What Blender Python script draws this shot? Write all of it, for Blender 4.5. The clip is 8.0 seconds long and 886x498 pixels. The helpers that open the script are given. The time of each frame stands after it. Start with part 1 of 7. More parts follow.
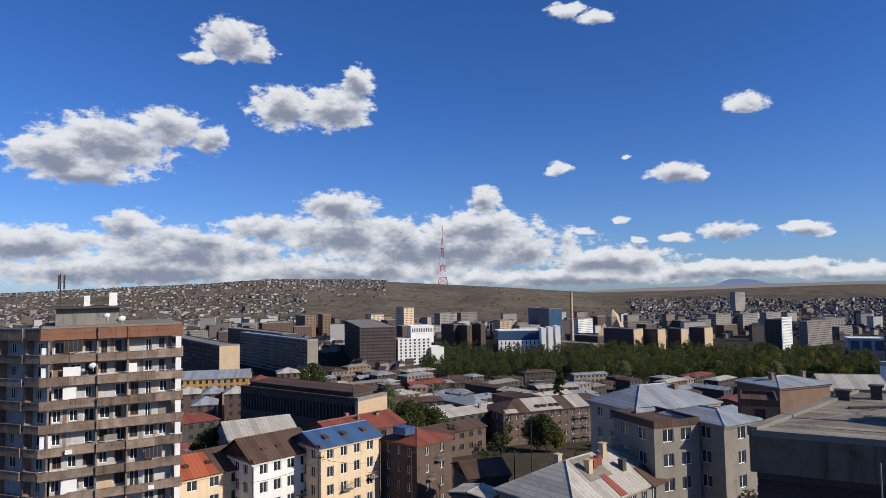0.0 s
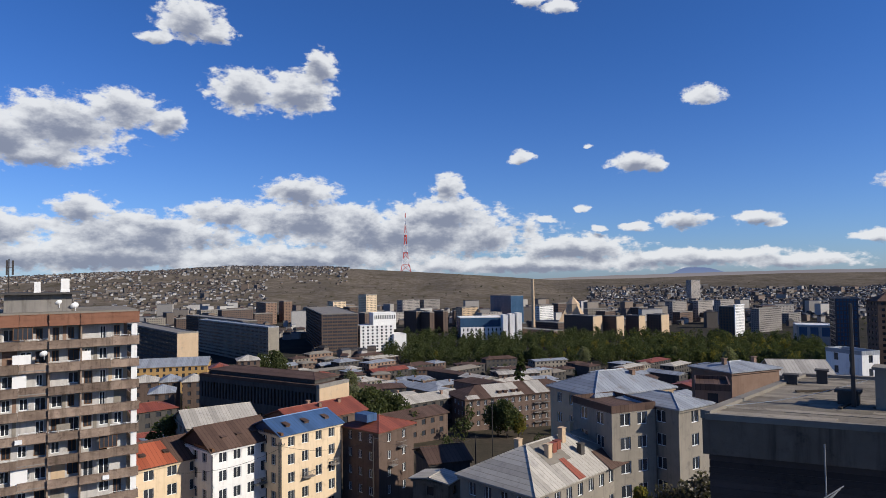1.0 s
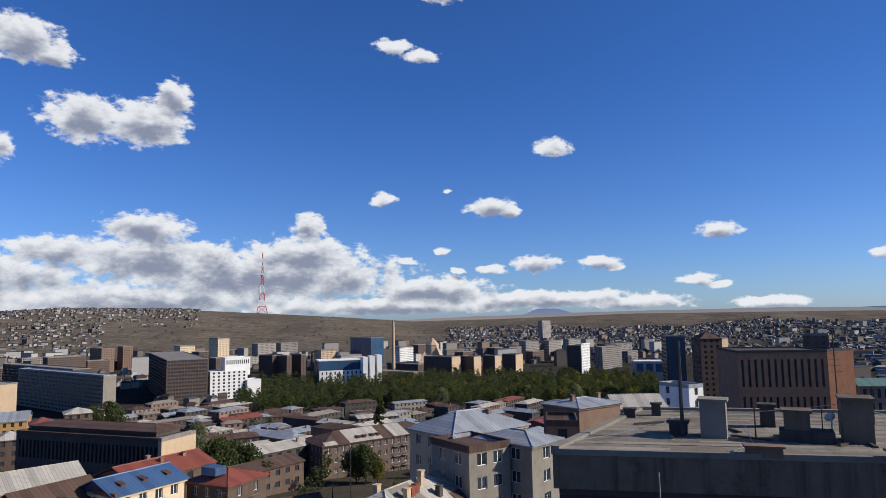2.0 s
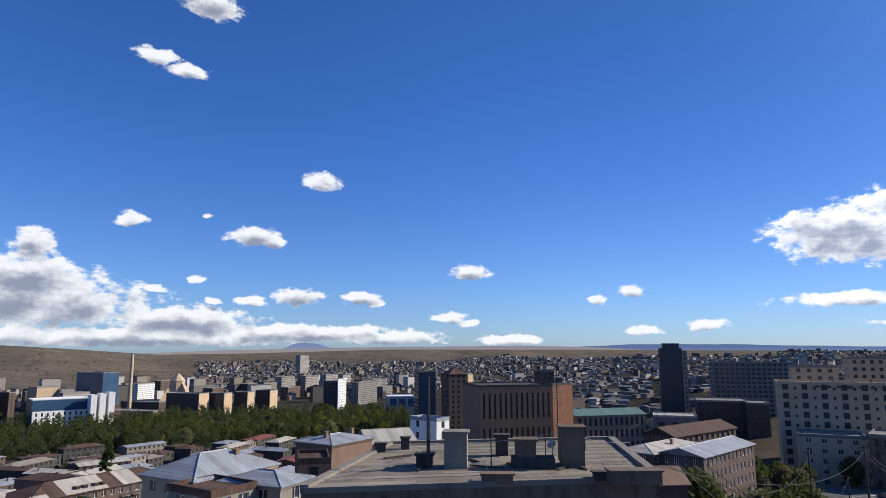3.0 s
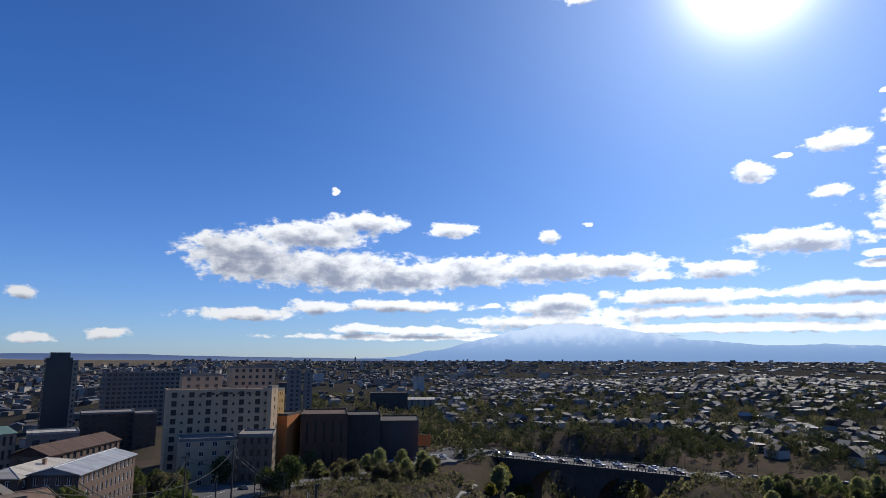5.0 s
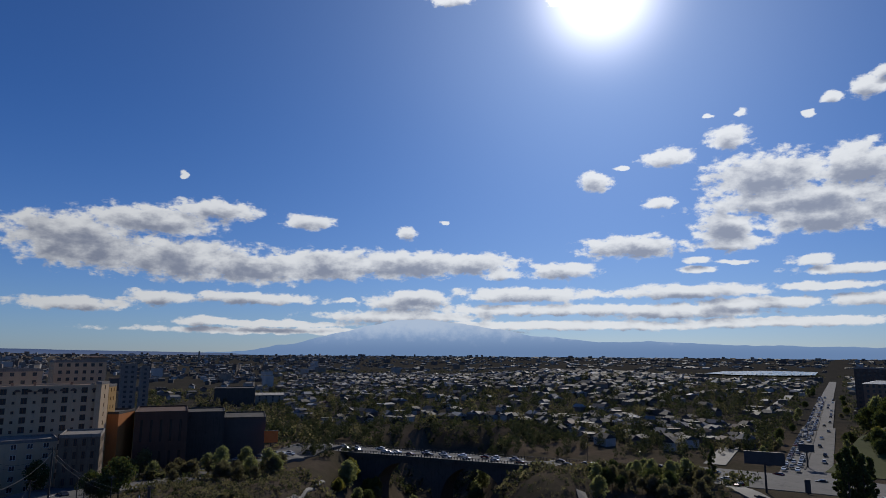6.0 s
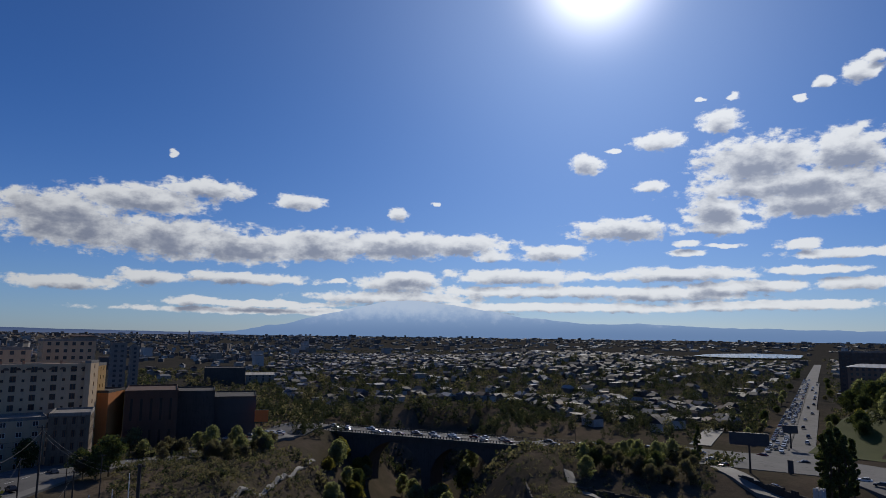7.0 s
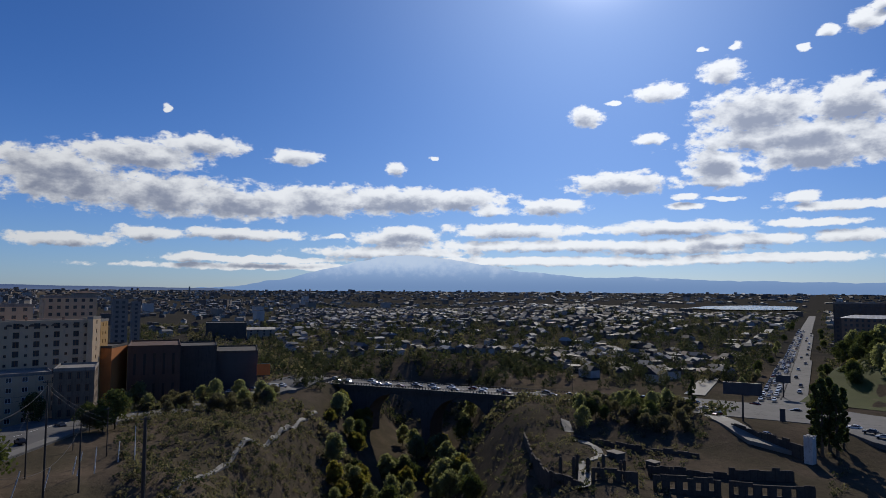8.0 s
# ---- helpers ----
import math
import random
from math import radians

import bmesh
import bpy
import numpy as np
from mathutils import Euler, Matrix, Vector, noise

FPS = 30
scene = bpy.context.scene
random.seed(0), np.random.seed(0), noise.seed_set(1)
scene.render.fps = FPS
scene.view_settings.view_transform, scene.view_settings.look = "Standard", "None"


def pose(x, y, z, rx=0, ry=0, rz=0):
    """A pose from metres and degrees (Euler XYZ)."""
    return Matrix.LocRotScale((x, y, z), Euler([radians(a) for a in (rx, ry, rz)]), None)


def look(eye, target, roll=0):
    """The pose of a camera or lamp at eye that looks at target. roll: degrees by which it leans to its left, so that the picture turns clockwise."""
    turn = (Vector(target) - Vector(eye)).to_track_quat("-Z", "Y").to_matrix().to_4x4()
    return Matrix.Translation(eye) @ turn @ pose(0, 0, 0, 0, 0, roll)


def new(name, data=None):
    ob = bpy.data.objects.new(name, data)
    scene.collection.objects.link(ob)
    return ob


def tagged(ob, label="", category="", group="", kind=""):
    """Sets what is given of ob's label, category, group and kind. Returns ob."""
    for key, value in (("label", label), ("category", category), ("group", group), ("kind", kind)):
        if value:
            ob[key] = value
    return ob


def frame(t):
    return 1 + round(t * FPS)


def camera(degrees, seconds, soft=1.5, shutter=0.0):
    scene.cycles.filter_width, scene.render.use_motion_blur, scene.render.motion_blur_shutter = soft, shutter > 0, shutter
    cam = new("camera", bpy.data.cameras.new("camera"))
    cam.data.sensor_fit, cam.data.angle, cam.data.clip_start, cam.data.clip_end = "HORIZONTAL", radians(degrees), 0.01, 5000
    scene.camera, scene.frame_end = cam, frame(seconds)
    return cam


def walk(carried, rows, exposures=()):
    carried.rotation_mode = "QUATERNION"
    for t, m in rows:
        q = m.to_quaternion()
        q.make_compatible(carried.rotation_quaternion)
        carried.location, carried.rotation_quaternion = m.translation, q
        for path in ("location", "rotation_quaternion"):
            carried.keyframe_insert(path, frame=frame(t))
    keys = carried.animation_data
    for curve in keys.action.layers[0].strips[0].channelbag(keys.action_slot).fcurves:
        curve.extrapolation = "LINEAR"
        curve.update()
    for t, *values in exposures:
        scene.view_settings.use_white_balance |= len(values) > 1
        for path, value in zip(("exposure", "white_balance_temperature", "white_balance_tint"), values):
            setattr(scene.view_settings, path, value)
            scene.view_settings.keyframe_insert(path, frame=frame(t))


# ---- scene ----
H = 41.0            # eye height of the lookout over the street
SUN_AZ, SUN_EL = -114.0, 30.5   # bearings are counted in degrees to the left of +Y

cam = camera(69.2, 8.0, soft=0.75)
ROWS = [
    (0.0, 0.0, 3.63, 0.85),
    (0.5, 0.13, 3.79, 0.81),
    (1.0, -3.31, 2.44, 0.67),
    (1.2, -4.75, 2.09, 0.80),
    (2.3, -21.6, 7.73, 0.75),
    (2.5, -25.85, 8.45, 0.47),
    (3.0, -36.74, 8.84, 0.1),
    (3.5, -49.83, 8.65, 0.45),
    (4.0, -62.57, 9.23, 0.28),
    (4.5, -75.49, 9.53, -0.06),
    (5.0, -86.46, 9.70, -0.11),
    (5.2, -91.0, 9.30, -0.27),
    (6.3, -99.79, 9.49, -0.4),
    (6.5, -99.85, 9.55, -0.54),
    (7.0, -100.19, 7.65, -0.72),
    (7.5, -100.1, 5.43, -0.69),
    (8.0, -100.3, 3.61, -0.35),
]


def held(yaw):
    """The phone swings on a short arc round the one who holds it."""
    a = radians(yaw)
    return -0.14 * math.sin(a), 0.14 * math.cos(a) - 0.14


walk(cam, [(t, pose(held(yaw)[0], held(yaw)[1], H, 90 + pitch, roll, yaw)) for t, yaw, pitch, roll in ROWS],
     [(0.0, 0.0), (2.5, 0.15), (3.5, 0.40), (4.0, 0.44), (4.5, 0.34), (5.0, -0.06), (5.2, -0.22), (6.3, -0.76), (7.0, -0.70), (8.0, -0.48)])


def at(az, d):
    """Plan position at bearing az and distance d from the lookout."""
    a = radians(az)
    return Vector((-math.sin(a) * d, math.cos(a) * d))


# ---- sky, clouds and sun ----
puffs = []
puffs += [(27.7, 11.9, 4.8, 2.1), (31.2, 10.7, 3.2, 1.7), (23.2, 13.6, 2.8, 1.4), (20.0, 12.8, 1.4, 1.1), (29.3, 9.5, 3.9, 0.8), (14.0, 15.8, 2.8, 1.7), (9.4, 15.9, 3.1, 1.7), (7.5, 18.0, 1.3, 1.5), (18.3, 20.9, 2.4, 1.6), (16.3, 20.1, 1.5, 0.8), (20.8, 19.3, 1.4, 0.5), (-11.4, 23.4, 1.6, 0.6), (-13.9, 22.7, 1.6, 0.5), (-25.8, 14.6, 1.6, 0.7), (-20.0, 9.6, 1.9, 0.8), (-21.7, 9.2, 1.0, 0.5), (-4.0, 7.9, 1.4, 1.1), (-10.5, 10.4, 1.1, 0.6), (26.0, 5.7, 2.0, 1.1), (32.5, 4.0, 4.7, 1.3)]
puffs += [(21.8, 3.7, 8.2, 1.7), (9.1, 7.5, 3.1, 1.2), (15.4, 5.5, 3.3, 1.1), (8.2, 5.0, 8.4, 1.6), (-3.4, 5.6, 4.5, 1.4), (0.1, 3.7, 11.9, 2.0), (25.1, 1.9, 11.5, 1.2), (9.2, 1.8, 14.4, 1.1), (-7.4, 3.5, 2.5, 1.5), (-14.6, 2.4, 5.2, 1.1), (-24.1, 4.5, 1.9, 0.7), (-29.4, 4.5, 1.5, 0.5), (-20.0, 4.1, 1.2, 0.4), (-17.0, 4.0, 0.6, 0.3), (-24.4, 1.4, 8.3, 0.7), (-32.2, 1.0, 4.3, 0.6), (-10.8, 1.0, 14.3, 0.7), (-12.6, 4.9, 0.8, 0.3), (-15.7, 5.8, 0.7, 0.3)]
puffs += [(-15.8, 28.0, 2.1, 1.1), (-12.4, 28.7, 2.3, 0.7), (-39.2, 6.7, 1.6, 0.6), (-53.1, 4.9, 1.0, 0.5), (-50.2, 4.2, 0.8, 0.4), (-53.8, 1.5, 1.3, 0.4), (-59.0, 2.0, 1.5, 0.4), (-37.3, 2.7, 1.3, 0.5), (-39.0, 2.2, 1.1, 0.3), (-42.7, 0.8, 2.7, 0.4), (-16.2, 11.1, 0.4, 0.2)]
puffs += [(-30.8, 4.0, 0.7, 0.3)]
puffs += [(-68.6, 9.2, 4.3, 1.5), (-74.5, 10.7, 5.0, 1.1), (-79.4, 11.9, 3.6, 0.8), (-70.6, 8.0, 5.4, 1.5), (-77.2, 7.7, 6.5, 1.6), (-82.7, 7.1, 5.5, 1.2), (-88.8, 7.7, 6.1, 1.3), (-95.8, 7.9, 6.8, 1.2), (-101.9, 8.0, 4.1, 0.9), (-110.0, 7.3, 2.9, 0.7), (-104.6, 7.0, 1.5, 0.5), (-87.2, 11.4, 2.2, 0.6), (-96.1, 10.7, 0.9, 0.5), (-99.4, 11.6, 0.4, 0.2), (-76.6, 14.5, 0.3, 0.3), (-69.0, 3.7, 4.4, 0.5), (-75.1, 4.4, 2.5, 0.6), (-82.8, 4.6, 5.5, 0.5), (-90.7, 4.6, 0.8, 0.2), (-95.9, 4.5, 3.5, 0.7)]
puffs += [(-96.9, 5.0, 3.0, 0.6), (-106.5, 5.2, 6.7, 0.6), (-120.3, 5.3, 5.8, 0.6), (-78.8, 2.6, 2.3, 0.4), (-84.7, 2.5, 7.0, 0.3), (-95.9, 3.3, 7.5, 0.5), (-108.5, 3.9, 10.7, 0.5), (-119.4, 3.7, 7.2, 0.6), (-125.4, 4.2, 5.0, 0.5), (-89.1, 1.9, 15.6, 0.3), (-110.9, 2.5, 15.7, 0.4), (-126.6, 2.7, 8.9, 0.4), (-126.7, 14.2, 4.6, 1.9), (-133.0, 14.3, 2.6, 1.8), (-129.1, 12.2, 7.5, 1.1), (-123.4, 10.4, 2.2, 1.4), (-130.9, 10.7, 4.9, 1.2), (-134.6, 11.2, 1.8, 1.5), (-124.0, 9.1, 2.6, 0.6), (-112.9, 14.9, 1.5, 0.8)]
puffs += [(-119.1, 16.5, 2.1, 0.8), (-124.0, 17.7, 1.5, 0.9), (-118.3, 12.8, 1.3, 0.5), (-115.4, 15.9, 0.6, 0.2), (-125.3, 19.5, 0.5, 0.3), (-131.7, 19.5, 0.7, 0.5), (-134.3, 19.9, 1.4, 0.7), (-135.3, 20.8, 0.7, 0.4), (-130.0, 18.7, 0.5, 0.3), (-115.8, 9.2, 4.4, 0.9), (-121.1, 7.9, 1.1, 0.3), (-121.0, 7.1, 1.4, 0.3), (-123.9, 7.6, 1.3, 0.2), (-129.6, 7.4, 1.7, 0.4), (-132.2, 6.6, 3.7, 0.4), (-130.2, 5.4, 3.4, 0.3), (-132.8, 4.3, 2.9, 0.5), (-122.6, 19.6, 0.4, 0.2)]
puffs += [(-99.8, 30.5, 2.1, 0.5), (-107.7, 30.6, 1.2, 0.3), (-110.4, 30.1, 1.2, 0.5)]


class Tree:
    """Small helper to wire nodes."""

    def __init__(self, tree):
        self.t, self.n, self.l = tree, tree.nodes, tree.links

    def math(self, op, a, b=0.0, c=0.0, clamp=False):
        node = self.n.new("ShaderNodeMath")
        node.operation, node.use_clamp = op, clamp
        for i, v in enumerate((a, b, c)):
            self.feed(node.inputs[i], v)
        return node.outputs[0]

    def feed(self, socket, v):
        if hasattr(v, "is_linked"):
            self.l.new(v, socket)
        else:
            socket.default_value = v

    def smooth(self, v, lo, hi, out0=0.0, out1=1.0):
        node = self.n.new("ShaderNodeMapRange")
        node.interpolation_type = "SMOOTHSTEP"
        self.feed(node.inputs[0], v)
        for i, w in enumerate((lo, hi, out0, out1)):
            self.feed(node.inputs[i + 1], w)
        return node.outputs[0]

    def mix(self, f, a, b, blend="MIX"):
        node = self.n.new("ShaderNodeMix")
        node.data_type, node.blend_type = "RGBA", blend
        self.feed(node.inputs[0], f)
        self.feed(node.inputs[6], a if hasattr(a, "is_linked") else (*a, 1))
        self.feed(node.inputs[7], b if hasattr(b, "is_linked") else (*b, 1))
        return node.outputs[2]

    def noise(self, vec, scale, detail=4.0, rough=0.55):
        node = self.n.new("ShaderNodeTexNoise")
        if vec is not None:
            self.l.new(vec, node.inputs["Vector"])
        node.inputs["Scale"].default_value, node.inputs["Detail"].default_value = scale, detail
        node.inputs["Roughness"].default_value = rough
        return node.outputs["Fac"]


def cloud_cover():
    """Node group: how thick the cumulus is at a bearing and height over the horizon (degrees)."""
    g = bpy.data.node_groups.new("cloud_cover", "ShaderNodeTree")
    g.interface.new_socket("Spot", in_out="INPUT", socket_type="NodeSocketVector")
    g.interface.new_socket("Cover", in_out="OUTPUT", socket_type="NodeSocketFloat")
    g.interface.new_socket("Mass", in_out="OUTPUT", socket_type="NodeSocketFloat")
    w = Tree(g)
    spot = w.n.new("NodeGroupInput").outputs[0]
    end = w.n.new("NodeGroupOutput")
    stretch = w.n.new("ShaderNodeVectorMath")
    stretch.operation = "MULTIPLY"
    w.l.new(spot, stretch.inputs[0])
    stretch.inputs[1].default_value = (0.75, 1.25, 1)
    warp = w.n.new("ShaderNodeTexNoise")
    w.l.new(stretch.outputs[0], warp.inputs["Vector"])
    warp.inputs["Scale"].default_value, warp.inputs["Detail"].default_value = 0.8, 4
    bend = w.n.new("ShaderNodeVectorMath")
    bend.operation = "MULTIPLY_ADD"
    w.l.new(warp.outputs["Color"], bend.inputs[0])
    bend.inputs[1].default_value = (1.5, 0.5, 0)
    w.l.new(spot, bend.inputs[2])
    shift = w.n.new("ShaderNodeVectorMath")
    shift.operation = "SUBTRACT"
    w.l.new(bend.outputs[0], shift.inputs[0])
    shift.inputs[1].default_value = (0.75, 0.25, 0)
    sep = w.n.new("ShaderNodeSeparateXYZ")
    w.l.new(shift.outputs[0], sep.inputs[0])
    near = 3.0
    for az, el, rw, rh in puffs:
        join = w.n.new("ShaderNodeCombineXYZ")
        w.l.new(sep.outputs[0], join.inputs[0])
        w.l.new(sep.outputs[1], join.inputs[1])
        w.feed(join.inputs[2], near)
        q = w.n.new("ShaderNodeVectorMath")
        q.operation = "MULTIPLY_ADD"
        w.l.new(join.outputs[0], q.inputs[0])
        rw, rh = rw * 1.12, rh * 1.12
        q.inputs[1].default_value = (1 / rw, 1 / rh, 0)
        q.inputs[2].default_value = (-az / rw, -el / rh, 0)
        length = w.n.new("ShaderNodeVectorMath")
        length.operation = "LENGTH"
        w.l.new(q.outputs[0], length.inputs[0])
        least = w.n.new("ShaderNodeMath")
        least.operation = "SMOOTH_MIN"
        w.feed(least.inputs[0], near)
        w.l.new(length.outputs["Value"], least.inputs[1])
        least.inputs[2].default_value = 0.25
        near = least.outputs[0]
    fine = w.noise(stretch.outputs[0], 1.0, 10.0, 0.61)
    body = w.math("SUBTRACT", 1.0, near)
    rag = w.math("MULTIPLY_ADD", fine, 2.0, -1.0)
    lump = w.math("MULTIPLY_ADD", w.noise(stretch.outputs[0], 0.55, 4.0, 0.55), 2.0, -1.0)
    w.l.new(w.math("MULTIPLY_ADD", lump, 0.9, w.math("MULTIPLY_ADD", rag, 0.45, body)), end.inputs[1])
    w.l.new(w.math("MULTIPLY_ADD", rag, 0.95, w.math("ADD", body, 0.11)), end.inputs[0])
    return g


world = bpy.data.worlds.new("world")
scene.world = world
world.use_nodes = True
wt = Tree(world.node_tree)
wt.n.clear()
sky = wt.n.new("ShaderNodeTexSky")
sky.sky_type, sky.sun_disc = "NISHITA", False
sky.sun_elevation, sky.sun_rotation = radians(SUN_EL), radians(-SUN_AZ)
sky.altitude, sky.air_density, sky.dust_density, sky.ozone_density = 1000, 1.0, 0.6, 3.0
way = wt.n.new("ShaderNodeTexCoord").outputs["Generated"]
parts3 = wt.n.new("ShaderNodeSeparateXYZ")
wt.l.new(way, parts3.inputs[0])
az_deg = wt.math("MULTIPLY", wt.math("ARCTAN2", wt.math("MULTIPLY", parts3.outputs[0], -1.0), parts3.outputs[1]), 57.29578)
el_deg = wt.math("MULTIPLY", wt.math("ARCSINE", parts3.outputs[2]), 57.29578)
spots = []
for lift in (0.0, 0.6):
    c = wt.n.new("ShaderNodeCombineXYZ")
    wt.l.new(az_deg, c.inputs[0])
    wt.feed(c.inputs[1], wt.math("ADD", el_deg, lift))
    spots.append(c.outputs[0])
cover_group = cloud_cover()
covers = []
for spot in spots:
    g = wt.n.new("ShaderNodeGroup")
    g.node_tree = cover_group
    wt.l.new(spot, g.inputs[0])
    covers.append(g.outputs)
veil = wt.smooth(covers[0][0], 0.0, 0.42)
deep = wt.smooth(covers[1][1], -0.05, 0.95)
SKY = 0.083
aim = wt.n.new("ShaderNodeVectorMath")
aim.operation = "DOT_PRODUCT"
wt.l.new(way, aim.inputs[0])
sun_xy = at(SUN_AZ, math.cos(radians(SUN_EL)))
aim.inputs[1].default_value = (sun_xy.x, sun_xy.y, math.sin(radians(SUN_EL)))
silver = wt.smooth(aim.outputs["Value"], 0.45, 0.97, 1.0, 1.5)
white = wt.mix(deep, (0.78 / SKY, 0.80 / SKY, 0.83 / SKY), (0.24 / SKY, 0.27 / SKY, 0.36 / SKY))
tone = wt.mix(wt.smooth(el_deg, -2.0, 22.0), (0.66, 0.89, 1.40), (0.39, 0.78, 1.42))
air = wt.mix(1.0, sky.outputs[0], tone, "MULTIPLY")
calm = wt.smooth(aim.outputs["Value"], 0.35, 0.85, 1.0, 0.80)
air = wt.mix(1.0, air, wt.mix(1.0, (1, 1, 1), calm, "MULTIPLY"), "MULTIPLY")
# forward-scattered light brightens the cumulus towards the sun
white = wt.mix(1.0, white, wt.mix(1.0, (1, 1, 1), silver, "MULTIPLY"), "MULTIPLY")
clouded = wt.mix(wt.math("MULTIPLY", veil, 0.97), air, white)
# the glare round the sun itself
glare = wt.math("POWER", wt.math("MAXIMUM", aim.outputs["Value"], 0.0), 420.0)
glare = wt.math("MULTIPLY", glare, 30.0)
halo = wt.math("MULTIPLY", wt.math("POWER", wt.math("MAXIMUM", aim.outputs["Value"], 0.0), 40.0), 2.2)
halo = wt.math("ADD", halo, wt.math("MULTIPLY", wt.math("POWER", wt.math("MAXIMUM", aim.outputs["Value"], 0.0), 13.0), 1.0))
broad = wt.math("MULTIPLY", wt.math("POWER", wt.math("MAXIMUM", aim.outputs["Value"], 0.0), 6.0), 1.1)
clouded = wt.mix(1.0, clouded, wt.mix(1.0, (0.55, 0.85, 1.25), broad, "MULTIPLY"), "ADD")
total = wt.mix(1.0, clouded, wt.mix(1.0, (1, 0.94, 0.93), wt.math("ADD", glare, halo), "MULTIPLY"), "ADD")
bg = wt.n.new("ShaderNodeBackground")
wt.l.new(total, bg.inputs[0])
bg.inputs[1].default_value = SKY
wt.l.new(bg.outputs[0], wt.n.new("ShaderNodeOutputWorld").inputs[0])

sun = new("sun", bpy.data.lights.new("sun", "SUN"))
sun.data.energy, sun.data.angle, sun.data.color = 4.8, radians(0.53), (1.0, 0.93, 0.83)
sun.matrix_world = look((sun_xy.x * 900, sun_xy.y * 900, 900 * math.sin(radians(SUN_EL))), (0, 0, 0))


# ---- materials ----
def surface(name, a, b, rough=0.85, grain=1.5, patch=0.15, bump=0.15, metal=0.0, stain=None, each=0.0, streak=0.0, island=0.0, bump_scale=None, seam=0.0):
    """A weathered surface: two tones in fine grain and broad patches, stains, relief, and tone that differs from piece to piece."""
    m = bpy.data.materials.new(name)
    m.use_nodes = True
    w = Tree(m.node_tree)
    bsdf = m.node_tree.nodes["Principled BSDF"]
    co = w.n.new("ShaderNodeTexCoord").outputs["Object"]
    broad = w.smooth(w.noise(co, patch, 5, 0.6), 0.35, 0.65)
    fine = w.noise(co, grain, 6, 0.65)
    col = w.mix(w.math("MULTIPLY_ADD", fine, 0.6, w.math("MULTIPLY", broad, 0.4)), a, b)
    if stain:
        spot = w.smooth(w.noise(co, patch * 3.1, 7, 0.7), 0.52, 0.72)
        col = w.mix(w.math("MULTIPLY", spot, 0.75), col, stain)
    if streak:
        tall = w.n.new("ShaderNodeMapping")
        tall.inputs["Scale"].default_value = (1.6, 1.6, 0.12)
        w.l.new(co, tall.inputs[0])
        run = w.smooth(w.noise(tall.outputs[0], 1.0, 5, 0.65), 0.48, 0.75)
        col = w.mix(w.math("MULTIPLY", run, streak), col, tuple(0.35 * v for v in a))
    if seam:
        across = w.n.new("ShaderNodeSeparateXYZ")
        w.l.new(co, across.inputs[0])
        band = w.math("FRACT", w.math("DIVIDE", across.outputs[0], seam))
        sheet = w.n.new("ShaderNodeTexWhiteNoise")
        sheet.noise_dimensions = "1D"
        w.l.new(w.math("FLOOR", w.math("DIVIDE", across.outputs[0], seam * 2)), sheet.inputs["W"])
        col = w.mix(1.0, col, w.mix(sheet.outputs["Value"], (0.82, 0.82, 0.82), (1.15, 1.15, 1.15)), "MULTIPLY")
        col = w.mix(w.math("MULTIPLY", w.math("LESS_THAN", band, 0.12), 0.55), col, tuple(0.4 * v for v in a))
    if each or island:
        rnd = w.n.new("ShaderNodeObjectInfo").outputs["Random"] if each else w.n.new("ShaderNodeNewGeometry").outputs["Random Per Island"]
        k = each or island
        col = w.mix(1.0, col, w.mix(rnd, (1 - k,) * 3, (1 + k,) * 3), "MULTIPLY")
    w.l.new(col, bsdf.inputs["Base Color"])
    bsdf.inputs["Metallic"].default_value = metal
    bsdf.inputs["Specular IOR Level"].default_value = 0.12 if rough > 0.65 else 0.5
    w.l.new(w.math("MULTIPLY_ADD", fine, 0.25, rough - 0.12, clamp=True), bsdf.inputs["Roughness"])
    if bump:
        bp = w.n.new("ShaderNodeBump")
        bp.inputs["Strength"].default_value, bp.inputs["Distance"].default_value = min(1.0, bump * 3), 0.06
        w.l.new(w.noise(co, bump_scale or grain * 2, 6, 0.7), bp.inputs["Height"])
        w.l.new(bp.outputs[0], bsdf.inputs["Normal"])
    return m


def palette(name, stops, rough=0.85, metal=0.0, grain=0.8, island=True):
    """One of several tones for each piece or each separate island, with grain."""
    m = bpy.data.materials.new(name)
    m.use_nodes = True
    w = Tree(m.node_tree)
    bsdf = m.node_tree.nodes["Principled BSDF"]
    rnd = w.n.new("ShaderNodeNewGeometry").outputs["Random Per Island"] if island else w.n.new("ShaderNodeObjectInfo").outputs["Random"]
    ramp = w.n.new("ShaderNodeValToRGB")
    ramp.color_ramp.interpolation = "CONSTANT"
    el = ramp.color_ramp.elements
    while len(el) < len(stops):
        el.new(0.5)
    for i, c in enumerate(stops):
        el[i].position, el[i].color = i / len(stops), (*c, 1)
    w.l.new(rnd, ramp.inputs[0])
    co = w.n.new("ShaderNodeTexCoord").outputs["Object"]
    fine = w.noise(co, grain, 5, 0.65)
    col = w.mix(1.0, ramp.outputs[0], w.mix(fine, (0.6, 0.6, 0.6), (1.35, 1.35, 1.35)), "MULTIPLY")
    w.l.new(col, bsdf.inputs["Base Color"])
    bsdf.inputs["Metallic"].default_value, bsdf.inputs["Roughness"].default_value = metal, rough
    bsdf.inputs["Specular IOR Level"].default_value = 0.2 if rough > 0.65 else 0.5
    return m


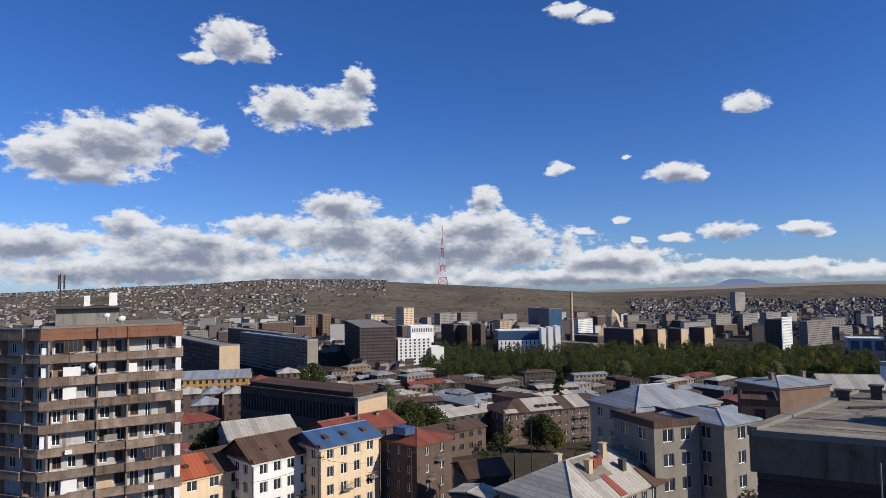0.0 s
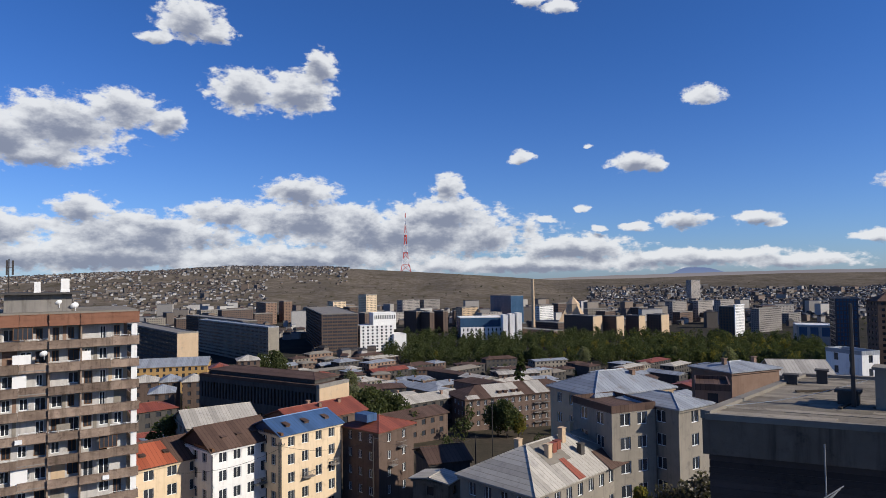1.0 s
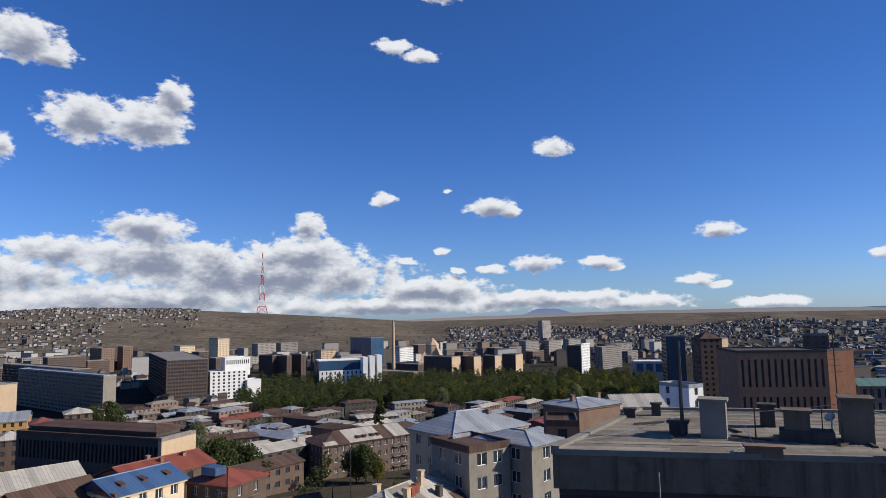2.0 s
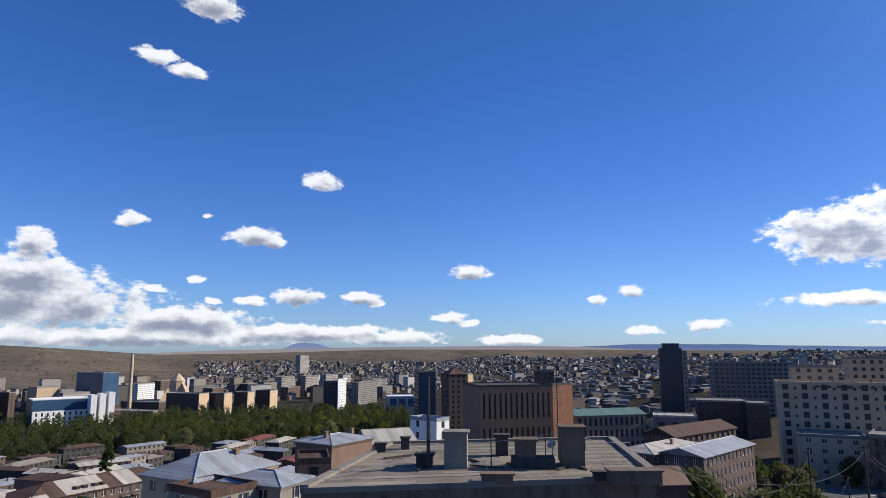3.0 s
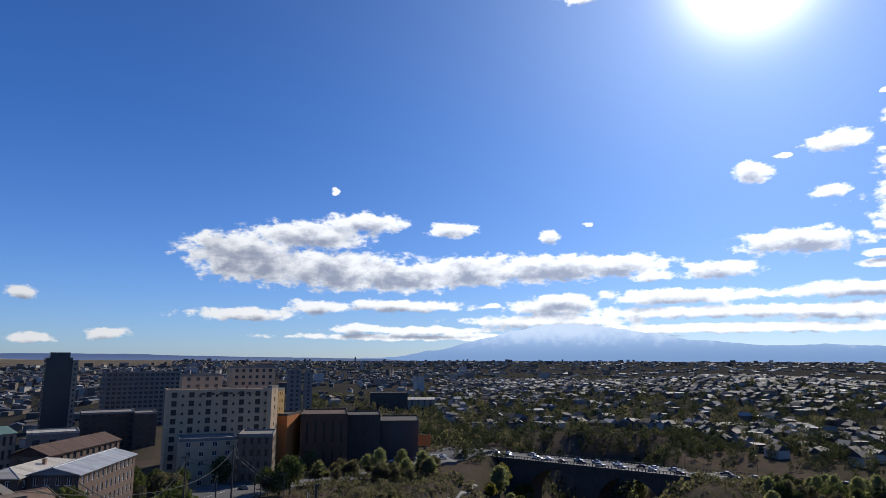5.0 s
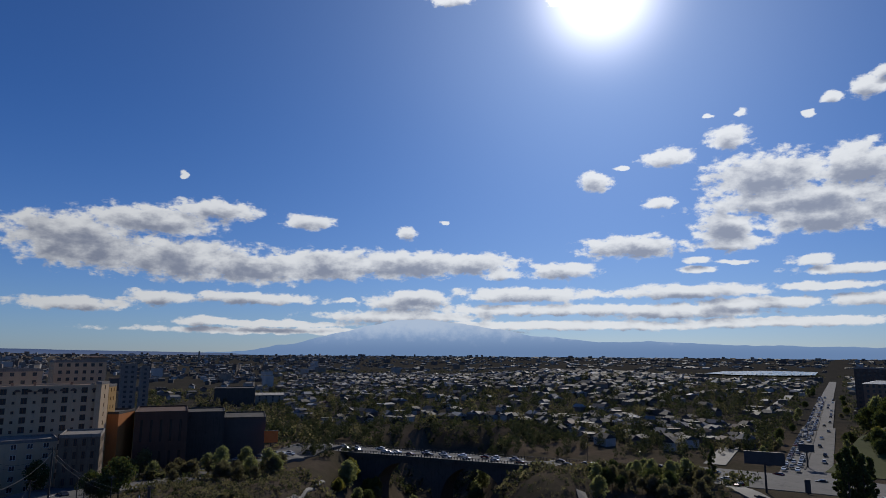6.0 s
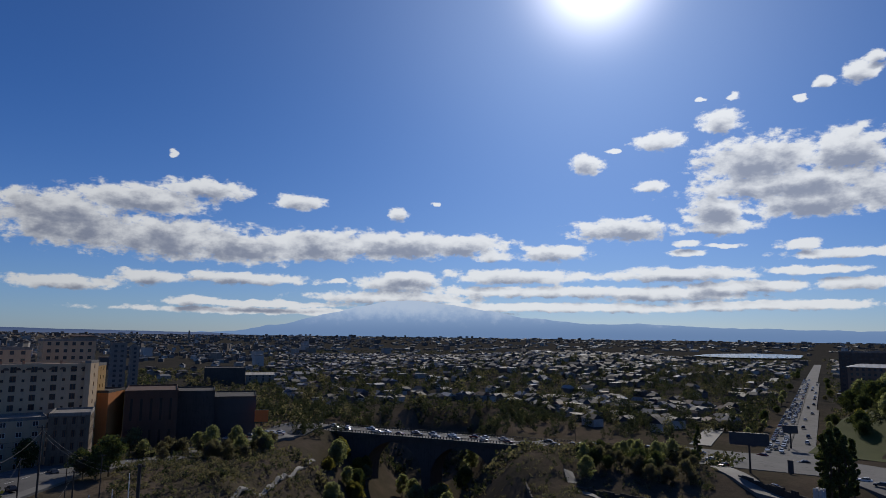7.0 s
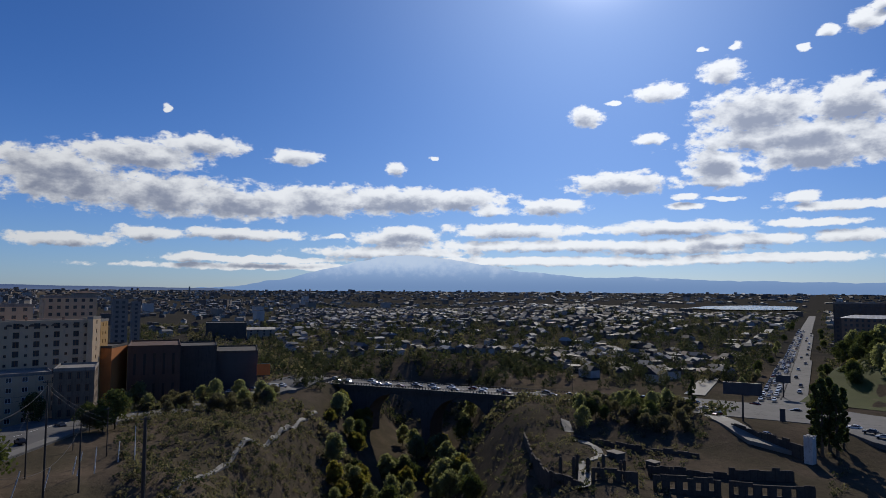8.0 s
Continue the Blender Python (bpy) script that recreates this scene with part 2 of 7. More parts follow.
def leafy(name, stops, rough=0.9, thin_share=0.42):
    m = palette(name, stops, rough, grain=0.5)
    bsdf = m.node_tree.nodes["Principled BSDF"]
    bsdf.inputs["Specular IOR Level"].default_value = 0.1
    w = Tree(m.node_tree)
    thin = w.n.new("ShaderNodeBsdfTranslucent")
    tint = bsdf.inputs["Base Color"].links[0].from_socket
    w.l.new(w.mix(1.0, tint, (1.15, 1.2, 0.7), "MULTIPLY"), thin.inputs[0])
    both = w.n.new("ShaderNodeMixShader")
    both.inputs[0].default_value = thin_share
    w.l.new(bsdf.outputs[0], both.inputs[1])
    w.l.new(thin.outputs[0], both.inputs[2])
    w.l.new(both.outputs[0], m.node_tree.nodes["Material Output"].inputs[0])
    return m


def earth_material():
    """Dry steppe grass, bare soil and scrub, by broad patches and by distance from the lookout."""
    m = bpy.data.materials.new("dry_ground")
    m.use_nodes = True
    w = Tree(m.node_tree)
    bsdf = m.node_tree.nodes["Principled BSDF"]
    co = w.n.new("ShaderNodeTexCoord").outputs["Object"]
    far = w.smooth(w.noise(co, 0.006, 6, 0.6), 0.38, 0.62)
    mid = w.smooth(w.noise(co, 0.05, 7, 0.65), 0.36, 0.64)
    fine = w.noise(co, 0.7, 6, 0.7)
    reach = w.n.new("ShaderNodeSeparateXYZ")
    w.l.new(co, reach.inputs[0])
    steppe = w.smooth(w.math("MULTIPLY_ADD", far, 300.0, reach.outputs[1]), 1050.0, 1700.0)
    flat = w.n.new("ShaderNodeVectorMath")
    flat.operation = "LENGTH"
    w.l.new(co, flat.inputs[0])
    away = w.math("MAXIMUM", w.smooth(reach.outputs[0], 700.0, 1500.0, 1.0, 0.0), w.smooth(flat.outputs["Value"], 2300.0, 3200.0))
    steppe = w.math("MULTIPLY", steppe, away)
    soil = w.mix(far, (0.112, 0.089, 0.068), (0.08, 0.066, 0.053))
    soil = w.mix(w.math("MULTIPLY", mid, 0.7), soil, (0.056, 0.052, 0.036))
    dry = w.mix(far, (0.19, 0.16, 0.134), (0.138, 0.119, 0.103))
    dry = w.mix(w.math("MULTIPLY", mid, 0.6), dry, (0.085, 0.072, 0.045))
    gully = w.smooth(w.noise(co, 0.011, 8, 0.7), 0.5, 0.66)
    dry = w.mix(w.math("MULTIPLY", gully, 0.65), dry, (0.07, 0.06, 0.036))
    # soil turns darker and greyer beyond some 330 m
    soil = w.mix(w.smooth(flat.outputs["Value"], 330.0, 620.0), soil, w.mix(mid, (0.058, 0.053, 0.047), (0.04, 0.04, 0.036)))
    col = w.mix(steppe, soil, dry)
    col = w.mix(1.0, col, w.mix(fine, (0.55, 0.55, 0.55), (1.45, 1.4, 1.3)), "MULTIPLY")
    w.l.new(col, bsdf.inputs["Base Color"])
    bsdf.inputs["Roughness"].default_value, bsdf.inputs["Specular IOR Level"].default_value = 0.95, 0.0
    bp = w.n.new("ShaderNodeBump")
    bp.inputs["Strength"].default_value, bp.inputs["Distance"].default_value = 0.8, 0.5
    w.l.new(w.noise(co, 0.5, 7, 0.7), bp.inputs["Height"])
    w.l.new(bp.outputs[0], bsdf.inputs["Normal"])
    return m


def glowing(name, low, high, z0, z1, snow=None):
    """A far range: a plain backdrop that glows, with the haze of distance put into its colours."""
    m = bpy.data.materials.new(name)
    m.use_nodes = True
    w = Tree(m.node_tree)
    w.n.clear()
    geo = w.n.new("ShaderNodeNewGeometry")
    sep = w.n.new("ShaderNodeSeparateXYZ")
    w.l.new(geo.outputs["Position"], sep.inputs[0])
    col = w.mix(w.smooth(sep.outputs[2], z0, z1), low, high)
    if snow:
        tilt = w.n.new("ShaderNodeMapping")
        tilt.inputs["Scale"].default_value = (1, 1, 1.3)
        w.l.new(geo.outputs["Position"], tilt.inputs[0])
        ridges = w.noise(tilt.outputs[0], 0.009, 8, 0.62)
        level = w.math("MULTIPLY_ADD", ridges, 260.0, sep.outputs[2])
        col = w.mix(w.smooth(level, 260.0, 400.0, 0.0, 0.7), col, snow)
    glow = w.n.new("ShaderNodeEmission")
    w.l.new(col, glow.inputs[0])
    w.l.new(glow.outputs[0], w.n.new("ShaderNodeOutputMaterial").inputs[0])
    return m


M_EARTH = earth_material()
M_ASPHALT = surface("asphalt", (0.085, 0.083, 0.08), (0.135, 0.13, 0.125), 0.85, 2.0, 0.08, 0.05, stain=(0.038, 0.038, 0.038))
M_PAVE = surface("pale_pavement", (0.129, 0.122, 0.11), (0.19, 0.182, 0.163), 0.74, 1.0, 0.2, 0.05)
M_MARK = surface("road_paint", (0.6, 0.6, 0.58), (0.75, 0.75, 0.72), 0.7, 2, 0.5, 0)
M_CONCRETE = surface("grey_concrete", (0.182, 0.167, 0.152), (0.274, 0.251, 0.22), 0.9, 1.2, 0.2, 0.2, stain=(0.114, 0.0912, 0.076), streak=0.5)
# this dark tone also paints shaded fronts and the viaduct's shaded side
M_DARKCON = surface("dark_concrete", (0.0646, 0.0593, 0.0547), (0.0988, 0.0897, 0.0798), 0.9, 1.2, 0.2, 0.2, stain=(0.0418, 0.0365, 0.0319), streak=0.5)
M_TUFF = surface("brown_tuff", (0.0988, 0.0669, 0.0517), (0.152, 0.11, 0.0874), 0.9, 1.6, 0.25, 0.25, stain=(0.0608, 0.0456, 0.038), streak=0.35, each=0.2)
M_PINKTUFF = surface("rose_tuff", (0.20, 0.125, 0.088), (0.29, 0.195, 0.14), 0.9, 1.4, 0.25, 0.2, stain=(0.19, 0.114, 0.076), streak=0.3, each=0.15)
M_CREAM = surface("cream_plaster", (0.66, 0.50, 0.32), (0.76, 0.60, 0.41), 0.9, 0.9, 0.2, 0.08, stain=(0.5, 0.37, 0.25), streak=0.25)
M_WHITE = surface("white_plaster", (0.72, 0.70, 0.66), (0.82, 0.80, 0.76), 0.9, 0.9, 0.2, 0.06, stain=(0.55, 0.52, 0.48), streak=0.2)
M_GREYPL = surface("grey_plaster", (0.222, 0.194, 0.155), (0.305, 0.268, 0.217), 0.9, 0.9, 0.25, 0.1, stain=(0.144, 0.129, 0.11), streak=0.4)
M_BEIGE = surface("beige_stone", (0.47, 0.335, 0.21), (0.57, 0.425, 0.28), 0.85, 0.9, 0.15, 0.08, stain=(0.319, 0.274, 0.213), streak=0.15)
M_OCHRE = surface("ochre_render", (0.38, 0.228, 0.0836), (0.456, 0.289, 0.122), 0.9, 0.9, 0.2, 0.06, streak=0.2)
M_ORANGE = surface("orange_cladding", (0.40, 0.145, 0.045), (0.47, 0.185, 0.065), 0.7, 0.8, 0.2, 0.05, streak=0.2)
M_BANDEACH = surface("balcony_parapet", (0.13, 0.09, 0.068), (0.33, 0.25, 0.19), 0.9, 2.6, 0.6, 0.3, stain=(0.085, 0.055, 0.043), streak=0.6, each=0.3)
M_REDBAND = surface("red_brown_parapet", (0.198, 0.0912, 0.057), (0.274, 0.137, 0.0874), 0.9, 1.3, 0.3, 0.2, stain=(0.137, 0.0684, 0.0456), streak=0.4)
M_DARKGLASSY = surface("dark_cladding", (0.0266, 0.0304, 0.038), (0.0456, 0.0494, 0.057), 0.35, 0.8, 0.1, 0.0)
M_GLASS = surface("window_glass", (0.02, 0.024, 0.03), (0.05, 0.055, 0.065), 0.22, 0.4, 0.15, 0.0, each=0.3)
M_BLUEGLASS = surface("blue_curtain_glass", (0.03, 0.07, 0.13), (0.06, 0.12, 0.20), 0.2, 0.3, 0.05, 0.0)
M_FRAME = surface("white_frame", (0.68, 0.68, 0.66), (0.8, 0.8, 0.78), 0.6, 3, 0.5, 0.0)
M_BROWNFRAME = surface("brown_frame", (0.122, 0.0608, 0.0304), (0.182, 0.0988, 0.0532), 0.7, 3, 0.5, 0.0)
M_IRON = surface("dark_iron", (0.03, 0.028, 0.026), (0.06, 0.05, 0.045), 0.6, 4, 0.6, 0.0, metal=0.3)
M_STEEL = surface("galvanised_steel", (0.319, 0.327, 0.334), (0.441, 0.448, 0.456), 0.45, 2, 0.3, 0.0, metal=0.6)
M_ROOFWHITE = surface("pale_sheet_roof", (0.37, 0.335, 0.28), (0.49, 0.45, 0.385), 0.7, 0.8, 0.12, 0.05, metal=0.0, stain=(0.274, 0.251, 0.228), streak=0.3, seam=0.7)
M_ROOFGREY = surface("zinc_sheet_roof", (0.23, 0.245, 0.26), (0.36, 0.375, 0.39), 0.6, 0.8, 0.15, 0.05, metal=0.1, stain=(0.198, 0.167, 0.144), seam=0.7)
M_ROOFBLUE = surface("blue_painted_roof", (0.0456, 0.0988, 0.205), (0.076, 0.144, 0.274), 0.5, 0.8, 0.15, 0.03, metal=0.2, stain=(0.076, 0.114, 0.182), seam=0.7)
M_ROOFRED = surface("red_painted_roof", (0.182, 0.0418, 0.0228), (0.258, 0.0722, 0.0418), 0.65, 0.8, 0.15, 0.05, stain=(0.144, 0.0456, 0.0304), seam=0.7)
M_ROOFORANGE = surface("bright_red_roof", (0.319, 0.0684, 0.0266), (0.395, 0.106, 0.0456), 0.65, 0.8, 0.15, 0.05, seam=0.7)
M_ROOFBROWN = surface("rusted_brown_roof", (0.076, 0.0456, 0.0342), (0.129, 0.0836, 0.0646), 0.75, 0.9, 0.15, 0.08, stain=(0.0608, 0.038, 0.0304), seam=0.7)
M_SLATE = surface("weathered_roof_felt", (0.182, 0.16, 0.129), (0.274, 0.243, 0.198), 0.9, 1.2, 0.25, 0.2, stain=(0.129, 0.106, 0.0836))
M_GREENROOF = surface("green_sheet_roof", (0.076, 0.152, 0.129), (0.122, 0.205, 0.175), 0.6, 0.8, 0.15, 0.03, seam=0.7)
M_BARK = surface("bark", (0.0684, 0.0532, 0.038), (0.114, 0.0912, 0.0684), 0.95, 4, 0.5, 0.2)
M_LEAF = leafy("mixed_green_leaves", [(0.064, 0.080, 0.034), (0.072, 0.088, 0.036), (0.082, 0.098, 0.038), (0.092, 0.104, 0.04), (0.102, 0.108, 0.044), (0.068, 0.08, 0.036)])
# duller green leaves, also darkened to look less sunlit
M_LEAFDARK = leafy("less_sunlit_leaves", [(0.040, 0.048, 0.032), (0.046, 0.054, 0.034), (0.054, 0.060, 0.036), (0.060, 0.062, 0.040)])
M_LEAFPALE = leafy("silvery_leaves", [(0.20, 0.21, 0.125), (0.23, 0.235, 0.145), (0.26, 0.26, 0.16), (0.21, 0.205, 0.125)], thin_share=0.65)
M_LEAFGOLD = leafy("yellowing_leaves", [(0.17, 0.165, 0.05), (0.21, 0.175, 0.05), (0.16, 0.16, 0.05), (0.24, 0.19, 0.055), (0.19, 0.155, 0.05)], thin_share=0.65)
M_LEAFBROWN = leafy("brown_autumn_leaves", [(0.13, 0.11, 0.085), (0.115, 0.10, 0.075), (0.15, 0.13, 0.10), (0.11, 0.105, 0.075)], thin_share=0.55)
M_GRASS = surface("lawn", (0.0456, 0.057, 0.0152), (0.076, 0.0836, 0.0228), 0.95, 0.8, 0.06, 0.2, stain=(0.0836, 0.0722, 0.0304))
M_BROWNWALL = surface("stained_render", (0.135, 0.103, 0.074), (0.215, 0.165, 0.12), 0.9, 1.2, 0.3, 0.2, stain=(0.06, 0.047, 0.037), streak=0.8)
M_DULLWHITE = surface("dull_white_plaster", (0.40, 0.375, 0.34), (0.58, 0.55, 0.51), 0.9, 1.2, 0.3, 0.08, stain=(0.27, 0.235, 0.2), streak=0.45)
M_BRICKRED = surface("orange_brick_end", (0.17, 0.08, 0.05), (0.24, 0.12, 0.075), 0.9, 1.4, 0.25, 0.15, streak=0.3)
# stained ruin stone, darkened so its colour holds the walls' shade
M_RUIN = surface("shaded_ruin_stone", (0.05, 0.042, 0.036), (0.10, 0.083, 0.068), 0.95, 1.2, 0.3, 0.25, stain=(0.03, 0.026, 0.022), streak=0.5)
M_BROWNCLAD = surface("dark_brown_cladding", (0.088, 0.054, 0.041), (0.13, 0.08, 0.06), 0.8, 0.8, 0.15, 0.08, streak=0.4)
M_DARKBRICK = surface("dark_brick_courses", (0.06, 0.045, 0.038), (0.10, 0.075, 0.062), 0.95, 2.0, 0.3, 0.3, stain=(0.035, 0.028, 0.025), each=0.25)
M_PANEL = surface("weathered_panel", (0.27, 0.24, 0.21), (0.36, 0.325, 0.29), 0.9, 0.9, 0.15, 0.06, stain=(0.2, 0.17, 0.15), streak=0.35, each=0.2)
M_WATER = surface("lake_water", (0.05, 0.07, 0.09), (0.06, 0.085, 0.11), 0.14, 0.05, 0.01, 0.0)
M_TOWNWALL = palette("town_walls", [(0.228, 0.198, 0.167), (0.152, 0.125, 0.106), (0.319, 0.296, 0.266), (0.122, 0.0988, 0.0836), (0.198, 0.152, 0.118), (0.418, 0.395, 0.365), (0.106, 0.0912, 0.0798)])
M_TOWNROOF = palette("town_roofs", [(0.07, 0.07, 0.075), (0.15, 0.15, 0.15), (0.055, 0.045, 0.04), (0.085, 0.05, 0.04), (0.045, 0.042, 0.04), (0.10, 0.105, 0.115), (0.06, 0.058, 0.055), (0.07, 0.056, 0.05), (0.04, 0.038, 0.037), (0.09, 0.085, 0.08), (0.05, 0.045, 0.042), (0.28, 0.28, 0.275)], 0.72, 0.1)
M_MASTRED = surface("red_mast_paint", (0.50, 0.05, 0.04), (0.58, 0.08, 0.06), 0.6, 0.2, 0.02, 0.0)
M_MASTWHITE = surface("white_mast_paint", (0.72, 0.72, 0.72), (0.8, 0.8, 0.8), 0.6, 0.2, 0.02, 0.0)
M_TYRE = surface("tyre_rubber", (0.015, 0.015, 0.015), (0.03, 0.03, 0.03), 0.9, 4, 0.5, 0.0)
M_CAR = palette("car_paint", [(0.75, 0.75, 0.75), (0.02, 0.02, 0.025), (0.35, 0.36, 0.38), (0.70, 0.70, 0.68), (0.06, 0.07, 0.09), (0.16, 0.03, 0.03), (0.5, 0.5, 0.5), (0.03, 0.03, 0.03)], 0.22, 0.15, island=False)
M_BILLBOARD = surface("orange_poster", (0.75, 0.17, 0.04), (0.80, 0.21, 0.06), 0.7, 0.8, 0.3, 0.0)
M_BOARDBACK = surface("grey_board", (0.0532, 0.0532, 0.057), (0.0836, 0.0836, 0.0874), 0.8, 0.8, 0.3, 0.0)


# ---- mesh helpers ----
class Geo:
    """Collects faces for one mesh."""

    def __init__(self):
        self.v, self.f = [], []

    def face(self, *pts):
        i = len(self.v)
        self.v.extend(tuple(p) for p in pts)
        self.f.append(tuple(range(i, i + len(pts))))

    def box(self, x0, y0, z0, x1, y1, z1, m=None):
        i = len(self.v)
        pts = [Vector((x, y, z)) for z in (z0, z1) for x, y in ((x0, y0), (x1, y0), (x1, y1), (x0, y1))]
        self.v.extend(tuple(m @ p) if m else tuple(p) for p in pts)
        for q in ((0, 3, 2, 1), (4, 5, 6, 7), (0, 1, 5, 4), (1, 2, 6, 5), (2, 3, 7, 6), (3, 0, 4, 7)):
            self.f.append(tuple(i + k for k in q))

    def prism(self, ring, z0, z1):
        n, i = len(ring), len(self.v)
        self.v.extend((p[0], p[1], z) for z in (z0, z1) for p in ring)
        self.f.append(tuple(i + n + k for k in range(n)))
        self.f.append(tuple(i + k for k in reversed(range(n))))
        for k in range(n):
            self.f.append((i + k, i + (k + 1) % n, i + n + (k + 1) % n, i + n + k))

    def tube(self, p, q, r, r2=None, n=6, cap=True):
        p, q, r2 = Vector(p), Vector(q), r if r2 is None else r2
        axis = (q - p).normalized()
        side = axis.orthogonal().normalized()
        up = axis.cross(side)
        i = len(self.v)
        for c, rad in ((p, r), (q, r2)):
            for k in range(n):
                a = 2 * math.pi * k / n
                self.v.append(tuple(c + side * (rad * math.cos(a)) + up * (rad * math.sin(a))))
        for k in range(n):
            self.f.append((i + k, i + (k + 1) % n, i + n + (k + 1) % n, i + n + k))
        if cap:
            self.f.append(tuple(i + k for k in reversed(range(n))))
            self.f.append(tuple(i + n + k for k in range(n)))

    def pipe(self, pts, r, n=4):
        """One unbroken tube through a row of points."""
        pts, i = [Vector(p) for p in pts], len(self.v)
        axis = (pts[-1] - pts[0]).normalized()
        side = axis.orthogonal().normalized()
        rise = axis.cross(side)
        for p in pts:
            for k in range(n):
                a = 2 * math.pi * k / n
                self.v.append(tuple(p + side * (r * math.cos(a)) + rise * (r * math.sin(a))))
        for j in range(len(pts) - 1):
            for k in range(n):
                b, e = i + j * n, (k + 1) % n
                self.f.append((b + k, b + e, b + n + e, b + n + k))

    def mesh(self, name, mat, smooth=False):
        me = bpy.data.meshes.new(name)
        me.from_pydata(self.v, [], self.f)
        for m in mat if isinstance(mat, (list, tuple)) else [mat]:
            me.materials.append(m)
        if smooth:
            me.polygons.foreach_set("use_smooth", [True] * len(me.polygons))
        me.update()
        return me


def part(name, geo, mat, parent=None, label="", smooth=False, m=None, kind=""):
    """One mesh object under a thing, a part or the scene itself."""
    ob = new(name, geo.mesh(name, mat, smooth) if isinstance(geo, Geo) else geo)
    if parent:
        ob.parent = parent
    if m is not None:
        ob.matrix_basis = m
    return tagged(ob, label=label, kind=kind)


def thing(name, label, category, x, y, z, yaw=0.0, group=""):
    """The empty root of a thing, at its base."""
    ob = new(name)
    ob.matrix_basis = pose(x, y, z, 0, 0, yaw)
    return tagged(ob, label, category, group)


def step(a, b, x):
    t = min(1.0, max(0.0, (x - a) / (b - a)))
    return t * t * (3 - 2 * t)


# ---- the lie of the land ----
CREST = [(180, 0.0), (60, 0.2), (40, 0.15), (35, 0.05), (27, 0.45), (21, 0.65), (15, 0.98), (7, 0.9), (0, 0.48), (-6, 0.1), (-13, -0.42), (-20, -0.35), (-32, -0.05), (-55, -0.1), (-70, -0.2), (-180, -0.25)]
GORGE = [at(-95.0, 165), at(-97.0, 250), at(-98.5, 345), at(-99, 390)]


def crest(az):
    for (a, e), (b, f) in zip(CREST, CREST[1:]):
        if az >= b:
            return f + (e - f) * (az - b) / (a - b)
    return CREST[-1][1]


def gorge_gap(x, y):
    best = 1e9
    p = Vector((x, y))
    for a, b in zip(GORGE, GORGE[1:]):
        k = min(1.0, max(0.0, (p - a).dot(b - a) / (b - a).length_squared))
        best = min(best, (p - a - (b - a) * k).length)
    return best


def ground(x, y):
    """Height of the land: streets at 0, the town's bowl and hills ahead, the gorge and plain beyond."""
    r = math.hypot(x, y)
    az = math.degrees(math.atan2(-x, y))
    town = step(-64, -48, az) if az > -135 else 0.0
    e = crest(az)
    rc = 3300 + 1400 * (1 - step(-15, -4, az))
    s = step(1250, rc, r)
    top = H + rc * math.tan(radians(e))
    roll = noise.noise((x * 0.002, y * 0.002, 0)) * 30 * s * (1 - s) * 4 + noise.noise((x * 0.006, y * 0.006, 3)) * 14 * s * (1 - s) * 4
    zt = -34 * step(50, 520, r) + (top + 34) * s + roll - 25 * step(rc, 4950, r)
    zp = -7 * step(210, 282, r) - 8 * (1 - step(-106, -96, az)) * step(80, 160, r) * (1 - step(212, 252, r))
    zp += 24 * math.exp(-((az + 111) / 13) ** 2 - ((r - 900) / 330) ** 2)
    zp += 13 * step(-130.6, -134.5, az) * step(300, 400, r) * (1 - step(650, 950, r))
    zp += (H + 4900 * math.tan(radians(min(e, -0.15))) + 7) * step(1500, 4900, r)
    z = zp + (zt - zp) * town
    gap = gorge_gap(x, y)
    if gap < 80 and r < 560:
        wall = 1 - step(9, 48, gap)
        z += (-37 - z) * wall * (1 - step(375, 440, r))
        z += noise.noise((x * 0.05, y * 0.05, 7)) * 3.0 * (1 - step(60, 90, gap))
        z += noise.noise((x * 0.14, y * 0.14, 2)) * 2.0 * (1 - step(60, 90, gap))
    return z


def drop(az, d):
    p = at(az, d)
    return Vector((p.x, p.y, ground(p.x, p.y)))


def build_ground():
    geo = Geo()
    radii = [0.0] + [6 * (4950 / 6) ** (k / 129) for k in range(130)]
    spokes = [180 - a for a in np.concatenate([np.arange(0, 136, 3.0), np.arange(136, 316, 0.6), np.arange(316, 360, 3.0)])]
    n = len(spokes)
    for r in radii:
        for a in spokes:
            p = at(a, max(r, 0.01))
            geo.v.append((p.x, p.y, ground(p.x, p.y)))
    for i in range(len(radii) - 1):
        for k in range(n):
            geo.f.append((i * n + k, i * n + (k + 1) % n, (i + 1) * n + (k + 1) % n, (i + 1) * n + k))
    part("ground", geo, M_EARTH, smooth=True, kind="structure", label="dry grassy earth falling into a gorge, rising to brown hills")


build_ground()


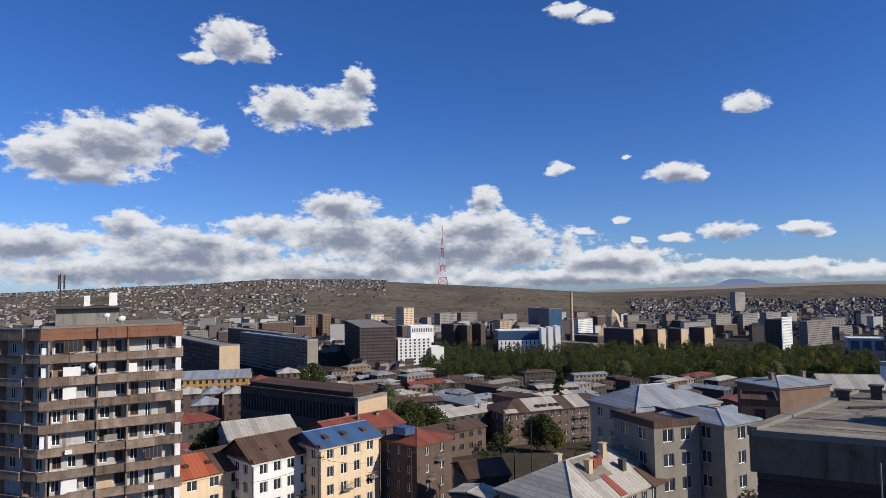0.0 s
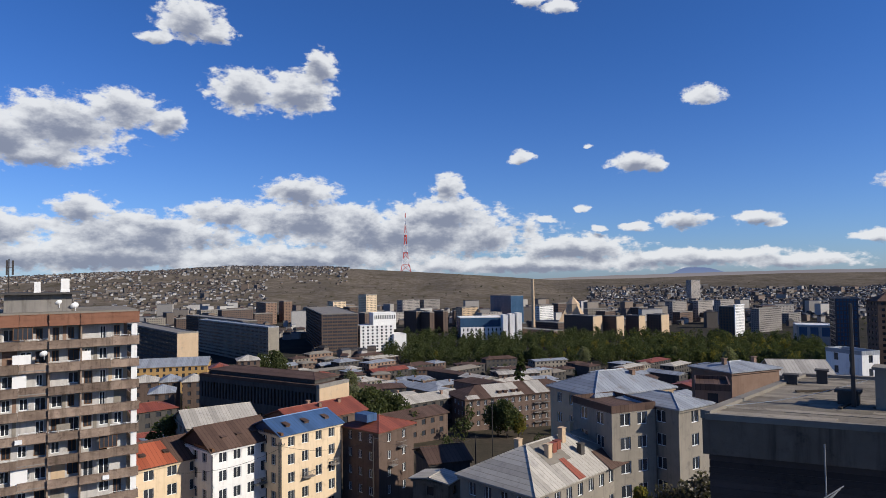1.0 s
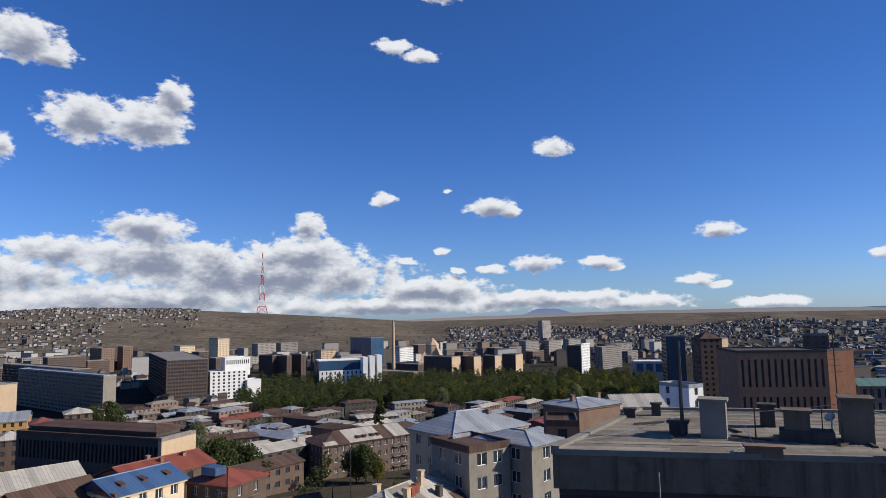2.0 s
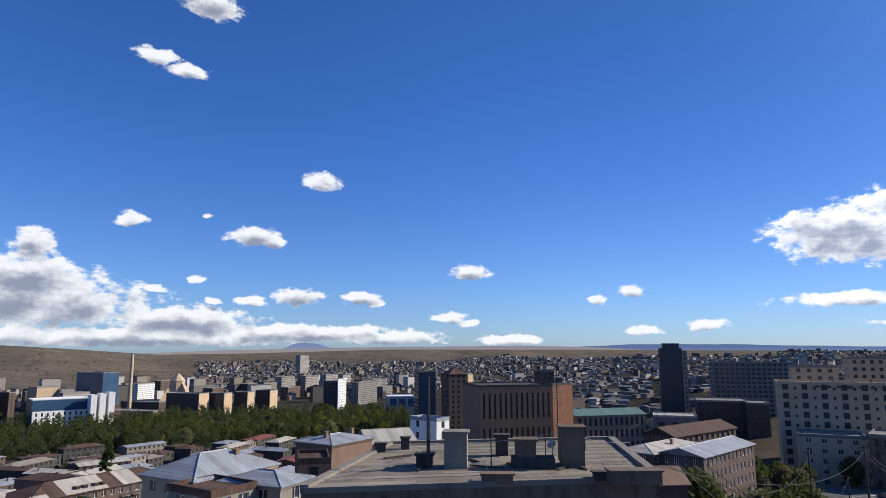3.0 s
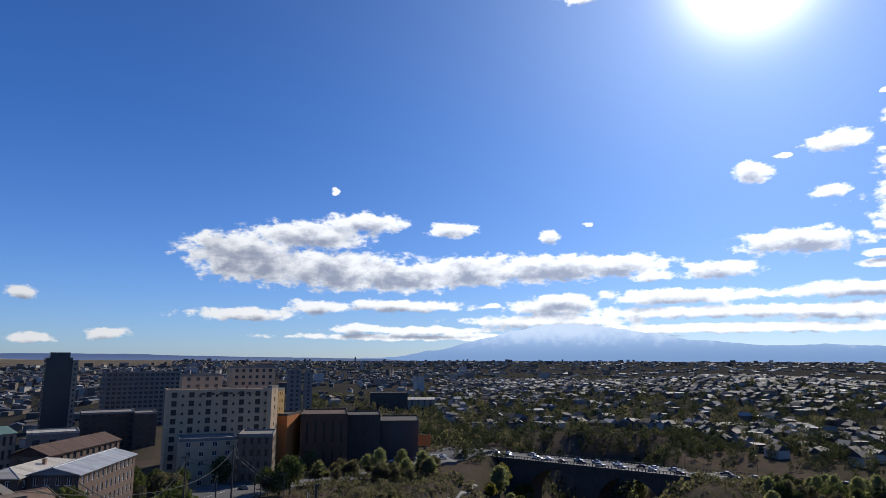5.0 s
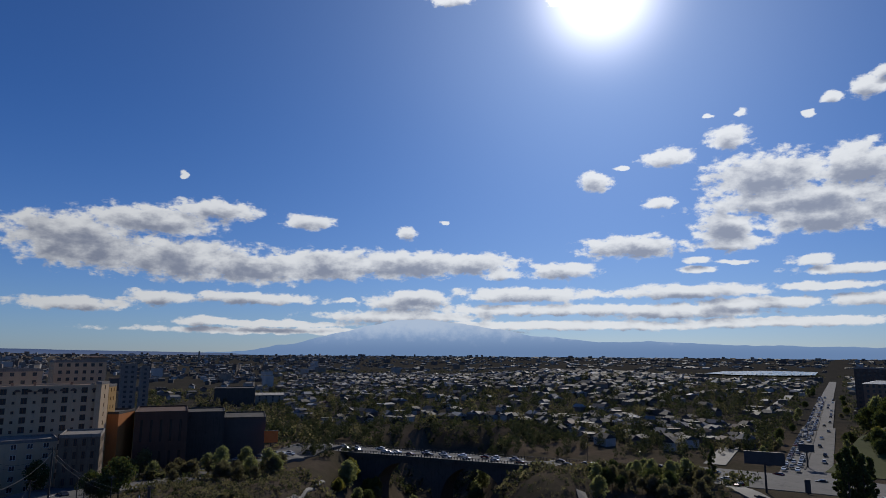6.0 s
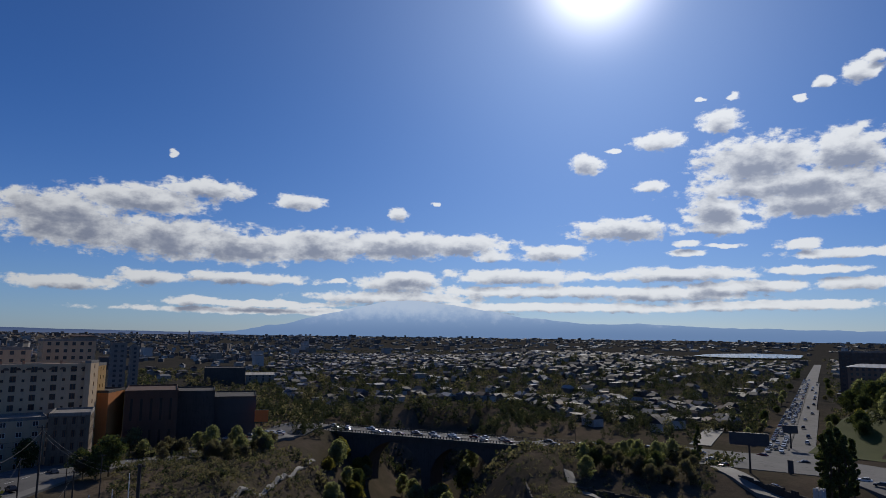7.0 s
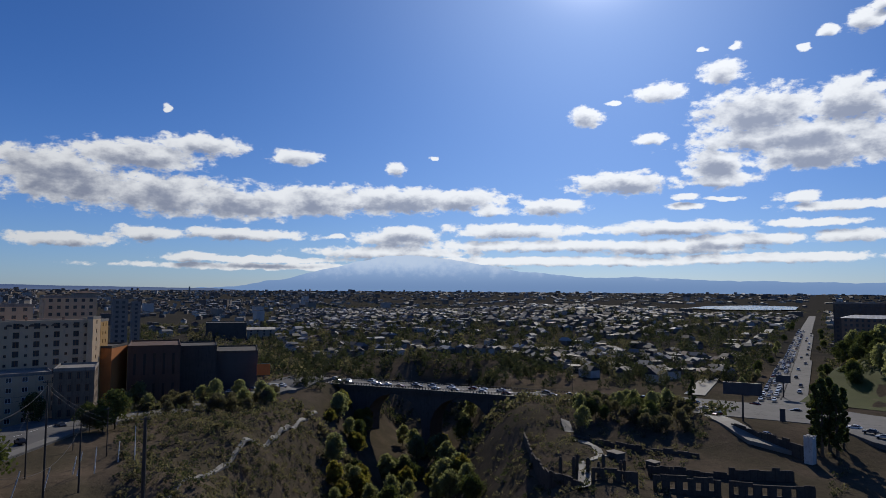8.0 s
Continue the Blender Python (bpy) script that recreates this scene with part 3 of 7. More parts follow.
def ribbon(name, line, width, mat, lift, label, step_m=6.0, skirt=2.5, parent=None, kind="structure", flat=False):
    """A road or path laid on the land along a line of plan points."""
    pts = []
    for a, b in zip(line, line[1:]):
        k = max(1, int((b - a).length / step_m))
        pts += [a + (b - a) * (i / k) for i in range(k)]
    pts.append(line[-1])
    geo, rows = Geo(), []
    for i, p in enumerate(pts):
        t = (pts[min(i + 1, len(pts) - 1)] - pts[max(i - 1, 0)]).normalized()
        side = Vector((-t.y, t.x)) * width / 2
        zs = [ground(*(p + side * s)) for s in (-1, -0.5, 0, 0.5, 1)]
        if width < 5:
            rows.append([(*(p - side), max(zs[0], zs[1]) + lift), (*(p + side), max(zs[3], zs[4]) + lift)])
            continue
        z = max(zs)
        rows.append([(*(p - side), z + lift), (*(p + side), z + lift)])
    for a, b in zip(rows, rows[1:]):
        geo.face(a[0], b[0], b[1], a[1])
        for q, w in ((a[0], b[0]), (a[1], b[1])):
            geo.face(q, w, (w[0], w[1], w[2] - skirt), (q[0], q[1], q[2] - skirt))
    return part(name, geo, mat, parent, label, kind=kind)


# ---- far ranges ----
def far_range(name, label, profile, d, mat, az0, az1, base, fine, jag):
    geo = Geo()
    n = int((az0 - az1) / 0.12)
    row = []
    for i in range(n + 1):
        az = az0 + (az1 - az0) * i / n
        for (a, e), (b, f) in zip(profile, profile[1:]):
            if a >= az >= b:
                k = (a - az) / (a - b)
                k = k * k * (3 - 2 * k) * 0.5 + k * 0.5
                el = e + (f - e) * k
        el += (noise.noise((az * fine, 0, d)) + 0.5 * noise.noise((az * fine * 3, 4, d))) * jag
        p, q = at(az, d), at(az, d + 60)
        z = H + d * math.tan(radians(el))
        row.append(((p.x, p.y, base), (p.x, p.y, z), (q.x, q.y, base)))
    for a, b in zip(row, row[1:]):
        geo.face(a[0], b[0], b[1], a[1])
        geo.face(a[1], b[1], b[2], a[2])
    part(name, geo, mat, kind="structure", label=label)


# the ranges' blue and mauve haze is painted into their glow
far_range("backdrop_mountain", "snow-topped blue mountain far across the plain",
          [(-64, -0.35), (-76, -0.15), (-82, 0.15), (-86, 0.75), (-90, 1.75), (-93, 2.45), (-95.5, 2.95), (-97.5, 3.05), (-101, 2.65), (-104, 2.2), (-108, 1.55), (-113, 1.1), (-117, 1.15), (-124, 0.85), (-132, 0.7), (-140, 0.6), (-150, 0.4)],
          4900, glowing("mountain_haze", (0.22, 0.36, 0.64), (0.42, 0.60, 0.92), 40, 260, (0.75, 0.88, 1.08)), -64, -150, -30, 0.5, 0.10)
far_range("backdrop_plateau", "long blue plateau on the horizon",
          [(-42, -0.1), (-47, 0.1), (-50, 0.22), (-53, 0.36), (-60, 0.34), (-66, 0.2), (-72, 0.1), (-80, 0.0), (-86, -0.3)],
          4850, glowing("plateau_haze", (0.14, 0.19, 0.33), (0.085, 0.13, 0.27), 10, 60), -42, -86, -30, 0.4, 0.04)
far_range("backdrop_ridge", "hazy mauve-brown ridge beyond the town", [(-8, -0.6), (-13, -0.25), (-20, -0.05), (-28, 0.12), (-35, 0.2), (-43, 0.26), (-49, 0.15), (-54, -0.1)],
          4840, glowing("ridge_haze", (0.27, 0.24, 0.24), (0.22, 0.21, 0.24), 0, 55), -8, -54, -30, 0.35, 0.05)
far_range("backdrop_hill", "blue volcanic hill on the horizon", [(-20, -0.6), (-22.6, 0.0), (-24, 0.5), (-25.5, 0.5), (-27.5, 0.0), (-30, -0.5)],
          4880, glowing("hill_haze", (0.20, 0.26, 0.40), (0.15, 0.20, 0.36), 10, 80), -20, -30, -30, 0.8, 0.05)


# ---- buildings ----
def facade(geo, o, u, n, length, z0, z1, holes, deep=0.2):
    """A wall face from o along u with real openings; n points outwards."""
    o, u, n = Vector(o), Vector(u), Vector(n)
    xs = sorted({0.0, length, *(h[0] for h in holes), *(h[1] for h in holes)})
    zs = sorted({z0, z1, *(h[2] for h in holes), *(h[3] for h in holes)})
    taken = {(h[0], h[2]) for h in holes}

    def p(x, z, back=0.0):
        q = o + u * x - n * back
        return (q.x, q.y, z)
    for za, zb in zip(zs, zs[1:]):
        row = [h for h in holes if h[2] < zb - 1e-6 and h[3] > za + 1e-6]
        run = None
        for xa, xb in zip(xs, xs[1:]):
            if any(h[0] < xb - 1e-6 and h[1] > xa + 1e-6 for h in row):
                if run is not None:
                    geo.face(p(run, za), p(xa, za), p(xa, zb), p(run, zb))
                run = None
            elif run is None:
                run = xa
        if run is not None:
            geo.face(p(run, za), p(length, za), p(length, zb), p(run, zb))
    for xa, xb, za, zb in holes:
        geo.face(p(xa, za), p(xb, za), p(xb, za, deep), p(xa, za, deep))
        geo.face(p(xa, zb), p(xa, zb, deep), p(xb, zb, deep), p(xb, zb))
        geo.face(p(xa, za), p(xa, za, deep), p(xa, zb, deep), p(xa, zb))
        geo.face(p(xb, za), p(xb, zb), p(xb, zb, deep), p(xb, za, deep))


PANES = {}


def window_mesh(w, h, leaves, frame_mat):
    key = (round(w, 2), round(h, 2), leaves, frame_mat.name)
    if key not in PANES:
        pane, frame = Geo(), Geo()
        pane.box(-w / 2, -0.01, 0, w / 2, 0.01, h)
        t = 0.1
        frame.box(-w / 2, -0.05, 0, w / 2, 0.0, t)
        frame.box(-w / 2, -0.05, h - t, w / 2, 0.0, h)
        for i in range(leaves + 1):
            x = -w / 2 + t / 2 + (w - t) * i / leaves
            frame.box(x - t / 2, -0.05, t, x + t / 2, 0.0, h - t)
        PANES[key] = (pane.mesh("window", M_GLASS), frame.mesh("frame", frame_mat))
    return PANES[key]


def add_window(parent, o, u, n, hole, deep, frame_mat, leaves=2, own=Matrix()):
    xa, xb, za, zb = hole
    pane, frame = window_mesh(xb - xa, zb - za, leaves, frame_mat)
    q = Vector(o) + Vector(u) * ((xa + xb) / 2) - Vector(n) * deep
    yaw = math.degrees(math.atan2(u[1], u[0]))
    win = part("window", pane, None, parent, m=own @ pose(q.x, q.y, za, 0, 0, yaw))
    part("frame", frame, None, win)


def grid_holes(length, z0, storeys, storey_h, bay, w, h, sill=0.9, margin=0.8, skip=0.0, rng=None, pattern=None):
    n = max(1, int((length - 2 * margin) / bay))
    gap = (length - 2 * margin) / n
    out = []
    for s in range(storeys):
        for i in range(n):
            if rng and rng.random() < skip:
                continue
            x = margin + gap * (i + 0.5)
            z = z0 + s * storey_h + sill
            if pattern:
                w, h = pattern[i % len(pattern)]
            out.append((x - w / 2, x + w / 2, z, z + h))
    return out


def roof_on(root, kind, L, D, z, mat, rise=2.6, over=0.5, label="", own=None, ridge=False):
    geo = Geo()
    a, b, c, d = -over, L + over, -over, D + over
    t = 0.18
    if kind == "flat":
        geo.box(0, 0, z - 0.25, L, D, z)
        for q in ((-0.05, -0.05, L + 0.05, 0.2), (-0.05, D - 0.2, L + 0.05, D + 0.05), (-0.05, 0.2, 0.2, D - 0.2), (L - 0.2, 0.2, L + 0.05, D - 0.2)):
            geo.box(q[0], q[1], z - 0.4, q[2], q[3], z + 0.6)
    elif kind == "gable":
        m = D / 2
        for lo, hi in ((0, 0), (1, 1)):
            y = c if lo == 0 else d
            geo.face((a, y, z), (b, y, z), (b, m, z + rise), (a, m, z + rise))
            geo.face((a, y, z - t), (b, y, z - t), (b, m, z + rise - t), (a, m, z + rise - t))
            geo.face((a, y, z - t), (b, y, z - t), (b, y, z), (a, y, z))
        for x in (0.0, L):
            geo.face((x, 0, z - t), (x, D, z - t), (x, m, z + rise - t))
        for x in (a, b):
            geo.face((x, c, z - t), (x, c, z), (x, m, z + rise), (x, m, z + rise - t))
            geo.face((x, d, z - t), (x, d, z), (x, m, z + rise), (x, m, z + rise - t))
    else:
        m = D / 2
        k = min(m + over, (b - a) / 2 - 0.2)
        if D > L:
            m = L / 2
            k = min(m + over, (d - c) / 2 - 0.2)
            r1, r2 = (L / 2, c + k, z + rise), (L / 2, d - k, z + rise)
            geo.face((a, c, z), (b, c, z), r1)
            geo.face((b, c, z), (b, d, z), r2, r1)
            geo.face((b, d, z), (a, d, z), r2)
            geo.face((a, d, z), (a, c, z), r1, r2)
        else:
            r1, r2 = (a + k, D / 2, z + rise), (b - k, D / 2, z + rise)
            geo.face((a, c, z), (b, c, z), r2, r1)
            geo.face((b, c, z), (b, d, z), r2)
            geo.face((b, d, z), (a, d, z), r1, r2)
            geo.face((a, d, z), (a, c, z), r1)
        geo.box(a, c, z - t, b, d, z - 0.01)
    made = part("roof", geo, mat, root, label, m=own)
    if ridge and kind != "flat":
        cap = Geo()
        if kind == "gable":
            cap.tube((a, D / 2, z + rise), (b, D / 2, z + rise), 0.14, n=5)
        else:
            cap.tube(r1, r2, 0.14, n=5)
            for r, pair in ((r1, ((a, c), (b, c) if D > L else (a, d))), (r2, ((b, d), (a, d) if D > L else (b, c)))):
                for q in pair:
                    cap.tube((*q, z), r, 0.1, n=5)
        part("ridge_cap", cap, mat, root, m=own)
    return made


def meet(c, way, az):
    """How far along way from c the bearing az is reached."""
    r = at(az, 1.0)
    det = way.x * -r.y - -r.x * way.y
    return (-c.x * -r.y - -r.x * -c.y) / det


FOOT = []      # round spots already built on


def building(name, label, corner, d, yaw, top, right=None, left=None, L=None, D=None, base=None, wall=None, roof="flat", roof_mat=None,
             storey_h=3.2, bay=3.2, win=(1.5, 1.5), parts=False, frame=None, rise=2.6, roof_label="", skip=0.0, sides="flr", deep=0.2, leaves=2,
             cornice=True, category="building", group="", glass=None, seed=1, plinth=0.0, vents=0, host=None, pattern=None):
    """A house or block: corner nearest the lookout at a bearing and distance, front along yaw, walls with openings, windows, roof."""
    rng = random.Random(seed * 7 + int(d))
    c = at(corner, d)
    u, v = Vector((math.cos(radians(yaw)), math.sin(radians(yaw)))), Vector((-math.sin(radians(yaw)), math.cos(radians(yaw))))
    L = L if L else max(5.0, min(160.0, meet(c, u, right)))
    D = D if D else max(5.0, min(160.0, meet(c, v, left)))
    mid = c + u * L / 2 + v * D / 2
    low = min(ground(*(c + u * (L * i) + v * (D * j))) for i in (0, 1) for j in (0, 1)) if base is None else base
    own = Matrix()
    if host:
        root = host
        own = host.matrix_basis.inverted() @ pose(c.x, c.y, low, 0, 0, yaw)
    else:
        root = thing(name, label, category, c.x, c.y, low, yaw, group)
    FOOT.append((mid, math.hypot(L, D) / 2))
    height = top - low
    storeys = max(1, int((height - plinth) / storey_h))
    z0 = height - storeys * storey_h
    shell, panes = Geo(), Geo()
    w, h = win
    faces = {"f": ((0, 0), (1, 0), (0, -1), L), "l": ((0, D), (0, -1), (-1, 0), D), "r": ((L, 0), (0, 1), (1, 0), D), "b": ((L, D), (-1, 0), (0, 1), L)}
    for key, (o, du, n, length) in faces.items():
        o3, u3, n3 = (*o, 0), (*du, 0), (*n, 0)
        holes = grid_holes(length, z0, storeys, storey_h, bay, w, h, skip=skip, rng=rng, pattern=pattern) if key in sides else []
        facade(shell, o3, u3, n3, length, -3.0, height, holes, deep)
        for hole in holes:
            if parts:
                add_window(root, o3, u3, n3, hole, deep, frame or M_FRAME, leaves, own)
            else:
                q = Vector(o3) - Vector(n3) * deep
                a, b = q + Vector(u3) * hole[0], q + Vector(u3) * hole[1]
                panes.face((a.x, a.y, hole[2]), (b.x, b.y, hole[2]), (b.x, b.y, hole[3]), (a.x, a.y, hole[3]))
    part("wall", shell, wall or M_TUFF, root, label if host else "", m=own)
    if panes.f:
        part("window_panes", panes, glass or M_GLASS, root, kind="stuff", m=own)
    if cornice and roof != "flat":
        trim = Geo()
        trim.box(-0.25, -0.25, height - 0.55, L + 0.25, -0.003, height - 0.2)
        trim.box(-0.25, 0, height - 0.55, -0.003, D + 0.25, height - 0.2)
        trim.box(L + 0.003, 0, height - 0.55, L + 0.25, D + 0.25, height - 0.2)
        part("cornice", trim, wall or M_TUFF, root, m=own)
    roof_on(root, roof, L, D, height, roof_mat or (M_CONCRETE if roof == "flat" else M_ROOFGREY), rise, label=roof_label, own=own, ridge=d < 240)
    for i in range(vents):
        g = Geo()
        x, y = rng.uniform(0.2, 0.8) * L, rng.uniform(0.25, 0.75) * D
        zz = height + (rise * 0.5 if roof != "flat" else 0)
        g.box(x - 0.35, y - 0.35, zz - 1.2, x + 0.35, y + 0.35, zz + 1.2)
        g.box(x - 0.45, y - 0.45, zz + 1.2, x + 0.45, y + 0.45, zz + 1.35)
        part("chimney", g, M_PINKTUFF, root, m=own)
    return root, L, D, height


def up(d, el):
    """Height seen at distance d under the angle el."""
    return H + d * math.tan(radians(el))


# ---- the worn apartment tower ----
def balcony_tower():
    c = at(31.95, 101)
    yaw = 30.0
    L, D, top = 17.7, 17.0, up(101, -2.35)
    low = -1.0
    root = thing("apartment_tower", "worn concrete apartment tower with brown balcony bands on every floor", "apartment tower", c.x, c.y, low, yaw)
    FOOT.append((c + Vector((6, 12)), 15))
    hgt = top - low
    sh = 3.07
    n = int(hgt / sh)
    back = 1.35
    cut = L * 0.38
    rng = random.Random(5)
    wall = Geo()
    # plastered walls stand back behind the balconies
    faces = (((back, back), (1, 0), (0, -1), L - 2 * back), ((back, D - back), (0, -1), (-1, 0), D - 2 * back), ((L - back, back), (0, 1), (1, 0), D - 2 * back), ((L - back, D - back), (-1, 0), (0, 1), L - 2 * back))
    for o, u, nn, length in faces:
        o3, u3, n3 = (*o, 0), (*u, 0), (*nn, 0)
        holes, bays = [], 8
        for s in range(n):
            z = hgt - 1.5 - (s + 1) * sh
            for i in range(bays):
                x0, w = length * i / bays, length / bays
                pick = rng.random()
                if pick < 0.78:
                    a = x0 + w * rng.uniform(0.05, 0.16)
                    b = a + w * rng.choice((0.42, 0.55, 0.7))
                    holes.append((a, min(b, x0 + w - 0.06), z + (0.1 if pick < 0.22 else 0.8), z + 2.35))
                if nn == (0, -1) and rng.random() < 0.42:
                    g = Geo()
                    xa = back + (x0 + w * 0.74 if pick < 0.78 else x0 + w * 0.1)
                    g.box(xa, back - 0.04, z + 0.02, back + x0 + w * 0.98, back - 0.002, z + 2.6)
                    part("wall_panel", g, rng.choice((M_PINKTUFF, M_GREYPL, M_BEIGE)), root)
        facade(wall, o3, u3, n3, length, -3, hgt - 0.2, holes, 0.16)
        if nn != (0, 1):
            for h in holes:
                add_window(root, o3, u3, n3, h, 0.16, M_FRAME if rng.random() < 0.6 else M_BROWNFRAME, 2)
    part("wall", wall, M_DULLWHITE, root)
    third = (L - cut) / 3
    for s in range(n + 1):
        z = hgt - 1.5 - s * sh
        g = Geo()
        g.box(0.06, 0.06, z - 0.2, L - 0.06, D - 0.06, z)
        part("floor_slab", g, M_CONCRETE, root)
        push = rng.choice((0.0, 0.0, 0.12, 0.25))
        runs = [(0.0, 0.0, cut * 0.5), (cut * 0.505, rng.choice((0.0, 0.1)), cut - 0.04), (cut, -0.32, cut + third), (cut + third + 0.02, -0.32 - push, cut + 2 * third), (cut + 2 * third + 0.02, -0.32, L)]
        for x0, y0, x1 in runs:
            g = Geo()
            h1 = 1.15 if s == 0 else rng.uniform(0.62, 0.86)
            g.box(x0, y0, z - 0.34, x1, y0 + 0.13, z + h1)
            g.box(x0, y0 - 0.07, z - 0.36, x1, y0 - 0.002, z - 0.12)
            g.box(x0, y0 - 0.05, z + h1 + 0.002, x1, y0 + 0.18, z + h1 + 0.07)
            g.box(x0 + 0.02, y0 - 0.035, z + h1 * 0.45, x1 - 0.02, y0 - 0.003, z + h1 * 0.45 + 0.05)
            band = part("parapet", g, M_REDBAND if s == 0 else M_BANDEACH, root)
            if s and rng.random() < 0.45:
                g = Geo()
                g.tube((x0 + 0.05, y0 + 0.06, z + h1 + 0.26), (x1 - 0.05, y0 + 0.06, z + h1 + 0.26), 0.028, n=5)
                for k in range(4):
                    x = x0 + 0.1 + (x1 - x0 - 0.2) * k / 3
                    g.tube((x, y0 + 0.06, z + h1 + 0.05), (x, y0 + 0.06, z + h1 + 0.26), 0.022, n=4)
                part("rail", g, M_FRAME, band)
        for x0, x1, m in ((0.0, D / 2, 0), (D / 2 + 0.02, D, 0), (0.0, D / 2, 1), (D / 2 + 0.02, D, 1)):
            g = Geo()
            h1 = 1.15 if s == 0 else rng.uniform(0.62, 0.86)
            xa, xb = ((-0.1 if x0 else 0.0), 0.13) if m == 0 else (L - 0.13, L)
            g.box(xa, max(x0, 0.14), z - 0.34, xb, x1, z + h1)
            part("parapet", g, M_REDBAND if s == 0 else M_BANDEACH, root)
        if s == 0:
            continue
        # partitions between the balconies, the pale end pier, filled-in loggias
        for x, y0, mat in ((cut - 0.1, 0.14, M_BANDEACH), (cut + third, -0.18, M_BANDEACH), (L - 1.0, -0.18, M_WHITE), (0.9, 0.14, M_BANDEACH)):
            g = Geo()
            wide = 0.75 if mat is M_WHITE else 0.22
            g.box(x, y0, z + 0.002, x + wide, (0.1 if mat is M_WHITE else back - 0.05), z + sh - 0.36)
            part("partition", g, mat, root)
        for i in range(7):
            x0, x1 = L * i / 7 + 0.15, L * (i + 1) / 7 - 0.15
            y = 0.16 if x1 < cut else -0.16
            pick = rng.random()
            if x0 < cut < x1 or i == 6:
                continue
            if pick < 0.12:
                add_window(root, (0, y, 0), (1, 0, 0), (0, -1, 0), (x0, x1, z + 0.95, z + sh - 0.4), 0.0, M_FRAME if pick < 0.06 else M_BROWNFRAME, 4)
            elif pick < 0.24:
                g = Geo()
                g.box(x0, y + 0.3, z + 0.01, x0 + (x1 - x0) * rng.uniform(0.4, 1.0), y + 0.36, z + rng.uniform(1.7, sh - 0.4))
                part("loggia_panel", g, rng.choice((M_WHITE, M_WHITE, M_GREYPL)), root, "boarded-in loggia panel")
            elif pick < 0.32:
                g = Geo()
                g.box(x0 + 0.4, y - 0.62, z - 0.15, x0 + 1.2, y - 0.3, z + 0.4)
                part("air_conditioner", g, M_FRAME, root, "white air conditioner box")
    # the shaded side wing, turned away from the street front
    far = at(36.6, 113) - c
    span = far.length
    turn = math.degrees(math.atan2(-far.y, -far.x)) - yaw
    lx = far.x * math.cos(radians(yaw)) + far.y * math.sin(radians(yaw))
    ly = -far.x * math.sin(radians(yaw)) + far.y * math.cos(radians(yaw))
    m = pose(lx, ly, 0, 0, 0, turn)
    wing, holes = Geo(), []
    for s in range(n):
        z = hgt - 1.5 - (s + 1) * sh
        for i in range(6):
            x = span * i / 6 + 0.3
            if rng.random() < 0.8:
                holes.append((x, x + rng.choice((0.9, 1.3)), z + 0.8, z + 2.3))
    facade(wing, (0, 1.3, 0), (1, 0, 0), (0, -1, 0), span, -3, hgt - 0.2, holes, 0.16)
    part("wing_wall", wing, M_DULLWHITE, root, m=m)
    for h in holes:
        add_window(root, (0, 1.3, 0), (1, 0, 0), (0, -1, 0), h, 0.16, M_FRAME, 2, m)
    for s in range(n + 1):
        z = hgt - 1.5 - s * sh
        g = Geo()
        g.box(0, 0.06, z - 0.2, span - 0.1, 6.0, z)
        part("floor_slab", g, M_CONCRETE, root, m=m)
        for x0, x1, y in ((0, span * 0.46, 0.0), (span * 0.47, span * 0.8, -0.3), (span * 0.81, span - 0.15, 0.0)):
            g = Geo()
            h1 = 1.15 if s == 0 else rng.uniform(0.62, 0.86)
            g.box(x0, y, z - 0.34, x1, y + 0.13, z + h1)
            g.box(x0, y - 0.05, z + h1 + 0.002, x1, y + 0.18, z + h1 + 0.07)
            part("parapet", g, M_BANDEACH, root, m=m)
        if s:
            for x in (0.02, span * 0.46, span * 0.8):
                g = Geo()
                g.box(x, 0.14, z + 0.002, x + 0.2, 1.28, z + sh - 0.36)
                part("partition", g, M_BANDEACH, root, m=m)
    g = Geo()
    g.box(0.1, 0.1, hgt - 0.35, L - 0.1, D - 0.1, hgt - 0.05)
    part("roof", g, M_SLATE, root)
    g = Geo()
    g.box(1.6, 3.0, hgt - 0.05, 9.5, 11, hgt + 2.3)
    part("penthouse", g, M_CONCRETE, root)
    g = Geo()
    g.box(0.4, 2.0, hgt + 2.3, 11.0, 12, hgt + 2.55)
    part("penthouse_roof", g, M_DARKCON, root)
    for x, s in ((5.0, 0.85), (8.2, 1.15)):
        g = Geo()
        g.box(x, 5, hgt + 2.55, x + s, 5 + s, hgt + 2.9)
        g.box(x + 0.05, 5.05, hgt + 2.9, x + s - 0.05, 5 + s - 0.05, hgt + 2.9 + s * 1.35)
        part("water_tank", g, M_WHITE, root, "white boxed water tank")
    g = Geo()
    g.tube((2.1, 4, hgt + 2.5), (2.1, 4, hgt + 7.2), 0.07)
    for a in range(3):
        x, y = 2.1 + 0.45 * math.cos(a * 2.1), 4 + 0.45 * math.sin(a * 2.1)
        g.box(x - 0.12, y - 0.08, hgt + 5.0, x + 0.12, y + 0.08, hgt + 7.0)
        g.tube((2.1, 4, hgt + 6), (x, y, hgt + 6), 0.04)
    part("antenna", g, M_IRON, root, "cell antenna cluster on a pole")
    dish((9.9, 2.6, hgt - 0.1), 1.1, root)
    dish((6.2, -0.4, hgt - 1.6 - 2 * sh + 1.5), 1.0, root)
    dish((8.0, 2.8, hgt + 0.4), 0.9, root)


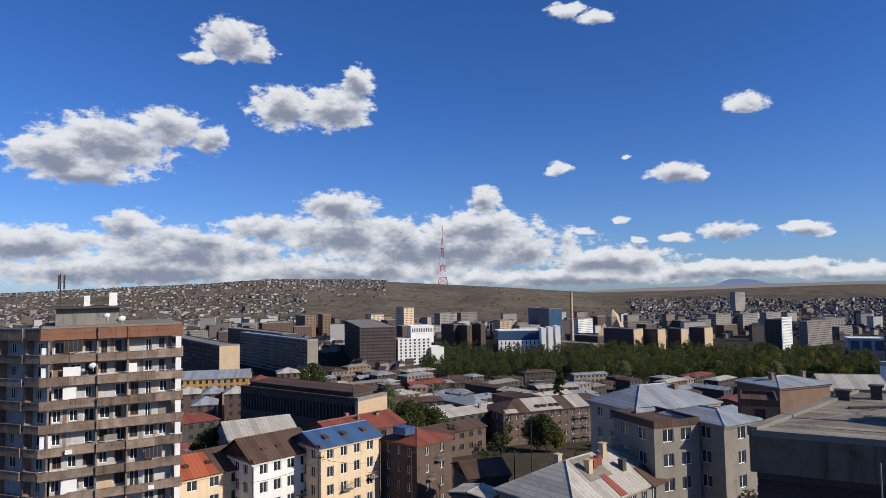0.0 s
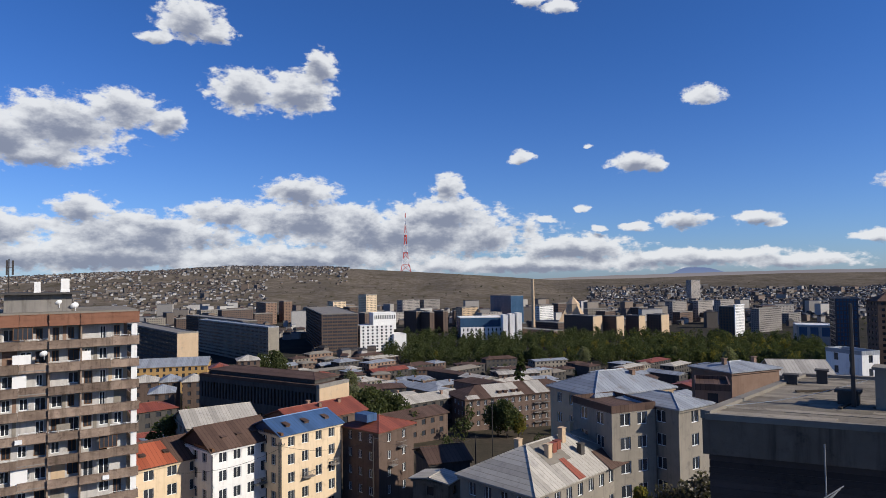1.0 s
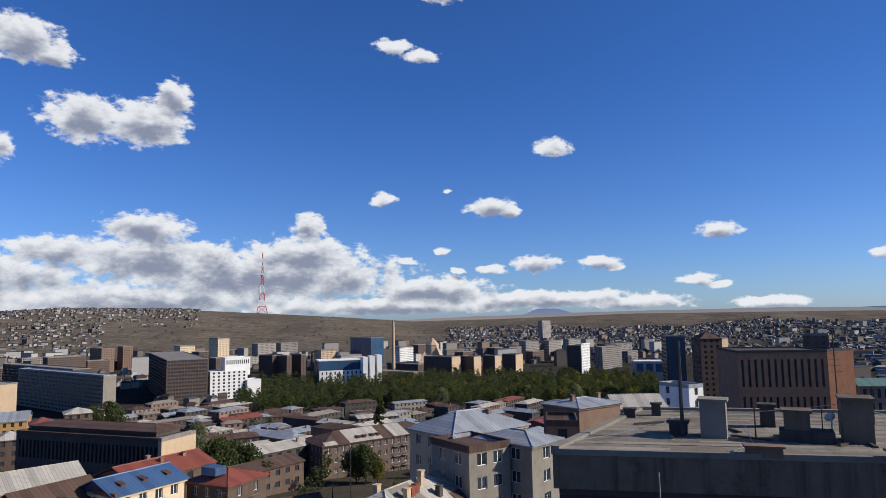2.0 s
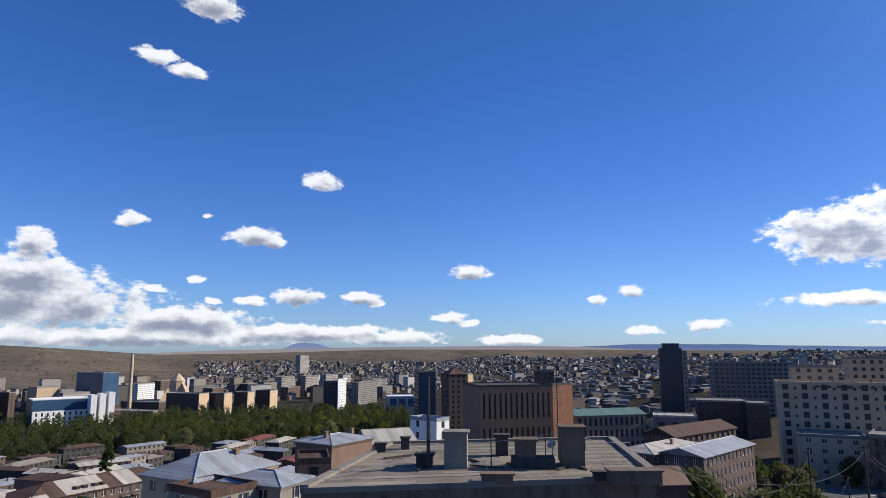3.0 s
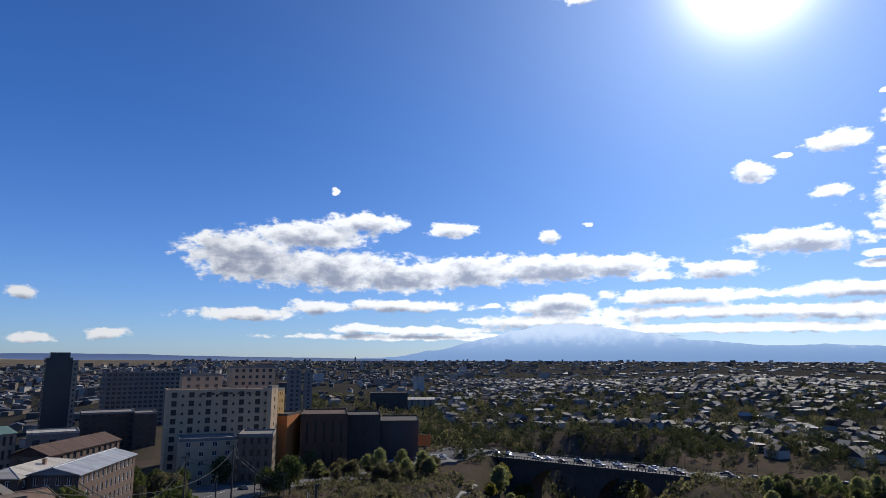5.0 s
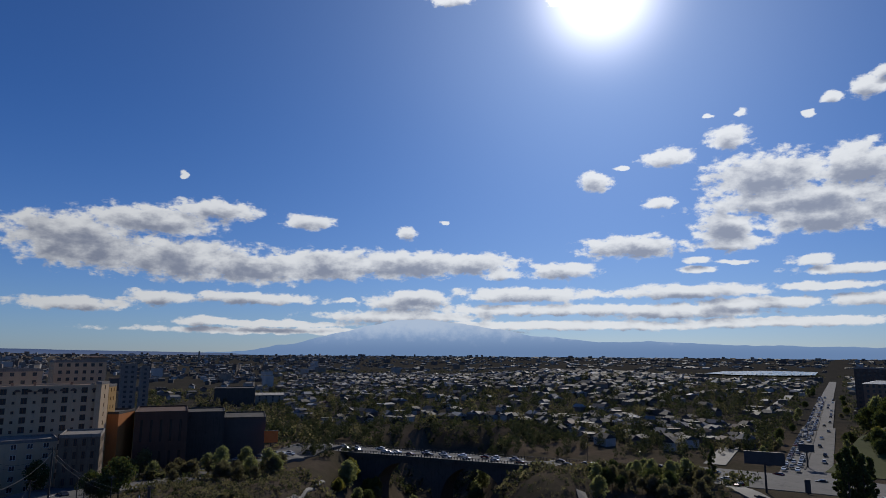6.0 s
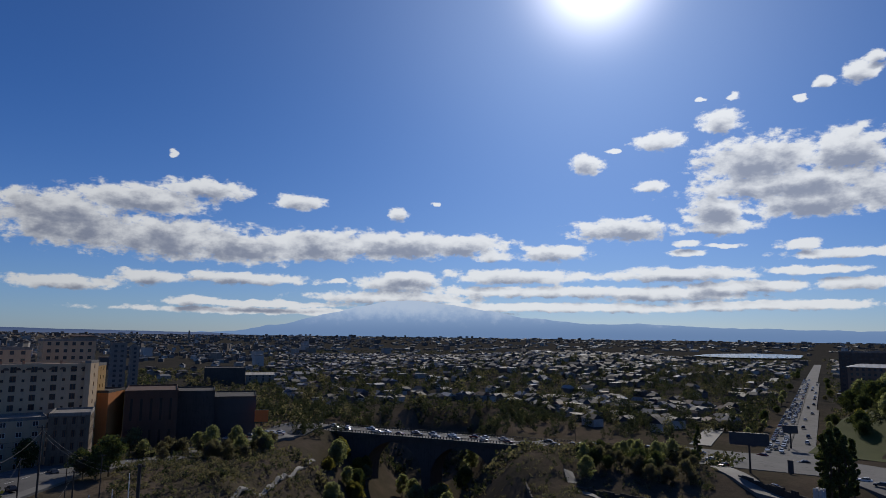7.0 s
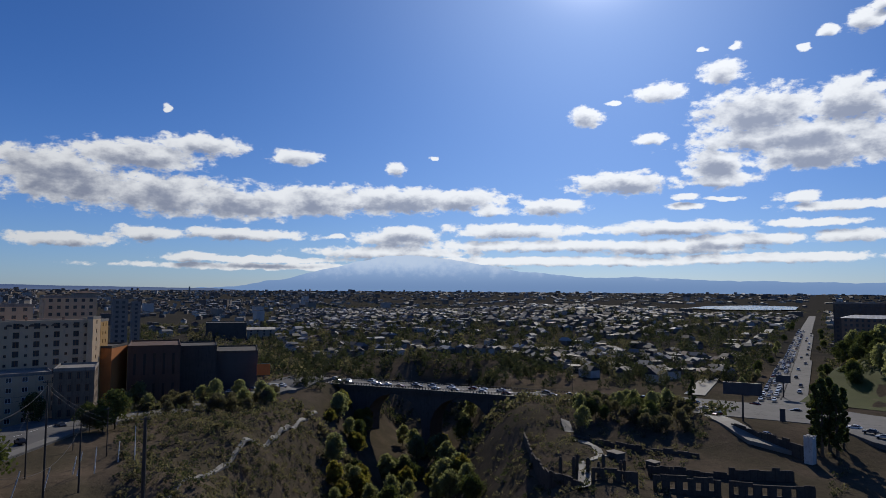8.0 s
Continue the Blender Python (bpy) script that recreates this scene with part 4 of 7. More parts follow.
def dish(p, size, root, yaw=200.0, pole=0.6):
    """A satellite dish on a short pole."""
    g = Geo()
    rings = []
    for k in range(5):
        r = size / 2 * k / 4
        rings.append([(r * math.cos(a), r * math.sin(a), 0.55 * r * r / (size / 2)) for a in [2 * math.pi * i / 12 for i in range(12)]])
    m = Matrix.Translation((p[0], p[1], p[2] + pole)) @ pose(0, 0, 0, 60, 0, yaw)
    for a, b in zip(rings, rings[1:]):
        for i in range(12):
            g.face(*(m @ Vector(q) for q in (a[i], a[(i + 1) % 12], b[(i + 1) % 12], b[i])))
    g.tube(m @ Vector((0, 0, 0)), m @ Vector((0, 0, size * 0.45)), 0.02, n=4)
    g.tube((p[0], p[1], p[2]), m @ Vector((0, 0, 0)), 0.035, n=5)
    return part("satellite_dish", g, M_FRAME, root, "white satellite dish")


balcony_tower()

# ---- the row of plastered houses below ----
row = "plastered houses in a row"
r0, L0, D0, h0 = building("row_house", "cream plastered row house with a half red, half brown sheet roof", 22.41, 117.5, 43.0, H - 31.0, right=16.6, D=11, wall=M_CREAM, roof="gable", roof_mat=M_ROOFBROWN, bay=3.2, win=(1.7, 1.9), parts=True, group=row, rise=3.0, category="house")
g = Geo()
g.face((-0.5, -0.55, h0 + 0.06), (L0 * 0.55, -0.55, h0 + 0.06), (L0 * 0.5, D0 / 2 - 0.5, h0 + 2.82), (-0.5, D0 / 2 - 0.5, h0 + 2.82))
g.face((-0.5, -0.55, h0 - 0.02), (L0 * 0.55, -0.55, h0 - 0.02), (L0 * 0.55, -0.55, h0 + 0.06), (-0.5, -0.55, h0 + 0.06))
part("red_roof_sheet", g, M_ROOFORANGE, r0, "bright red repainted roof half")
r1, L1, D1, h1 = building("row_house", "white plastered row house with a dark brown sheet roof", 16.45, 116.3, 45.0, H - 29.0, right=11.35, D=11, wall=M_WHITE, roof="gable", roof_mat=M_ROOFBROWN, bay=2.7, win=(1.5, 1.9), parts=True, group=row, rise=3.2, category="house")
r2, L2, D2, h2 = building("row_house", "tall cream plastered row house with a blue painted roof", 10.9, 117.2, 44.0, H - 27.5, right=5.75, D=10, wall=M_CREAM, roof="gable", roof_mat=M_ROOFBLUE, bay=2.6, win=(1.4, 1.9), parts=True, group=row, rise=2.1, category="house")
for root, L, D, h, mat in ((r0, L0, D0, h0, M_ROOFBROWN), (r1, L1, D1, h1, M_ROOFBROWN), (r2, L2, D2, h2, M_ROOFBLUE)):
    rng = random.Random(int(L * 10))
    for k in range(3):
        g = Geo()
        x, y = L * (0.2 + 0.3 * k) + rng.uniform(-1, 1), D * 0.22
        z = h + (y / (D / 2)) * (2.0 if mat is M_ROOFBLUE else 2.8)
        g.box(x - 0.45, y - 0.6, z - 0.5, x + 0.45, y + 0.9, z + 0.3)
        g.face((x - 0.55, y - 0.75, z + 0.31), (x + 0.55, y - 0.75, z + 0.31), (x + 0.55, y + 1.0, z + 0.6), (x - 0.55, y + 1.0, z + 0.6))
        part("dormer", g, M_ROOFBROWN, root)
    for x in (0.1, L - 0.1):
        g = Geo()
        g.tube((x, -0.12, 0), (x, -0.12, h - 0.3), 0.07)
        part("downpipe", g, M_IRON, root)
    g = Geo()
    g.box(-0.2, -0.6, h + 0.02, 0.25, D / 2, h + 0.5)
    part("party_wall_cap", g, M_BROWNFRAME, root)


def balcony(root, x, z, w, deep=1.0, mat=None):
    g = Geo()
    g.box(x - w / 2, -deep, z - 0.15, x + w / 2, -0.002, z)
    for i in range(int(w / 0.16) + 1):
        g.tube((x - w / 2 + 0.04 + i * 0.16, -deep + 0.05, z), (x - w / 2 + 0.04 + i * 0.16, -deep + 0.05, z + 0.95), 0.015, n=4, cap=False)
    g.box(x - w / 2, -deep, z + 0.95, x + w / 2, -deep + 0.08, z + 1.02)
    for s in (-1, 1):
        g.box(x + s * w / 2 - 0.04, -deep, z + 0.95, x + s * w / 2 + 0.04, 0, z + 1.0)
    part("balcony", g, mat or M_CONCRETE, root)


balcony(r2, L2 * 0.42, h2 - 8.2, 2.2)
balcony(r2, L2 * 0.85, h2 - 7.2, 1.8)
balcony(r1, L1 * 0.78, h1 - 7.4, 3.2)
d_root, Ld, Dd, hd = building("tuff_house", "dark tuff stone house with a red hipped sheet roof", 2.51, 120, 48.0, H - 28.5, right=-0.55, left=5.65, wall=M_TUFF, roof="hip", roof_mat=M_ROOFRED, bay=2.7, win=(1.0, 1.6), parts=True, rise=1.7, category="house")
balcony(d_root, Ld * 0.6, hd - 3.6, 1.9)
balcony(d_root, Ld * 0.35, hd - 6.6, 1.6)
g = Geo()
g.box(0.5, Dd * 0.35, hd + 1.2, 3.0, Dd * 0.7, hd + 2.6)
part("roof_hatch", g, M_ROOFBLUE, d_root)
building("tuff_house", "dark tuff house with a red sheet roof behind the row", 9.6, 141, 44.0, up(141, -12.3), right=3.6, D=12, wall=M_TUFF, roof="gable", roof_mat=M_ROOFRED, rise=2.2, category="house", vents=4)
building("tuff_house", "low house with pale patched sheet roofs", 18.3, 150, 30.0, up(150, -12.0), right=12.8, D=14, wall=M_GREYPL, roof="gable", roof_mat=M_ROOFWHITE, rise=2.6, category="house")
fin, *_ = building("fin_block", "long dark public building with vertical fins and an end toned as sunlit", 7.7, 196, 55.0, up(196, -9.45), right=5.05, left=17.4, wall=M_DARKCON, roof="flat", roof_mat=M_ROOFBROWN, bay=1.5, win=(0.8, 5.2), storey_h=8.0, sides="fl", deep=0.6)
# the sunlit end gets a paler material than the shaded front
building("fin_block_end", "end wall of the dark public building, coloured pale as sunlit", 7.6, 195.4, 55.0, up(196, -9.4), right=5.05, D=1.2, wall=M_BEIGE, roof="flat", roof_mat=M_CONCRETE, sides="", host=fin)
building("fin_block_attic", "broad low brown roof storey", 8.0, 203, 55.0, up(203, -8.75), L=11, left=16.5, base=up(203, -9.3), wall=M_DARKCON, roof="hip", roof_mat=M_ROOFBROWN, rise=1.2, sides="", host=fin)

# ---- grey and brown apartment houses in the middle ground ----
b_root, Lb, Db, hb = building("tuff_block", "long brown tuff apartment house with balconies and patched sheet roofs", -5.14, 209.4, 21.6, H - 40.0, right=-14.87, D=15, wall=M_TUFF, roof="hip", roof_mat=M_ROOFBROWN, bay=2.6, win=(1.1, 1.6), parts=True, rise=3.0, category="apartment house", vents=3)
g = Geo()
for x0, x1 in ((0.22, 0.5), (0.60, 0.74), (0.02, 0.12), (0.86, 0.97)):
    g.face((Lb * x0, -0.5, hb + 0.08), (Lb * x1, -0.5, hb + 0.08), (Lb * x1, Db / 2 * (1 if 0.15 < x0 < 0.8 else 0.25), hb + (3.08 if 0.15 < x0 < 0.8 else 0.92)), (Lb * x0, Db / 2 * (1 if 0.15 < x0 < 0.8 else 0.25), hb + (3.08 if 0.15 < x0 < 0.8 else 0.92)))
part("pale_roof_sheet", g, M_ROOFWHITE, b_root, "pale new roof sheets")
for i in range(3):
    for x in (0.24, 0.62, 0.70, 0.92):
        balcony(b_root, Lb * x, hb - 3.2 * (i + 1), 2.6)
for x in (0.31, 0.36, 0.43, 0.48):
    g = Geo()
    g.box(Lb * x - 0.6, 1.2, hb + 0.4, Lb * x + 0.6, 3.0, hb + 1.5)
    g.tube((Lb * x - 0.65, 1.15, hb + 1.5), (Lb * x + 0.65, 1.15, hb + 1.5), 0.3)
    part("dormer", g, M_ROOFBROWN, b_root)
g_root, Lg, Dg, hg = building("grey_house", "tall grey plastered apartment house front wing with glazed balconies", -17.75, 90, 20.0, up(90, -11.5), right=-21.3, D=9, wall=M_GREYPL, roof="flat", roof_mat=M_ROOFBROWN, bay=2.5, win=(1.7, 1.7), parts=True, category="apartment house")
building("grey_house", "grey apartment house with a pale zinc roof and cornice", -16.4, 99, 24.0, up(99, -10.35), right=-22.8, D=11, wall=M_BEIGE, roof="hip", roof_mat=M_ROOFGREY, bay=3.0, win=(1.2, 1.6), parts=True, rise=2.6, category="apartment house", vents=2)
building("grey_house", "grey apartment house wing with a blue-grey sheet roof", -23.15, 93, 31.0, up(93, -11.1), right=-25.6, D=10, wall=M_GREYPL, roof="hip", roof_mat=M_ROOFGREY, bay=2.9, win=(1.6, 1.7), parts=True, rise=1.2, category="apartment house")
building("brick_house", "brown brick house with a stepped parapet and sheet roof", -24.5, 108, -24.0, up(108, -9.3), right=-26.6, D=9, wall=M_PINKTUFF, roof="flat", roof_mat=M_ROOFBROWN, category="house")
building("brick_house", "orange brick house under a pale zinc hipped roof", -27.27, 130, 21.4, up(130, -7.97), right=-30.7, left=-24.25, wall=M_PINKTUFF, roof="hip", roof_mat=M_ROOFGREY, sides="", rise=1.1, category="house", vents=2)
building("shed_house", "low house with a pale curved sheet roof", -30.4, 158, -15.0, up(158, -8.0), right=-34.4, D=12, wall=M_GREYPL, roof="gable", roof_mat=M_ROOFWHITE, rise=2.6, category="house", sides="")
# big pale roof close below
p_root, Lp, Dp, hp = building("old_house", "old low house under pale sheet roofs with brown patches", -11.1, 75.9, 41.0, H - 25.4, L=21, D=12, wall=M_GREYPL, roof="hip", roof_mat=M_ROOFWHITE, bay=2.3, win=(1.2, 1.7), parts=True, rise=3.6, category="house")
for x0, x1, y0, y1, mat, word in ((0.30, 0.52, 0.45, 0.98, M_SLATE, "sand-coloured weathered roof sheets"), (0.40, 0.47, 0.0, 0.5, M_ROOFRED, "rusted red roof sheets"), (0.74, 0.87, 0.02, 0.99, M_SLATE, "sand-coloured weathered roof sheets"), (0.72, 0.985, -0.06, 0.42, M_ROOFBROWN, "rusted brown roof sheets")):
    g = Geo()
    run = Dp / 2 + 0.5
    q = [(Lp * x, -0.5 + run * y, hp + 3.6 * y) for x, y in ((x0, y0), (x1, y0), (x1 - 0.01, y1), (x0 + 0.01, y1))]
    if mat is M_ROOFBROWN:
        q[2] = (Lp * 0.9, *q[2][1:])
    k = {M_SLATE: 0.05, M_ROOFRED: 0.09}.get(mat, 0.13)
    g.face(*[(a, b, c + k) for a, b, c in q])
    g.face(*[(a, b, c + k - 0.04) for a, b, c in reversed(q)])
    for a, b in zip(q, q[1:] + q[:1]):
        g.face((a[0], a[1], a[2] + k - 0.04), (b[0], b[1], b[2] + k - 0.04), (b[0], b[1], b[2] + k), (a[0], a[1], a[2] + k))
    part("roof_patch", g, mat, p_root, word)
for x, y, tall, mat in ((0.36, 0.3, 1.5, M_BEIGE), (0.44, 0.34, 1.0, M_ROOFRED), (0.5, 0.36, 0.9, M_ROOFRED), (0.60, 0.42, 1.7, M_BEIGE), (0.64, 0.22, 1.2, M_DARKCON), (0.3, 0.62, 1.2, M_BEIGE), (0.82, 0.58, 1.4, M_BEIGE)):
    g = Geo()
    x, y = Lp * x, Dp * y
    z = hp + 3.6 * min(y + 0.5, Dp + 0.5 - y) / (Dp / 2 + 0.5)
    g.box(x - 0.4, y - 0.35, z - 0.8, x + 0.4, y + 0.35, z + tall)
    g.box(x - 0.48, y - 0.43, z + tall + 0.002, x + 0.48, y + 0.43, z + tall + 0.12)
    part("chimney", g, mat, p_root)
building("garage", "small flat-topped garage with a pale sheet roof", -3.54, 97.8, 58.0, H - 31.0, L=4.2, D=6.2, wall=M_BROWNWALL, roof="gable", roof_mat=M_ROOFWHITE, rise=0.5, category="garage", sides="lf", bay=2.4, win=(1.2, 1.3))
building("garage", "small garage with a rusted sheet roof", -2.0, 108, 15.0, up(108, -16.0), right=-5.5, D=9, wall=M_DARKCON, roof="gable", roof_mat=M_ROOFBROWN, rise=1.6, category="garage", sides="")

# ---- larger blocks of the town, further off ----
building("warehouse", "long ochre two-storey building with a grey sheet roof", 22.4, 330, 12.0, up(330, -7.0), right=16.8, D=20, wall=M_OCHRE, roof="gable", roof_mat=M_ROOFGREY, rise=3, bay=2.6, win=(1.2, 2.0))
for azl, azr, d, el, mat, word in ((22.6, 20.6, 276, -8.15, M_ROOFWHITE, "pale"), (20.4, 18.9, 282, -8.25, M_ROOFGREY, "zinc"), (18.7, 17.0, 272, -8.35, M_ROOFWHITE, "pale"), (16.6, 15.0, 300, -7.5, M_ROOFRED, "red"), (21.2, 19.3, 250, -9.1, M_ROOFGREY, "zinc"), (14.4, 12.6, 330, -6.9, M_ROOFWHITE, "pale")):
    building("town_house", "town house with a " + word + " sheet roof below the ochre building", azl, d, 18.0, up(d, el), right=azr, D=11, wall=M_TUFF, roof="hip", roof_mat=mat, rise=2.2, bay=2.8, win=(1.2, 1.6), category="house")
office, *_ = building("office_block", "dark office slab with a blank end toned as sunlit", 19.1, 480, 36.0, up(480, -4.45), right=17.5, left=23.0, wall=M_DARKCON, sides="l", bay=3.4, win=(2.4, 1.6))
# sun on the slab's end is put into this pale wall colour
building("office_end", "end wall of the office slab, coloured pale as sunlit", 19.12, 479, 36.0, up(480, -4.4), right=17.5, D=1.0, wall=M_BEIGE, sides="", host=office)
building("office_block", "long grey-blue office block with ribbon windows", 11.9, 575, 38.0, up(575, -4.2), left=18.0, right=11.0, wall=M_GREYPL, sides="l", bay=2.6, win=(2.2, 1.5), roof_mat=M_ROOFGREY)
building("office_block", "long dark office block", 14.0, 690, 38.0, up(690, -3.6), left=23.5, right=12.8, wall=M_DARKCON, sides="l", bay=3.2, win=(2.4, 1.7))
building("tower_block", "rust-brown office tower with dark horizontal glazing", 7.4, 640, 14.0, up(640, -3.2), right=4.25, left=9.0, wall=M_TUFF, bay=2.4, win=(1.9, 1.7))
white_b, *_ = building("white_block", "white stone office block with small square windows", 4.05, 650, 18.0, up(650, -4.3), right=1.1, D=22, wall=M_WHITE, bay=4.2, win=(1.9, 1.9), roof_mat=M_WHITE)
building("white_block", "lower white wing of the office block", 1.1, 655, 18.0, up(655, -5.1), right=0.0, D=20, wall=M_WHITE, sides="", roof_mat=M_WHITE, host=white_b)
building("white_block", "white stepped roof storey of the office block", 2.9, 660, 18.0, up(660, -3.2), right=0.9, D=16, base=up(660, -4.4), wall=M_WHITE, bay=1.8, win=(1.0, 4.0), storey_h=7, sides="f", roof_mat=M_WHITE, host=white_b)
blue_b, *_ = building("blue_block", "low business centre of blue glass and white stone", -4.8, 760, 4.0, up(760, -3.7), right=-8.6, D=26, wall=M_BLUEGLASS, bay=3.4, win=(2.4, 2.0), sides="f", roof_mat=M_WHITE, glass=M_BLUEGLASS)
building("blue_block", "white arcaded front of the business centre", -4.85, 752, 4.0, up(752, -4.6), right=-8.6, D=3, wall=M_WHITE, bay=4.5, win=(1.6, 3.4), storey_h=5, sides="f", roof_mat=M_WHITE, host=blue_b)
for k in range(3):
    building("white_fin", "white stone fin wall of the business centre", -8.6 - 0.62 * k, 750 + 4 * k, 4.0, up(750, -3.5 + 0.06 * k), L=5.5, D=14, wall=M_WHITE, sides="", group="fins of the business centre", roof_mat=M_WHITE, host=blue_b)
building("glass_tower", "blue glass office tower with a slanting top", -9.3, 940, 30.0, up(940, -1.8), right=-10.4, left=-7.5, wall=M_BLUEGLASS, bay=2.6, win=(2.0, 2.2), sides="fl", glass=M_BLUEGLASS)
building("brick_block", "rose brick apartment block beside the park", -13.0, 740, 35.0, up(740, -4.9), right=-13.9, left=-9.8, wall=M_PINKTUFF, bay=3.4, win=(1.6, 1.6))
building("tuff_block", "brown apartment block beside the park", -13.4, 860, 35.0, up(860, -4.2), right=-15.0, left=-10.8, wall=M_TUFF, bay=3.4, win=(1.6, 1.6))
for azc, azr, azl, el, d in ((-16.4, -17.15, -13.9, -3.6, 800), (-18.35, -18.95, -17.2, -3.6, 810), (-20.2, -20.7, -19.1, -3.55, 830), (-22.0, -22.6, -20.8, -3.45, 860)):
    slab, *_ = building("panel_block", "brown panel apartment slab with a blank end toned as sunlit", azc, d, 38.0, up(d, el), right=azr, left=azl, wall=M_TUFF, sides="l", bay=3.4, win=(1.8, 1.5), group="apartment slabs", seed=int(-azc))
    # each lit end is coloured beige, lighter than its brown slab
    building("panel_end", "blank end wall of the apartment slab in a sunlit tone", azc + 0.01, d - 1, 38.0, up(d, el), right=azr, D=0.9, wall=M_BEIGE, sides="", group="apartment slabs", host=slab)
for azc, azl, azr, el, d in ((-22.9, -22.3, -24.0, -2.35, 1050), (-24.9, -24.3, -26.0, -2.3, 1080), (-26.6, -26.1, -27.6, -2.2, 1020), (-29.4, -28.8, -31.0, -2.9, 900), (-24.4, -24.0, -25.1, -0.55, 1900)):
    building("pale_tower", "pale panel apartment tower", azc, d, 30.0, up(d, el), right=azr, left=azl, wall=M_PANEL, bay=2.3, win=(1.3, 1.2), storey_h=2.6, group="pale towers", seed=int(-azc * 3))
gab, *_ = building("gable_tower", "brown apartment tower with a pale rounded gable end", -27.65, 790, 38.0, up(790, -2.75), right=-28.35, left=-26.45, wall=M_TUFF, sides="l", bay=3.0, win=(1.6, 1.8))
building("gable_end", "pale stone gable end with brick-red windows", -27.66, 789, 38.0, up(790, -2.6), right=-28.35, D=0.9, wall=M_WHITE, sides="f", bay=2.2, win=(0.9, 1.8), roof="gable", roof_mat=M_WHITE, rise=0.5, host=gab)
for azc, azr, azl, el, d, mat in ((12.1, 11.2, 12.9, -2.1, 1090, M_PINKTUFF), (10.6, 9.9, 11.0, -2.0, 1120, M_PINKTUFF), (6.4, 5.3, 6.9, -2.1, 1050, M_CREAM), (3.5, 2.6, 4.2, -1.55, 980, M_CREAM), (0.3, -1.2, 0.8, -2.1, 1100, M_PANEL), (-1.6, -3.0, -1.2, -2.1, 1120, M_PANEL), (8.5, 8.1, 9.0, -2.6, 1000, M_GREYPL), (24.0, 23.2, 24.6, -2.2, 1000, M_BEIGE), (-5.0, -6.4, -4.4, -2.8, 950, M_BEIGE), (-11.8, -13.0, -11.2, -2.7, 960, M_WHITE)):
    building("town_tower", "distant apartment tower catching the sun on one side", azc, d, 36.0, up(d, el), right=azr, left=azl, wall=mat, bay=2.4, win=(1.3, 1.2), storey_h=2.6, group="distant towers", seed=int(d))

rng_mid = random.Random(77)
for i in range(30):
    az = 25 - i * 1.95 + rng_mid.uniform(-0.6, 0.6)
    d = rng_mid.uniform(880, 1150)
    building("apartment_block", "distant flat-roofed apartment block with rows of windows", az, d, rng_mid.choice((38, 30, 12, 36)), up(d, rng_mid.uniform(-3.3, -2.5)), L=rng_mid.uniform(14, 46), D=rng_mid.uniform(12, 16), wall=rng_mid.choice((M_TUFF, M_PANEL, M_GREYPL, M_TUFF, M_CONCRETE)), bay=2.6, win=(1.4, 1.2), storey_h=2.7, group="distant blocks", seed=i)
for azl, azc, azr, el, d in ((0.2, -0.9, -1.3, -3.1, 850), (-1.2, -2.1, -2.5, -3.2, 840), (-2.4, -3.3, -3.7, -3.1, 850), (24.5, 22.0, 21.2, -3.5, 760), (31, 26.5, 25.5, -3.2, 800)):
    building("panel_block", "brown panel apartment slab with a sunlit end", azc, d, 38.0, up(d, el), right=azr, left=azl, wall=M_TUFF, bay=3.4, win=(1.8, 1.5), group="apartment slabs", seed=int(d))


def church():
    """A stone church with a folded pyramid roof."""
    p = drop(-14.7, 900)
    root = thing("church", "stone church with a ribbed conical roof and flaring wings", "church", p.x, p.y, p.z, 20)
    g = Geo()
    g.prism([(9 * math.cos(a), 9 * math.sin(a)) for a in [math.pi * i / 4 for i in range(8)]], -2, up(900, -2.5) - p.z)
    part("drum", g, M_BEIGE, root)
    g = Geo()
    z = up(900, -2.5) - p.z
    ring = [(9.6 * math.cos(math.pi * i / 4), 9.6 * math.sin(math.pi * i / 4), z) for i in range(8)]
    for i in range(8):
        g.face(ring[i], ring[(i + 1) % 8], (0, 0, z + 10))
    part("spire", g, M_BEIGE, root)
    for k in range(4):
        g = Geo()
        m = pose(0, 0, 0, 0, 0, 90 * k)
        pts = [Vector(q) for q in ((-7, -7, -2), (7, -7, -2), (7, -30, -2), (-7, -30, -2), (0, -8, z - 1), (0, -30, 4))]
        a, b, c, d, e, f = [m @ q for q in pts]
        g.face(a, d, f, e)
        g.face(b, c, f, e)
        g.face(c, d, f)
        part("wing", g, M_BEIGE, root)


church()
c0 = drop(-11.25, 850)
chim = thing("factory_chimney", "tall pale factory chimney", "chimney", c0.x, c0.y, c0.z)
g = Geo()
g.tube((0, 0, 0), (0, 0, up(850, -0.35) - c0.z), 2.6, 1.6, 12)
part("stack", g, M_BEIGE, chim)

# ---- blocks round the bend ----
building("glass_hall", "blue glazed hall with a white frame", -32.0, 740, -25.0, up(740, -4.1), right=-34.4, D=26, wall=M_PANEL, sides="f", bay=9.0, win=(7.0, 9.0), storey_h=12, glass=M_BLUEGLASS, roof_mat=M_WHITE)
building("glass_tower", "dark blue glass tower with pale ribs", -34.6, 560, -25.0, up(560, -2.0), right=-36.1, D=22, wall=M_DARKGLASSY, bay=2.2, win=(1.5, 2.4), glass=M_BLUEGLASS)
brown_t, *_ = building("gable_tower", "brown apartment tower with a pale lit end wall", -37.3, 420, -15.0, up(420, -2.2), right=-38.9, D=14, wall=M_TUFF, bay=3.4, win=(1.6, 1.6), roof="hip", roof_mat=M_ROOFBROWN, rise=4)
